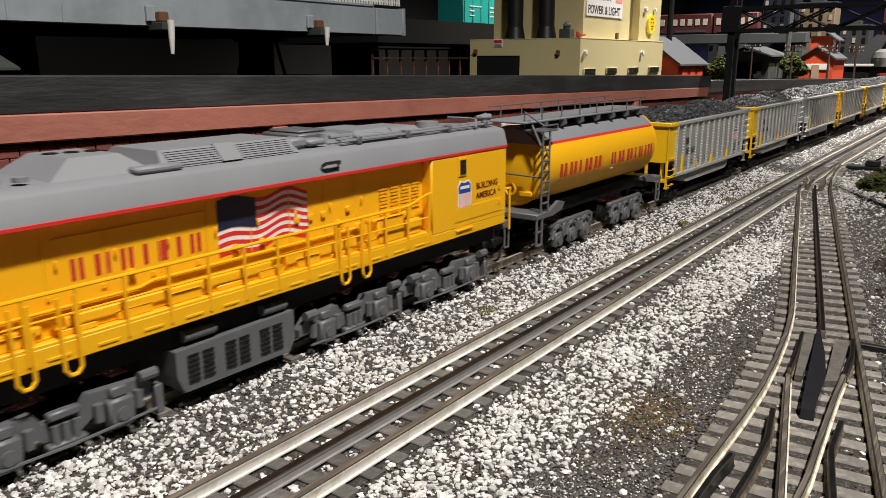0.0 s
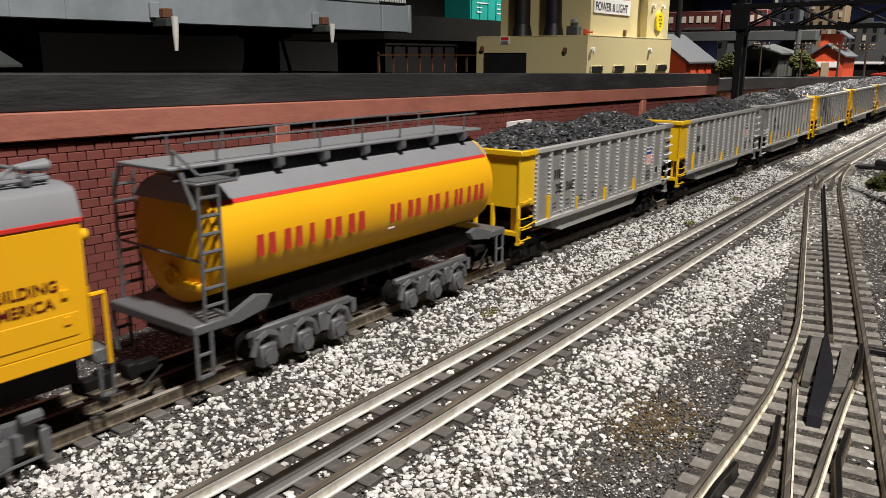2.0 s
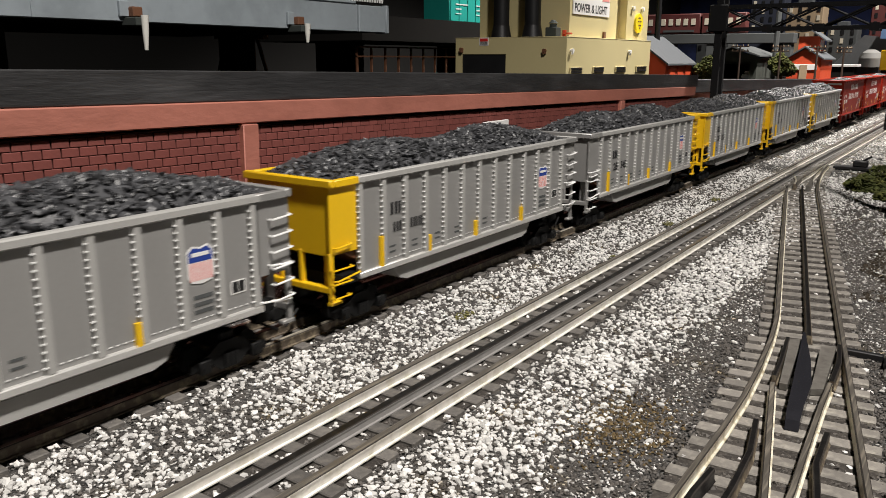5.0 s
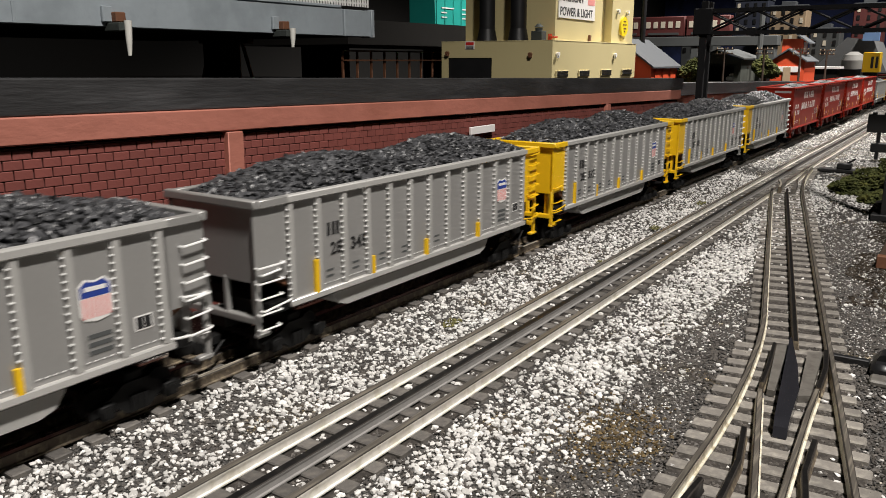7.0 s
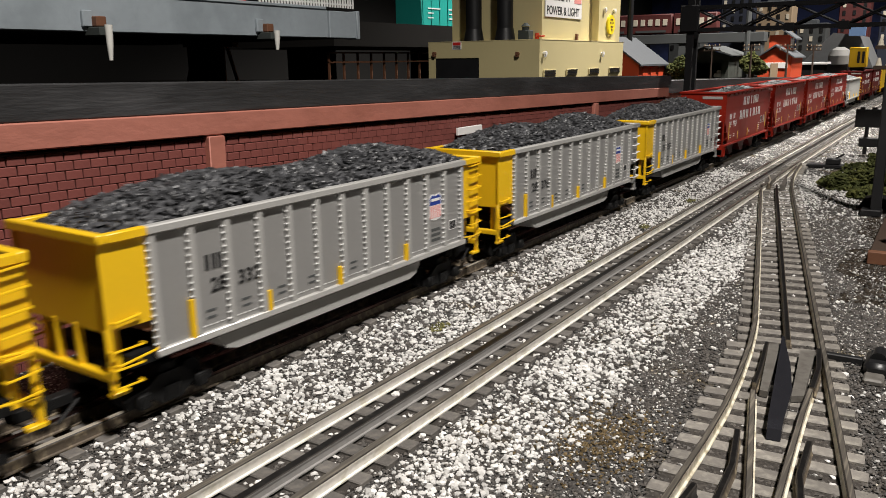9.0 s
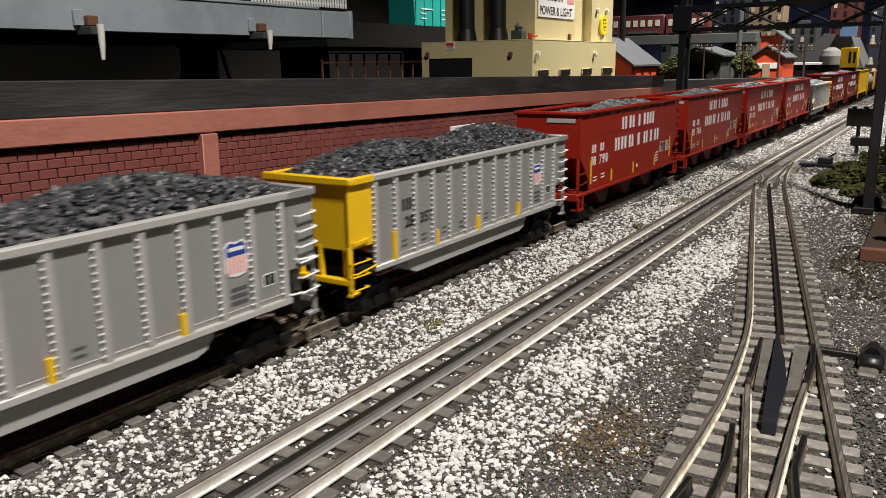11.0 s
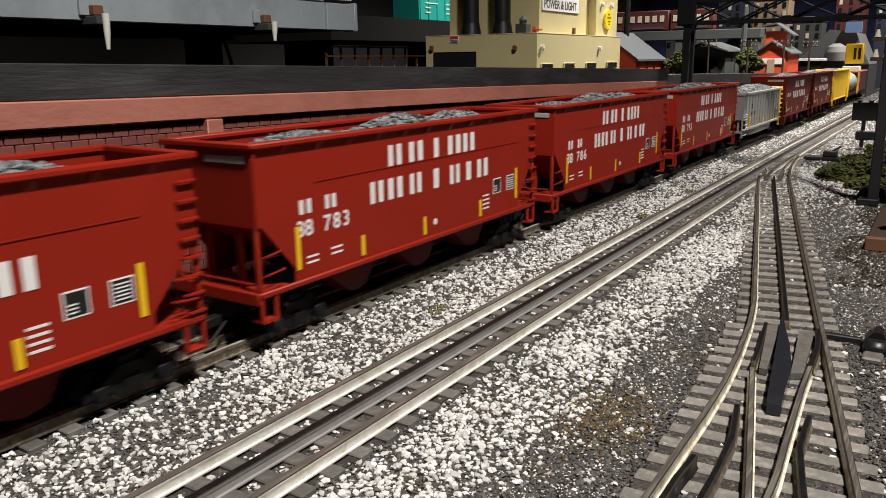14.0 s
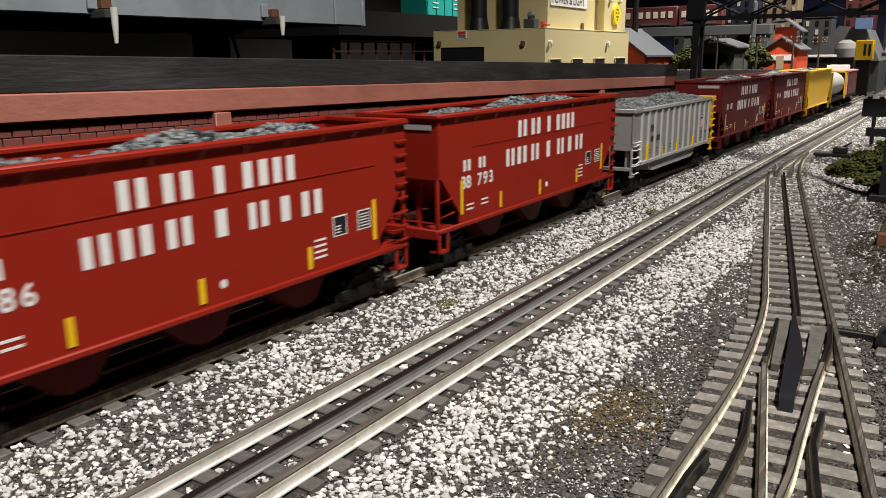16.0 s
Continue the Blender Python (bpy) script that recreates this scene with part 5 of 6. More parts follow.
    part("bar", Geo().box((RR - 0.0004, 0.122, 0.0655), (RR + 0.0001, 0.128, 0.0662)), M["white"], car, "", False)
    coupler(car, -0.018, -1)
    TRAIN.append((car, off))


def tank_car(off):
    car = thing("tank_car", "pale grey tank car with yellow end frames", "train car")
    part("tank", Geo().cyl((0, 0.02, 0.07), (0, 0.25, 0.07), 0.03, n=24), M["tub"], car)
    for y in (0.008, 0.262):
        part("end_frame", Geo().box((-0.033, y - 0.004, 0.03), (-0.029, y + 0.004, 0.103)).box((0.029, y - 0.004, 0.03), (0.033, y + 0.004, 0.103)).box((-0.033, y - 0.004, 0.099), (0.033, y + 0.004, 0.104)), M["caryellow"], car, "yellow end frame", False)
    part("frame", Geo().box((-0.03, 0, 0.03), (0.03, 0.27, 0.038)), M["under"], car, "", False)
    for y in (0.04, 0.23):
        freight_bogie(car, y)
    TRAIN.append((car, off))


def caboose(off):
    car = thing("caboose", "dull red caboose with pale pink frame and white cupola", "train car")
    part("body", Geo().box((-0.033, 0.02, 0.036), (0.033, 0.2, 0.1), 0.002), M["dull_red"], car)
    part("end_post", Geo().box((-0.033, 0.0, 0.036), (-0.029, 0.003, 0.1)).box((0.029, 0.0, 0.036), (0.033, 0.003, 0.1)).box((-0.034, -0.002, 0.1), (0.034, 0.21, 0.104)), M["pinksh"], car, "pale pink end frame and roof", False)
    part("cupola", Geo().box((-0.026, 0.02, 0.1), (0.026, 0.08, 0.118), 0.002), M["white"], car, "white cupola")
    part("platform", Geo().box((-0.033, 0, 0.03), (0.033, 0.22, 0.037)), M["under"], car, "", False)
    for y in (0.05, 0.17):
        freight_bogie(car, y)
        part("window", Geo().box((0.033, y - 0.008, 0.07), (0.0335, y + 0.008, 0.085)), M["black"], car, "", False)
    TRAIN.append((car, off))


CY, SV = "caryellow", "silver"
locomotive(-2.356)
tender(-2.290)
gondola(-2.018, CY, SV, ("28", "368"))
gondola(-1.682, CY, SV, None)
gondola(-1.346, SV, CY, ("28", "345"))
gondola(-1.010, CY, CY, ("28", "332"))
gondola(-0.674, CY, SV, ("28", "376"))
gondola(-0.338, CY, SV, ("28", "357"))
hopper(0.0, "boxred", ("38", "790"))
hopper(0.3485, "boxred", ("38", "783"))
hopper(0.697, "boxred", ("38", "786"))
hopper(1.0455, "boxred", ("38", "793"))
gondola(1.410, SV, CY, None, "rubble")
hopper(1.754, "maroon", None, label="dark maroon open hopper car with stone load")
hopper(2.102, "maroon", None, label="dark maroon open hopper car with stone load")
hopper(2.447, "caryellow", None, marks=False, label="bright yellow open hopper car")
tank_car(2.785)
caboose(3.075)

# ---- power house behind the wall ----
house = thing("power_house", "cream plastic model power house with two black stacks", "building")
FX, FY, ZR = -0.632, 1.345, 0.2005
part("lower_block", Geo().box((-0.870, FY + 0.004, 0.128), (-0.757, 1.77, ZR)).box((-0.757, FY, 0.128), (FX, 1.77, ZR)).box((-0.870, FY, 0.170), (-0.757, FY + 0.005, ZR)).box((-0.870, FY, 0.128), (-0.855, FY + 0.005, 0.171)), M["tan"], house, "cream lower block", False)
# the opening's dark inside is a thin black sheet set in the wall
part("doorway", Geo().box((-0.855, FY + 0.002, 0.1285), (-0.757, FY + 0.0045, 0.1695)), M["black"], house, "black panel painting the shade inside the open doorway", False)
part("ledge", Geo().box((-0.8705, FY - 0.0006, ZR - 0.001), (FX + 0.0006, 1.7705, ZR + 0.0004), 0.0003), M["tan"], house, "", False)
part("upper_block", Geo().box((-0.846, 1.395, ZR), (-0.652, 1.582, 0.40)), M["tan"], house, "cream upper block", False)
part("rear_block", Geo().box((-0.846, 1.582, ZR), (-0.668, 1.80, 0.40)), M["tan"], house, "", False)
part("corner_block", Geo().box((-0.668, 1.672, ZR), (-0.652, 1.798, 0.40)), M["tan"], house, "", False)
for x in (-0.780, -0.713):
    st = part("stack", Geo().cyl((x, 1.366, ZR), (x, 1.366, ZR + 0.022), 0.0195, 0.0155, 20).cyl((x, 1.366, ZR + 0.022), (x, 1.366, 0.42), 0.0150, 0.0145, 20), M["black"], house, "glossy black flared stack")
for y0, y1 in ((1.36, 1.412), (1.461, 1.513), (1.572, 1.627), (1.686, 1.748)):
    v = part("vent", Geo().box((FX, y0, 0.1345), (FX + 0.0025, y1, 0.1468), 0.0006), M["tan"], house, "louvred vent", False)
    for k in range(4):
        part("slat", Geo().box((FX + 0.0025, y0 + 0.003, 0.1362 + 0.0027 * k), (FX + 0.0034, y1 - 0.003, 0.1378 + 0.0027 * k)), M["black"], v, "", False)
for x, y, z, sx in ((FX, 1.362, 0.176, 1), (FX, 1.641, 0.176, 1), (-0.652, 1.70, 0.268, 1), (-0.652, 1.755, 0.268, 1)):
    part("wall_lamp", Geo().cyl((x, y, z), (x + 0.006, y, z), 0.003, 0.0042, 10).box((x + 0.002, y - 0.003, z - 0.007), (x + 0.005, y + 0.003, z), 0.0006), M["white"], house, "small pale wall lamp")
for x, z in ((-0.675, 0.176), (-0.855, 0.179)):
    part("wall_lamp", Geo().cyl((x, FY - 0.006, z), (x, FY, z), 0.0035, n=10).box((x - 0.003, FY - 0.006, z - 0.006), (x + 0.003, FY, z - 0.002), 0.0005), M["brown"], house, "dark wall lamp")
sg = part("warning_sign", Geo().box((-0.815, FY - 0.001, 0.186), (-0.795, FY, 0.2005)), M["white"], house, "small red and white warning sign", False)
part("bar", Geo().box((-0.8135, FY - 0.0015, 0.1935), (-0.7965, FY - 0.001, 0.199)), M["stripe"], sg, "", False)
for k in range(3):
    part("bar", Geo().box((-0.813, FY - 0.0015, 0.1872 + 0.002 * k), (-0.797, FY - 0.001, 0.188 + 0.002 * k)), M["black"], sg, "", False)
board = part("name_board", Geo().box((-0.652, 1.405, 0.2425), (-0.650, 1.574, 0.297), 0.0004), M["white"], house, "white name board with black capitals", False)
words("board_writing", "POWER & LIGHT", 0.0215, M["black"], board, on_side(-0.6498, 1.410, 0.2475), squeeze=0.94, label="black capitals")
words("board_writing", "AMERICAN", 0.0215, M["black"], board, on_side(-0.6498, 1.410, 0.2735), squeeze=0.98, label="black capitals")
part("flag_patch", Geo().box((-0.650, 1.536, 0.2715), (-0.6496, 1.570, 0.2905)), M["pinksh"], board, "small striped patch", False)
disc = part("round_sign", Geo().cyl((-0.652, 1.735, 0.2375), (-0.647, 1.735, 0.2375), 0.0205, n=24), M["sign_y"], house, "round yellow sign")
for dz, w0, w1 in ((0.009, -0.008, 0.006), (0.002, -0.010, -0.002), (0.002, 0.003, 0.010), (-0.006, -0.006, 0.009), (-0.012, -0.003, 0.004)):
    part("bar", Geo().box((-0.647, 1.735 + w0, 0.2375 + dz), (-0.6466, 1.735 + w1, 0.2375 + dz + 0.0028)), M["brown"], disc, "", False)
part("vent_box", Geo().box((-0.682, 1.357, ZR), (-0.660, 1.377, ZR + 0.017), 0.001).cyl((-0.671, 1.367, ZR + 0.017), (-0.671, 1.367, ZR + 0.023), 0.007, n=10).cyl((-0.671, 1.367, ZR + 0.024), (-0.671, 1.367, ZR + 0.03), 0.009, 0.003, 10), M["greenpost"], house, "dark roof vent box")
valve = part("valve", Geo().cyl((-0.652, 1.375, ZR), (-0.652, 1.375, ZR + 0.012), 0.004, n=8), M["orange"], house, "orange red valve")
part("handwheel", Geo().ring((-0.643, 1.372, ZR + 0.006), "z", 0.006, 0.0018, 12), M["orange"], valve)
part("wall_bracket", Geo().box((-0.652, 1.548, ZR + 0.002), (-0.648, 1.556, ZR + 0.014)), M["brown"], house, "", False)

# ---- grey girder deck ----
deck = thing("girder_deck", "grey-blue painted girder deck with brackets and white railing", "bridge")
part("girder", Geo().box((-0.775, -0.6, 0.1995), (-0.770, 0.9345, 0.2385), 0.001).box((-0.775, 0.9365, 0.1995), (-0.7685, 0.997, 0.2375), 0.001), M["bridge"], deck, "grey-blue side girder with brush marks", False)
part("girder_lip", Geo().box((-0.776, -0.6, 0.2385), (-0.768, 0.93, 0.2425), 0.0008), M["bridge"], deck, "", False)
part("end_plate", Geo().box((-0.79, 0.997, 0.1985), (-0.7665, 1.004, 0.2395), 0.001), M["bridge"], deck)
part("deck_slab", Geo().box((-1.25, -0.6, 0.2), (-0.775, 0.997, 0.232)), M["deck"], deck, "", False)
for y in (0.395, 0.45):
    part("seam", Geo().box((-0.770, y, 0.2), (-0.7688, y + 0.003, 0.239), 0.0004), M["bridge"], deck, "", False)
for y, n in ((0.562, 1), (0.808, 2)):
    br = part("bracket", Geo().box((-0.770, y - 0.018, 0.2045), (-0.7655, y - 0.006, 0.221), 0.0008), M["bridge"], deck, "grey bracket plate", False)
    part("block", Geo().box((-0.772, y - 0.008, 0.2045), (-0.7575, y + 0.004, 0.215), 0.001), M["brown"], br, "brown block", False)
    part("beam", Geo().box((-0.775, y - 0.012, 0.195), (-0.748, y + 0.004, 0.204), 0.001), M["greenpost"], br, "dark beam end", False)
    h = 0.036 if n == 1 else 0.024
    part("glue_drip", Geo().cyl((-0.747, y - 0.002, 0.206), (-0.747, y - 0.0025, 0.206 - h * 0.55), 0.0042, 0.0034, 10).cyl((-0.747, y - 0.0025, 0.206 - h * 0.55), (-0.747, y - 0.003, 0.206 - h), 0.0034, 0.002, 10), M["glue"], br, "hanging white drip")
fence = thing("picket_railing", "white picket railing along the girder deck", "railing")
part("rail", Geo().box((-0.7745, 0.80, 0.2465), (-0.7725, 0.995, 0.2485)).box((-0.7745, 0.80, 0.2585), (-0.7725, 0.995, 0.2605)), M["white"], fence, "", False)
for i in range(34):
    y = 0.802 + 0.0058 * i
    part("picket", Geo().box((-0.7725, y, 0.2425), (-0.7712, y + 0.0026, 0.264)), M["white"], fence, "", False)
for y0, mm, nm in ((0.70, "sign_y", "yellow"), (0.748, "stripe", "red")):
    toy = thing("toy_car", "%s toy car parked on the girder deck" % nm, "toy car", "parked toy cars")
    part("body", Geo().box((-0.80, y0, 0.2365), (-0.782, y0 + 0.044, 0.2505), 0.003), M[mm], toy)
    part("cabin", Geo().box((-0.798, y0 + 0.012, 0.25), (-0.784, y0 + 0.034, 0.258), 0.003), M[mm], toy)
    for d in (0.009, 0.035):
        for x in (-0.801, -0.785):
            part("wheel", Geo().cyl((x, y0 + d, 0.2362), (x + 0.004, y0 + d, 0.2362), 0.0042), M["black"], toy)
# dark green pillars, coloured near-black to paint in the shade below the girder
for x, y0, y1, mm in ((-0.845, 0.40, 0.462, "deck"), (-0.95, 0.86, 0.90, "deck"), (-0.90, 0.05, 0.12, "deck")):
    solid("deck_pillar", Geo().box((x - 0.04, y0, 0.128), (x, y1, 0.2), 0.002), M[mm], "square pillar painted near-black with the shade under the girder deck", "pillar", "deck pillars", "", False)
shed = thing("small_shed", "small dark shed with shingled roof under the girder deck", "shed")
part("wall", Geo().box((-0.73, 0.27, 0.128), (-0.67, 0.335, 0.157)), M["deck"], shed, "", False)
part("roof", Geo().prism([(-0.745, 0.156), (-0.70, 0.170), (-0.655, 0.156), (-0.655, 0.158), (-0.70, 0.173), (-0.745, 0.158)], "y", 0.262, 0.343), M["greenpost"], shed, "grey shingled roof", False)
for k, (y, z) in enumerate(((0.5, 0.15), (0.515, 0.16), (0.91, 0.15), (0.96, 0.155))):
    tr = thing("trestle_bent", "rusty brown trestle bent in the shadow under the deck", "trestle", "trestle bents")
    for d in (-0.02, 0.0, 0.02):
        part("leg", Geo().cyl((-1.02 + d, y + d * 0.6, 0.128), (-1.02 + d * 0.4, y, 0.199), 0.003, n=6), M["brown"], tr)
    part("cap", Geo().box((-1.05, y - 0.006, 0.192), (-0.99, y + 0.006, 0.199)), M["brown"], tr, "", False)
truss = thing("low_trestle", "rusty low trestle railing behind the power house", "trestle")
for z in (0.164, 0.182):
    part("chord", Geo().box((-1.02, 1.22, z), (-1.012, 1.62, z + 0.003)), M["brown"], truss, "", False)
for i in range(10):
    part("post", Geo().box((-1.02, 1.22 + 0.044 * i, 0.128), (-1.016, 1.2235 + 0.044 * i, 0.184)), M["brown"], truss, "", False)
box_car = thing("boxcar", "teal green boxcar standing on a high dark shelf", "train car")
part("body", Geo().box((-1.07, 1.515, 0.242), (-1.0, 1.80, 0.31), 0.0015), M["teal"], box_car)
for i in range(9):
    part("rib", Geo().box((-1.0, 1.520 + 0.034 * i, 0.244), (-0.9985, 1.523 + 0.034 * i, 0.308)), M["teal"], box_car, "", False)
for y in (1.54, 1.625):
    for k in range(3):
        part("bar", Geo().box((-0.9998, y, 0.258 + 0.010 * k), (-0.9984, y + (0.05 if k == 2 else 0.022), 0.2605 + 0.010 * k)), M["white"], box_car, "pale lettering bar", False)
part("panel", Geo().box((-0.9998, 1.66, 0.272), (-0.9984, 1.685, 0.29)), M["white"], box_car, "white panel", False)
structure("high_shelf", Geo().box((-1.3, 1.2, 0.195), (-0.985, 1.9, 0.2418)).box((-1.3, 1.9, 0.104), (-1.2, 1.92, 0.2418)).box((-1.2, 1.3, 0.128), (-1.1, 1.34, 0.195)), M["deck"], "dark high shelf behind the power house")
structure("backdrop_far", Geo().box((-1.7, 5.2, 0.0), (1.5, 5.25, 1.2)), M["navy"], "dark blue backdrop behind the far town")
structure("backdrop", Geo().box((-1.75, -1.5, 0.0), (-1.7, 7, 1.2)), M["roomwall"], "black backdrop behind the layout")
solid("paper_strip", Geo().box((-0.4075, 0.695, 0.093), (-0.4045, 0.742, 0.1005), 0.0004), M["white"], "white card strip leaning on the brick wall", "card", "", "", False)

# ---- sheds, trees and houses along the far end ----
def gable_house(name, label, x0, x1, y0, y1, z0, ze, zr, wall_m, along="y", group=""):
    h = thing(name, label, "house", group)
    xm, ym = (x0 + x1) / 2, (y0 + y1) / 2
    if along == "y":
        part("wall", Geo().prism([(x0, z0), (x1, z0), (x1, ze), (xm, zr - 0.004), (x0, ze)], "y", y0, y1), M[wall_m], h, "", False)
        part("roof", Geo().prism([(x0 - 0.008, ze - 0.005), (xm, zr), (x1 + 0.008, ze - 0.005), (x1 + 0.008, ze - 0.001), (xm, zr + 0.005), (x0 - 0.008, ze - 0.001)], "y", y0 - 0.008, y1 + 0.008), M["roof"], h, "grey gable roof", False)
    else:
        part("wall", Geo().prism([(y0, z0), (y1, z0), (y1, ze), (ym, zr - 0.004), (y0, ze)], "x", x0, x1), M[wall_m], h, "", False)
        part("roof", Geo().prism([(y0 - 0.008, ze - 0.005), (ym, zr), (y1 + 0.008, ze - 0.005), (y1 + 0.008, ze - 0.001), (ym, zr + 0.005), (y0 - 0.008, ze - 0.001)], "x", x0 - 0.008, x1 + 0.008), M["roof"], h, "grey gable roof", False)
    return h


os_ = gable_house("orange_shed", "orange-red shed with grey shingled roof", -0.79, -0.625, 1.86, 2.06, 0.104, 0.152, 0.212, "orange", "y")
for k in range(3):
    part("door", Geo().box((-0.625, 1.885 + 0.058 * k, 0.106), (-0.623, 1.925 + 0.058 * k, 0.145), 0.0006), M["orange"], os_, "", False)
part("flue", Geo().cyl((-0.70, 2.0, 0.175), (-0.70, 2.0, 0.36), 0.007, n=10), M["black"], os_, "tall black flue")
rh = gable_house("red_house", "red-orange house with grey roof and pale window", -0.52, -0.425, 2.66, 2.86, 0.1, 0.165, 0.196, "orange", "y")
part("window", Geo().box((-0.505, 2.657, 0.13), (-0.435, 2.66, 0.147), 0.0005), M["white"], rh, "pale window band", False)
part("door", Geo().box((-0.483, 2.655, 0.1), (-0.462, 2.66, 0.145)), M["tan_wood"], rh, "", False)
part("tower", Geo().box((-0.505, 2.72, 0.17), (-0.445, 2.80, 0.23)), M["orange"], rh, "red tower", False)
part("tower_roof", Geo().prism([(-0.515, 0.245), (-0.475, 0.25), (-0.425, 0.215), (-0.425, 0.219), (-0.475, 0.255), (-0.515, 0.249)], "y", 2.705, 2.815), M["roof"], rh, "grey tower roof", False)
part("tower_window", Geo().box((-0.445, 2.735, 0.19), (-0.443, 2.785, 0.22)), M["white"], rh, "", False)
garage = thing("open_garage", "dark olive garage with low gable roof and open front", "building")
front = [(-0.715, 0.1), (-0.715, 0.166), (-0.645, 0.193), (-0.572, 0.168), (-0.572, 0.1), (-0.592, 0.1), (-0.592, 0.148), (-0.692, 0.148), (-0.692, 0.1)]
part("front_wall", Geo().prism(front, "y", 2.5, 2.506), M["olive"], garage, "", False)
for x in (-0.715, -0.576):
    part("side_wall", Geo().box((x, 2.506, 0.1), (x + 0.004, 2.74, 0.166)), M["olive"], garage, "", False)
# back wall coloured black to paint in the garage's dark interior
part("back_wall", Geo().box((-0.711, 2.734, 0.1), (-0.576, 2.74, 0.166)), M["black"], garage, "", False)
part("roof", Geo().prism([(-0.731, 0.163), (-0.645, 0.196), (-0.562, 0.168), (-0.562, 0.172), (-0.645, 0.201), (-0.731, 0.167)], "y", 2.488, 2.75), M["concrete"], garage, "grey roof sheets", False)
part("beam", Geo().box((-0.70, 2.5, 0.150), (-0.585, 2.503, 0.154)), M["concrete"], garage, "", False)
tc = thing("toy_car", "pale toy car standing in the open garage", "toy car", "parked toy cars")
part("body", Geo().box((-0.615, 2.505, 0.106), (-0.575, 2.57, 0.119), 0.003).box((-0.611, 2.52, 0.118), (-0.579, 2.555, 0.127), 0.003), M["white"], tc)
for y in (2.515, 2.558):
    for x in (-0.617, -0.578):
        part("wheel", Geo().cyl((x, y, 0.109), (x + 0.005, y, 0.109), 0.005), M["black"], tc)
via = thing("viaduct", "dark grey model viaduct carrying red passenger cars", "viaduct")
part("beam", Geo().box((-1.4, 2.9, 0.214), (-0.555, 2.96, 0.247), 0.002), M["concrete"], via, "", False)
for x in (-1.3, -1.05, -0.83, -0.575):
    part("pier", Geo().box((x - 0.012, 2.905, 0.1), (x + 0.012, 2.955, 0.216)), M["concrete"], via, "", False)
for i in range(4):
    pc = thing("passenger_car", "dark red passenger car with lit windows on the viaduct", "train car", "viaduct train cars")
    x = -1.33 + 0.155 * i
    part("body", Geo().box((x, 2.905, 0.249), (x + 0.15, 2.955, 0.318), 0.003), M["dull_red"], pc)
    for k in range(5):
        part("window", Geo().box((x + 0.010 + 0.027 * k, 2.9025, 0.278), (x + 0.026 + 0.027 * k, 2.905, 0.300), 0.0005), M["porcelain"], pc, "pale window", False)
    part("step_light", Geo().box((x + 0.02, 2.902, 0.2545), (x + 0.13, 2.905, 0.262)), M["concrete"], pc, "", False)


def foliage(name, label, category, c, r, count, size, material, group="", trunk=None, kind=""):
    rng = np.random.default_rng(int(abs(c[0] * 7e3 + c[1] * 3e3)) + count)
    ob = thing(name, label, category, group, kind)
    d = rng.normal(0, 1, (count, 3))
    d /= np.linalg.norm(d, axis=1)[:, None]
    knobs = rng.normal(0, 1, (9, 3))
    knobs /= np.linalg.norm(knobs, axis=1)[:, None]
    amp = 0.5 + 0.6 * np.clip((d @ knobs.T), 0, 1).max(1) ** 4
    p = np.array(c) + d * amp[:, None] * np.array(r) * rng.uniform(0.55, 1, (count, 1)) ** 0.4
    p[:, 2] = np.maximum(p[:, 2], c[2] - r[2] * 0.75)
    tagged(lumps("crown", p, rng.uniform(0.6, 1.4, count) * size, (1, 1, 0.8), material, ob, rng, True), "clumped green foliage", "", "", "")
    if trunk:
        part("trunk", Geo().cyl((c[0], c[1], trunk), (c[0] + 0.002, c[1], c[2]), 0.006, 0.003, 8).cyl((c[0], c[1], c[2] - r[2] * 0.4), (c[0] + 0.4 * r[0], c[1], c[2] + 0.2 * r[2]), 0.0028, 0.0015, 6)
             .cyl((c[0], c[1], c[2] - r[2] * 0.3), (c[0] - 0.4 * r[0], c[1] + 0.01, c[2] + 0.3 * r[2]), 0.0028, 0.0015, 6), M["brown"], ob)
    return ob


foliage("shrub", "dark green shrub with orange blooms beside the orange shed", "shrub", (-0.60, 2.08, 0.135), (0.035, 0.035, 0.038), 900, 0.004, M["leaf"], "", 0.1)
foliage("tree", "dark green conifer-like tree before the red house", "tree", (-0.515, 2.56, 0.138), (0.04, 0.035, 0.04), 1200, 0.004, M["leaf"], "", 0.1)
bush = thing("bush", "ragged olive green ground-foam bush beside the turnout", "bush")
rb = np.random.default_rng(31)
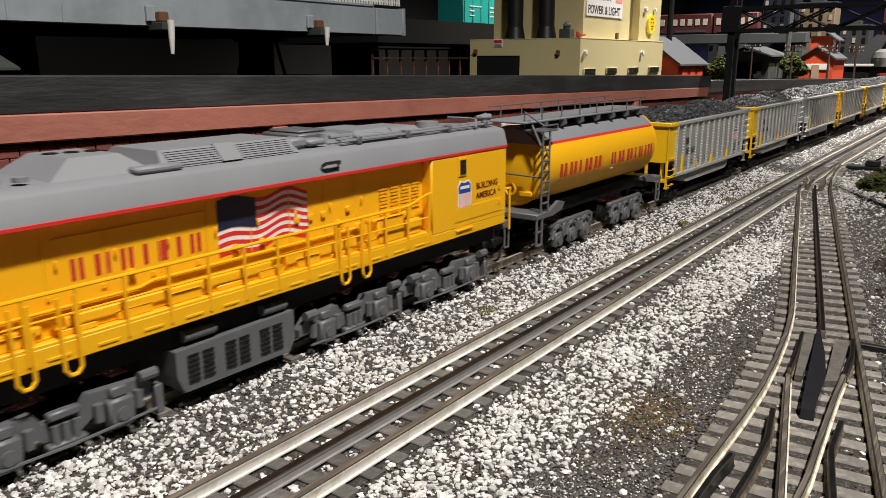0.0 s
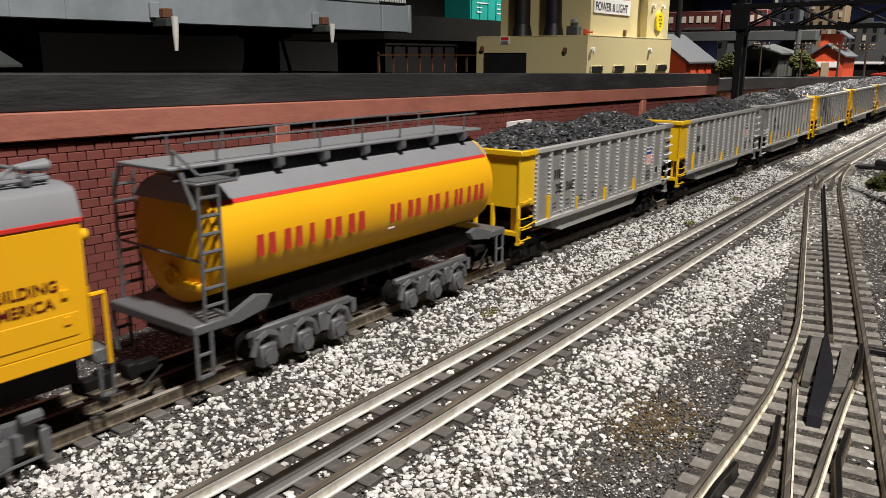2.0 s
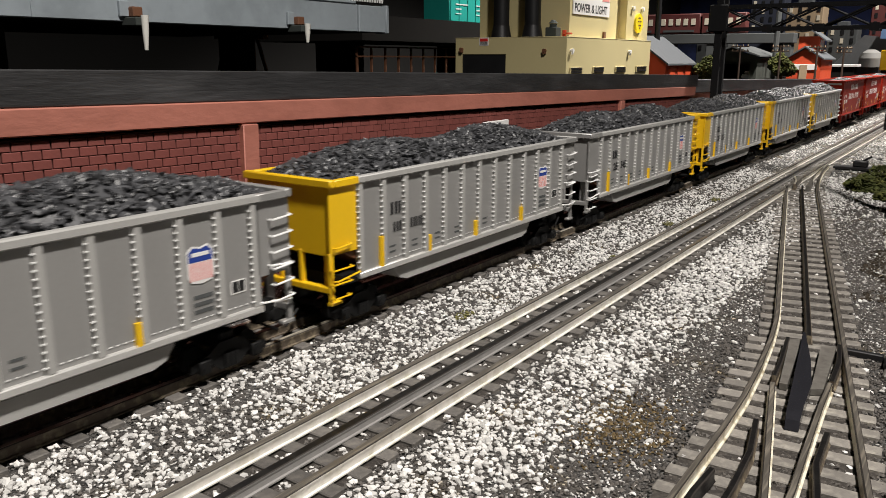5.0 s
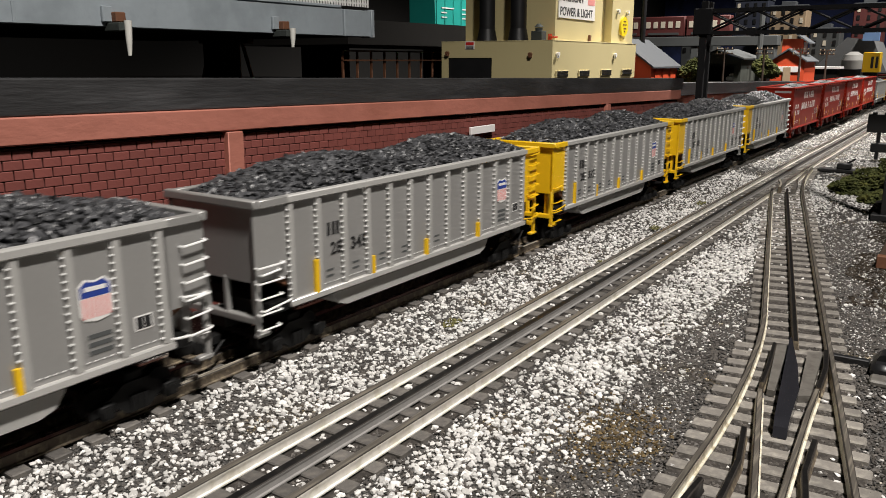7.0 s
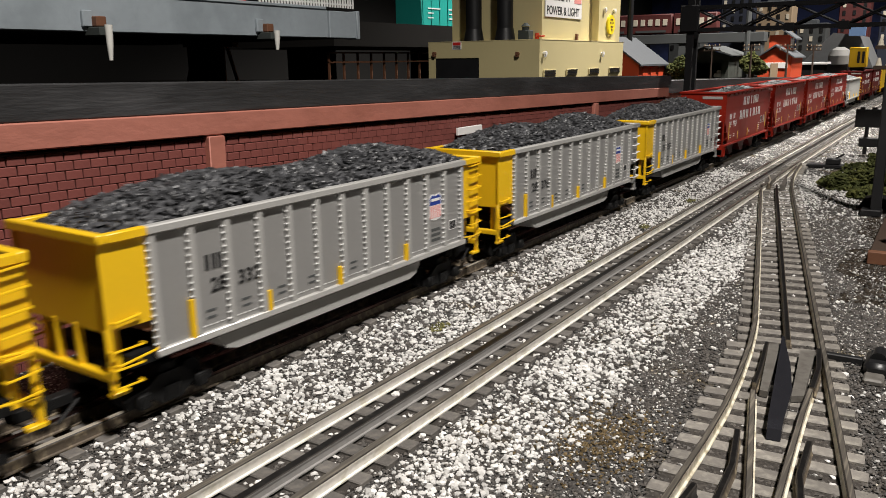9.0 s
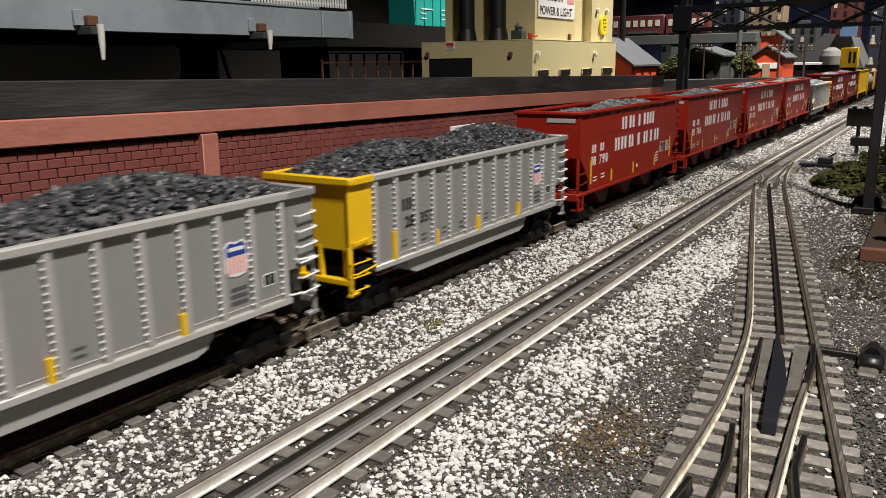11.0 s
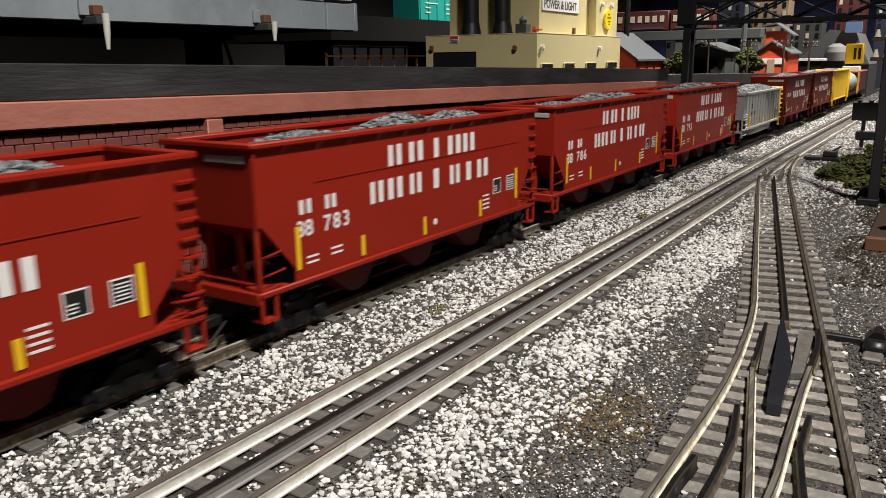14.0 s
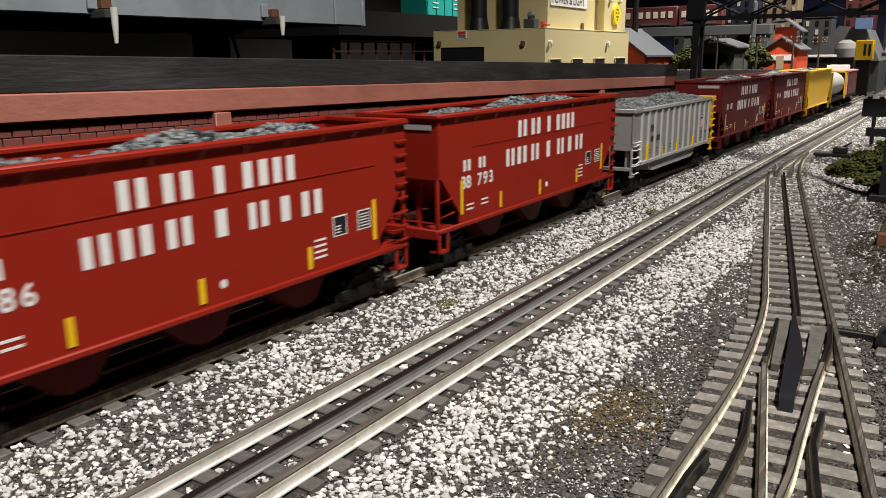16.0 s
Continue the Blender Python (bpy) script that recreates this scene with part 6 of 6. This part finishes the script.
for cx, cy, cz, rx, ry, rz, n in ((-0.108, 1.16, 0.004, 0.026, 0.045, 0.012, 800), (-0.088, 1.20, 0.008, 0.030, 0.055, 0.020, 1000), (-0.070, 1.28, 0.012, 0.030, 0.06, 0.026, 1100), (-0.048, 1.16, 0.008, 0.032, 0.05, 0.020, 1000), (-0.03, 1.30, 0.014, 0.034, 0.06, 0.032, 1200), (0.0, 1.14, 0.008, 0.035, 0.06, 0.022, 1000), (-0.075, 1.10, 0.003, 0.024, 0.03, 0.009, 600)):
    d = rb.normal(0, 1, (n, 3))
    d /= np.linalg.norm(d, axis=1)[:, None]
    spikes = rb.normal(0, 1, (12, 3))
    spikes /= np.linalg.norm(spikes, axis=1)[:, None]
    p = np.array((cx, cy, cz)) + d * np.array((rx, ry, rz)) * (0.62 + 0.5 * np.clip(d @ spikes.T, 0, 1).max(1) ** 5)[:, None] * rb.uniform(0.5, 1.05, (n, 1)) ** 0.5
    p[:, 2] = np.maximum(p[:, 2], 0.0)
    tagged(lumps("clump", p, rb.uniform(0.5, 1.5, n) * 0.0021, (1.2, 1.2, 0.8), M["leaf"], bush, rb, True), "olive foam foliage")
for x, y, s in ((-0.246, 0.79, 0.006), (-0.235, 0.63, 0.006), (-0.212, 0.252, 0.004), (-0.247, 0.96, 0.006), (-0.258, 0.43, 0.006), (-0.195, 0.47, 0.003)):
    foliage("grass_tuft", "small yellow-green tuft in the gravel", "grass", (x, y, 0.0004), (s, s * 1.6, 0.0016), 55, 0.0009, M["moss"], "grass tufts")
cone = thing("slate_roof", "large sloping grey roof of a far mill", "building")
part("roof", Geo().prism([(-0.53, 0.118), (-0.41, 0.25), (-0.32, 0.238), (-0.265, 0.12)], "y", 3.42, 3.8), M["paleroof"], cone, "", False)
part("blue_panel", Geo().box((-0.355, 3.40, 0.236), (-0.30, 3.42, 0.275)), M["sky_blue"], cone, "pale blue panel", False)
part("base", Geo().box((-0.53, 3.43, -0.001), (-0.265, 3.8, 0.118)), M["concrete"], cone, "", False)
ct = thing("storage_tank", "pale rounded storage tank beside the line", "tank")
part("shell", Geo().cyl((-0.355, 3.2, 0.135), (-0.355, 3.2, 0.165), 0.038, n=24).cyl((-0.355, 3.2, 0.165), (-0.355, 3.2, 0.184), 0.038, 0.030, 24).cyl((-0.355, 3.2, 0.184), (-0.355, 3.2, 0.195), 0.030, 0.012, 24), M["tub"], ct)
part("cradle", Geo().box((-0.39, 3.17, -0.001), (-0.325, 3.23, 0.136)), M["black"], ct, "", False)
cr = thing("yellow_crane", "bright yellow crane cab beside the line", "crane")
part("cab", Geo().box((-0.315, 3.10, 0.126), (-0.262, 3.16, 0.192), 0.002), M["caryellow"], cr)
part("window", Geo().box((-0.290, 3.098, 0.14), (-0.282, 3.10, 0.178)).box((-0.276, 3.098, 0.14), (-0.268, 3.10, 0.178)), M["black"], cr, "", False)
part("base", Geo().box((-0.31, 3.11, -0.001), (-0.268, 3.15, 0.126)), M["under"], cr, "", False)
porch = thing("low_canopy", "white canopy roof before the far mill", "canopy")
part("roof", Geo().box((-0.478, 2.98, 0.137), (-0.365, 3.06, 0.145), 0.001), M["white"], porch, "", False)
part("wall", Geo().box((-0.47, 2.99, -0.001), (-0.375, 3.05, 0.137)), M["deck"], porch, "", False)
for x, y in ((-0.585, 2.35), (-0.50, 2.45), (-0.432, 2.62), (-0.40, 2.9)):
    tp = thing("telegraph_pole", "dark wooden telegraph pole with two crossarms and insulators", "pole", "telegraph poles")
    part("pole", Geo().cyl((x, y, 0.1), (x, y, 0.20), 0.0035, 0.0025, 8), M["dark_wood"], tp)
    for z in (0.182, 0.194):
        part("crossarm", Geo().box((x - 0.024, y - 0.002, z), (x + 0.024, y + 0.002, z + 0.003)), M["dark_wood"], tp, "", False)
        for d in (-0.02, -0.008, 0.008, 0.02):
            part("insulator", Geo().cyl((x + d, y, z + 0.003), (x + d, y, z + 0.0075), 0.0016, 0.001, 6), M["tan_wood"], tp)
gp = thing("grey_mast", "pale grey steel mast by the viaduct", "mast")
part("mast", Geo().cyl((-0.545, 2.6, 0.1), (-0.545, 2.6, 0.30), 0.008, n=8), M["concrete"], gp)
def town_block(x, y, z, w, mm, cols, rows, lit):
    """A far building of the model town: walls, stepped roof and rows of windows."""
    ob = thing("far_building", "dim far building of the model town with rows of windows", "building", "far town")
    part("wall", Geo().box((x - w, y, 0.0), (x + w, y + 0.12, z), 0.003), M[mm], ob, "", False)
    part("roof", Geo().box((x - w - 0.003, y - 0.003, z), (x + w + 0.003, y + 0.123, z + 0.006), 0.001).box((x - w * 0.5, y + 0.03, z + 0.006), (x + w * 0.3, y + 0.08, z + 0.022), 0.002), M["roof"], ob, "", False)
    for i in range(cols):
        for j in range(rows):
            u = x - w + 2 * w * (i + 0.5) / cols
            v = z - 0.022 - 0.034 * j
            part("window", Geo().box((u - 0.006, y - 0.002, v - 0.010), (u + 0.006, y, v + 0.010)), M["porcelain"] if (i * 3 + j * 5) % 7 < lit else M["black"], ob, "", False)


for row in ((-1.02, 3.6, 0.30, 0.07, "concrete", 4, 3, 2), (-0.84, 3.75, 0.42, 0.07, "cloth", 4, 5, 2), (-0.66, 3.6, 0.38, 0.07, "tan_wood", 4, 4, 1), (-0.52, 3.65, 0.29, 0.055, "concrete", 3, 3, 3), (-0.40, 3.95, 0.40, 0.06, "dull_red", 3, 5, 1),
            (-0.25, 4.2, 0.37, 0.07, "cloth", 4, 4, 2), (-0.09, 4.35, 0.42, 0.07, "cloth", 4, 5, 1), (0.08, 4.5, 0.31, 0.08, "concrete", 4, 3, 2), (0.28, 4.5, 0.36, 0.08, "brown", 4, 4, 1)):
    town_block(*row)

# ---- signal gantry across the tracks ----
gantry = thing("signal_gantry", "black steel truss signal gantry spanning the tracks", "gantry")
GY = 1.43
for x, y in ((-0.386, GY - 0.014), (-0.386, GY + 0.014)):
    part("post", Geo().box((x - 0.0055, y - 0.0045, -0.001), (x + 0.0055, y + 0.0045, 0.262), 0.0008), M["soot"], gantry, "", False)
part("post", Geo().box((0.30, GY - 0.01, -0.001), (0.311, GY + 0.01, 0.262), 0.0008), M["soot"], gantry, "", False)
for k in range(6):
    z = 0.02 + 0.034 * k
    part("lattice", Geo().pipe([(-0.386, GY - 0.014, z), (-0.386, GY + 0.014, z + 0.03)], 0.0016, 5), M["soot"], gantry)
for y in (GY - 0.016, GY + 0.016):
    for z in (0.21, 0.246):
        part("chord", Geo().box((-0.40, y - 0.003, z - 0.0028), (0.315, y + 0.003, z + 0.0028)), M["soot"], gantry, "", False)
    for i in range(9):
        x = -0.386 + 0.0775 * i
        part("brace", Geo().pipe([(x, y, 0.21), (x + 0.0775, y, 0.246)], 0.0018, 5), M["soot"], gantry)
        part("brace", Geo().pipe([(x + 0.0775, y, 0.21), (x, y, 0.246)], 0.0018, 5), M["soot"], gantry)
        part("gusset", Geo().box((x - 0.007, y - 0.0036, 0.2045), (x + 0.007, y + 0.0036, 0.2165)), M["soot"], gantry, "", False)
part("signal_box", Geo().box((-0.402, GY - 0.024, 0.206), (-0.372, GY - 0.016, 0.25), 0.002), M["soot"], gantry, "black signal target", False)

# ---- trackside things on the near side ----
post = thing("signal_post", "tall black signal post with two round lenses", "signal")
part("mast", Geo().box((-0.0600, 0.962, -0.001), (-0.0500, 0.972, 0.30), 0.001), M["black"], post, "", False)
part("foot", Geo().box((-0.069, 0.959, -0.001), (-0.049, 0.979, 0.006), 0.001), M["black"], post, "", False)
part("signal_plate", Geo().box((-0.046, 0.960, 0.052), (-0.016, 0.964, 0.105), 0.001), M["black"], post, "black signal plate", False)
for z in (0.0655, 0.0905):
    part("lens", Geo().cyl((-0.031, 0.955, z), (-0.031, 0.960, z), 0.0088, n=18), M["glass"], post, "grey glass lens")
    part("hood", Geo().ring((-0.031, 0.955, z), "y", 0.0098, 0.0014, 18), M["black"], post)
part("base_box", Geo().box((-0.048, 0.957, 0.044), (-0.014, 0.967, 0.052), 0.001), M["black"], post, "", False)
pole = thing("telegraph_pole", "dark telegraph pole with pale glass insulators", "pole", "telegraph poles")
part("pole", Geo().cyl((-0.040, 1.25, -0.001), (-0.040, 1.25, 0.24), 0.005, 0.004, 8), M["dark_wood"], pole)
for z in (0.146, 0.172):
    part("crossarm", Geo().box((-0.094, 1.247, z), (0.02, 1.253, z + 0.005)), M["dark_wood"], pole, "", False)
    for d in (-0.088, -0.076, -0.064, -0.02, -0.005, 0.01):
        part("insulator", Geo().cyl((d, 1.25, z + 0.005), (d, 1.25, z + 0.009), 0.0042, 0.003, 8).cyl((d, 1.25, z + 0.009), (d, 1.25, z + 0.015), 0.0032, 0.0014, 8), M["porcelain"], pole)
dwarf = thing("dwarf_signal", "black square target board on a short post", "signal")
part("post", Geo().cyl((-0.118, 1.565, -0.001), (-0.118, 1.565, 0.075), 0.0032, n=8), M["black"], dwarf)
part("target", Geo().box((-0.137, 1.559, 0.045), (-0.099, 1.563, 0.076), 0.0008).cyl((-0.127, 1.561, 0.076), (-0.127, 1.561, 0.079), 0.004, n=8).cyl((-0.109, 1.561, 0.076), (-0.109, 1.561, 0.079), 0.004, n=8), M["black"], dwarf, "black square target", False)
part("arm", Geo().box((-0.128, 1.556, 0.012), (-0.09, 1.566, 0.028), 0.002), M["black"], dwarf, "", False)
stand = thing("switch_stand", "low black switch stand beside the far points", "switch stand")
part("base", Geo().box((-0.178, 1.345, -0.001), (-0.122, 1.368, 0.004), 0.001), M["black"], stand, "", False)
part("box", Geo().box((-0.152, 1.348, 0.004), (-0.132, 1.366, 0.013), 0.0015), M["black"], stand)
part("lever", Geo().cyl((-0.14, 1.357, 0.012), (-0.128, 1.357, 0.02), 0.0015, n=6), M["black"], stand)
sm = thing("switch_motor", "black plastic switch machine beside the turnout", "switch machine")
part("case", Geo().box((-0.0232, 0.482, -0.0022), (-0.0105, 0.508, 0.0058), 0.0025), M["black"], sm)
part("cap", Geo().cyl((-0.0168, 0.490, 0.0058), (-0.0168, 0.502, 0.0068), 0.004, 0.003, 12), M["black"], sm)
part("rod", Geo().box((-0.044, 0.498, -0.0022), (-0.0245, 0.502, 0.002), 0.0005), M["black"], sm, "", False)
part("flange", Geo().box((-0.0222, 0.470, -0.0022), (-0.0125, 0.482, 0.0014), 0.001), M["plate"], sm, "", False)
rock = solid("rock", Geo().add([], []).prism([(-0.075, 0.0), (-0.045, 0.0), (-0.048, 0.008), (-0.058, 0.0115), (-0.071, 0.0075)], "y", 1.0, 1.045), M["deck"], "dark rock at the foot of the bush", "rock", "", "", False)
stage = thing("loading_platform", "low wooden platform with rusty brown edge", "platform")
part("top", Geo().box((-0.0425, 0.748, 0.006), (0.05, 0.90, 0.0095), 0.0006), M["dark_wood"], stage, "dark brown wooden top", False)
part("edge", Geo().box((-0.0435, 0.740, -0.001), (0.05, 0.748, 0.0095), 0.0006), M["brown"], stage, "rusty brown edge board", False)
for k in range(4):
    part("joist", Geo().box((-0.04, 0.77 + 0.035 * k, -0.001), (0.05, 0.778 + 0.035 * k, 0.006)), M["orange_wood"], stage, "", False)
fx, fy, fz = -0.020, 0.775, 0.0095
figure = Geo().cyl((fx - 0.004, fy, fz), (fx - 0.003, fy, fz + 0.018), 0.003, 0.0038, 10).cyl((fx + 0.004, fy, fz), (fx + 0.003, fy, fz + 0.018), 0.003, 0.0038, 10)
figure.cyl((fx, fy, fz + 0.017), (fx, fy, fz + 0.031), 0.0062, 0.007, 12).cyl((fx, fy, fz + 0.031), (fx, fy, fz + 0.034), 0.006, 0.0024, 10).cyl((fx, fy, fz + 0.034), (fx, fy, fz + 0.041), 0.0032, 0.0026, 10)
figure.cyl((fx - 0.007, fy, fz + 0.03), (fx - 0.0085, fy - 0.003, fz + 0.016), 0.002, 0.0017, 8).cyl((fx + 0.007, fy, fz + 0.03), (fx + 0.0085, fy - 0.003, fz + 0.016), 0.002, 0.0017, 8)
solid("figurine", figure, M["cloth"], "small dark-clothed model figurine on the platform", "figurine")

# ---- ties: single pieces ----
def tie_mesh(half, w=0.0084, z=-0.004, kind="tie"):
    return Geo().box((-half, -w / 2, z), (half, w / 2, 0.0), 0.0005).mesh("tie", [M[kind]])


TIE = tie_mesh(0.0280)
rng = np.random.default_rng(11)


def lay_tie(mesh, owner, x, y, turn, i, z=0.0):
    ob = new("tie", mesh)
    ob.parent = owner
    ob.matrix_basis = pose(x + rng.normal(0, 0.0004), y + rng.normal(0, 0.0003), z + rng.normal(-0.0001, 0.0001), 0, 0, turn + rng.normal(0, 0.6))


PITCH = 0.0170
for i in range(200):
    y = -0.05 + PITCH * i
    lay_tie(TIE, track_1, track_1_x(y) - 0.003, y, -math.degrees(LEAN), i, BANK)
for i in range(180):
    y = 0.02 + PITCH * i
    if y < 1.10:
        lay_tie(TIE, track_2, T2, y, 0, i)
    elif y > 1.42:
        lay_tie(TIE, track_2, T2 + LEAN * max(0, y - 1.45), y, 0, i)
i, y = 0, 0.18
while y < 1.44:
    x = c3(y)
    if y < 0.36:
        left, right = -0.0845, x + 0.0285
        turn = 2.5
    elif y < 0.50:
        k = (y - 0.36) / 0.14
        left, right = -0.0850 - 0.011 * k, x + 0.0275
        turn = 2.5 + 8 * k
    elif y < 1.08:
        left, right, turn = x - 0.0275, x + 0.0285, 10.6
    else:
        k = (y - 1.08) / 0.36
        left, right, turn = T2 - 0.0285, x + 0.027, 8 * (1 - k)
    lay_tie(tie_mesh((right - left) / 2, 0.0078, kind="paletie"), track_3, (left + right) / 2, y, turn, i)
    y += 0.0152 if y < 0.52 else 0.0190
    i += 1

# ---- bricks of the retaining wall: the nearest ones single, the rest joined ----
BRICK = [Geo().box((-0.0024, -0.0051 * s, -0.00248), (0.0, 0.0051 * s, 0.00248), 0.0003).mesh("brick", [M["brick"]]) for s in (1, 0.985, 0.97)]
rest, single = Geo(), 0
for row in range(26):
    z = -0.0395 - 0.00535 * row
    for col in range(240):
        y = -1.18 + 0.01075 * (col + 0.5 * (row % 2))
        if y > 1.37:
            continue
        if row < 11 and 0.19 < y < 0.49:
            ob = new("brick", BRICK[col % 3])
            ob.parent = wall
            ob.matrix_basis = Matrix.Translation((rng.uniform(-0.0011, -0.0008), y, z))
            single += 1
        else:
            d = rng.uniform(-0.0011, -0.0008)
            rest.box((-0.0022, y - 0.0051, z - 0.00248), (d, y + 0.0051, z + 0.00248))
tagged(part("brickwork", rest, M["brick"], wall, "", False), "", "", "", "stuff")

# ---- gravel ----
def over_tie(x, y):
    """True on ties and rails, where no loose stone lies."""
    d1 = np.abs(x - track_1_x(y) + 0.003)
    d2 = np.abs(x - T2)
    p1 = np.abs((y + 0.05 + PITCH / 2) % PITCH - PITCH / 2) < 0.0053
    p2 = np.abs((y - 0.02 + PITCH / 2) % PITCH - PITCH / 2) < 0.0053
    cx = np.vectorize(c3)(y)
    d3 = np.abs(x - np.where(y < 0.5, np.minimum(cx - 0.005, -0.045), cx))
    in3 = (d3 < np.where(y < 0.5, 0.044, 0.029)) & (y < 1.43)
    rail = (np.abs(d1 - GAUGE) < 0.0042) | (d1 < 0.0035) | (np.abs(d2 - GAUGE) < 0.0042) | (d2 < 0.0035)
    return ((d1 < 0.030) & p1) | ((d2 < 0.030) & p2) | rail, (d1 < 0.030) | (d2 < 0.030) | in3, in3


c3_of = np.vectorize(c3)


def pale_share(x, y):
    """Where pale stones lie thick: between the tracks and beyond the turnout; cinders round the turnout."""
    s = np.full(x.shape, 0.27)
    band = np.exp(-((x + 0.153 - 0.02 * np.clip(y - 0.5, 0, 0.4)) / 0.031) ** 2)
    right = x > -0.185
    near = np.clip((1.12 - y) / 0.3, 0, 1)
    s = np.where(right, 0.36 * (1 - near) + near * (0.06 + 0.34 * band), s)
    s = np.where(right & (x > -0.127 + 0.04 * np.clip(0.5 - y, 0, 0.3)), s * (0.28 + 0.6 * (1 - near)), s)
    s = np.where((x > -0.058) & (y > 0.6), s * 0.2, s)
    s = np.where((x > -0.14) & (x > c3_of(y) + 0.03), s * 0.7, s)
    patch = np.array([noise.noise((a * 22, b * 22, 0.3)) for a, b in zip(x, y)])
    return np.clip(s + 0.6 * patch * s, 0.015, 0.9)


def scatter(count, x0, x1, y0, y1):
    # thicker towards the near end
    u = rng.uniform(0, 1, count)
    y = y0 + (y1 - y0) * u ** 1.25
    x = rng.uniform(x0, x1, count)
    return x, y


def gravel(name, x, y, size, material, label, z, coarse):
    ob = lumps(name, np.stack([x, y, z], -1), size, (1.15, 1.1, 0.78), material, None, rng, coarse)
    tagged(ob, label, "gravel", "", "stuff")


def bank(x):
    """Height of the low bank under the train's track."""
    return BANK * np.clip((-0.262 - x) / 0.02, 0, 1)


x, y = scatter(235000, -0.312, 0.09, 0.10, 1.25)
blocked, between, in3 = over_tie(x, y)
share = pale_share(x, y)
clumps = np.array([noise.noise((a * 90, b * 90, 2.7)) for a, b in zip(x, y)])
share = share * np.where(in3, 0.6, np.where(between, 0.5, 1.0)) + 0.15 * clumps * share
pale = (rng.uniform(0, 1, len(x)) < share * 1.05) & ~blocked
xs, ys = x[pale], y[pale]
size = 0.0005 + 0.00125 * rng.beta(1.4, 2.4, len(xs))
gravel("white_gravel", xs, ys, size, M["stone"], "loose white angular ballast stones", bank(xs) - 0.0022 + 0.0004 * between[pale] + size * 0.55, False)
dk = ~pale & ~blocked & (rng.uniform(0, 1, len(x)) < 0.75)
xs, ys = x[dk], y[dk]
size = 0.0004 + 0.0011 * rng.beta(1.3, 3.0, len(xs))
gravel("dark_gravel", xs, ys, size, M["cinder"], "dark grey cinder grit between the ballast stones", bank(xs) - 0.0023 + 0.0004 * between[dk] + size * 0.5, True)
x, y = scatter(16000, -0.15, 0.06, 0.12, 0.95)
_, between, in3 = over_tie(x, y)
ok = ~in3 & (rng.uniform(0, 1, len(x)) < np.clip((x + 0.15) / 0.04, 0.1, 1))
size = rng.uniform(0.00025, 0.0006, ok.sum())
gravel("pale_grit", x[ok], y[ok], size, M["stone"], "tiny pale chips among the dark cinders", np.full(ok.sum(), -0.0014), True)
x = rng.normal(-0.113, 0.013, 1000)
y = rng.normal(0.342, 0.018, 1000)
_, between, in3 = over_tie(x, y)
gravel("brown_grit", x[~in3], y[~in3], rng.uniform(0.0004, 0.0010, (~in3).sum()), M["tan_soil"], "patch of rusty brown grit in the cinders", np.full((~in3).sum(), -0.0015), True)
x = rng.uniform(-0.31, 0.0, 5000)
y = rng.uniform(1.2, 2.6, 5000)
blocked, between, in3 = over_tie(x, y)
ok = ~between & ~in3
gravel("far_gravel", x[ok], y[ok], rng.uniform(0.0009, 0.002, ok.sum()), M["stone"], "pale ballast stones further along the line", bank(x[ok]) - 0.0016, True)

x = rng.uniform(-0.062, 0.09, 9000)
y = rng.uniform(0.62, 1.15, 9000)
_, between, in3 = over_tie(x, y)
ok = ~in3 & (x > -0.062 + 0.02 * np.sin(y * 40))
gravel("soil", x[ok], y[ok], rng.uniform(0.0006, 0.0017, ok.sum()), M["soil"], "brown crumbly soil under the bush and platform", np.full(ok.sum(), -0.0014), True)


# ---- movement of the train ----
def motions():
    turn = -math.degrees(LEAN)
    for ob, off in TRAIN:
        walk(ob, [(t, pose(track_1_x(s + off), s + off, 0, 0, 0, turn)) for t, s in S])


motions()
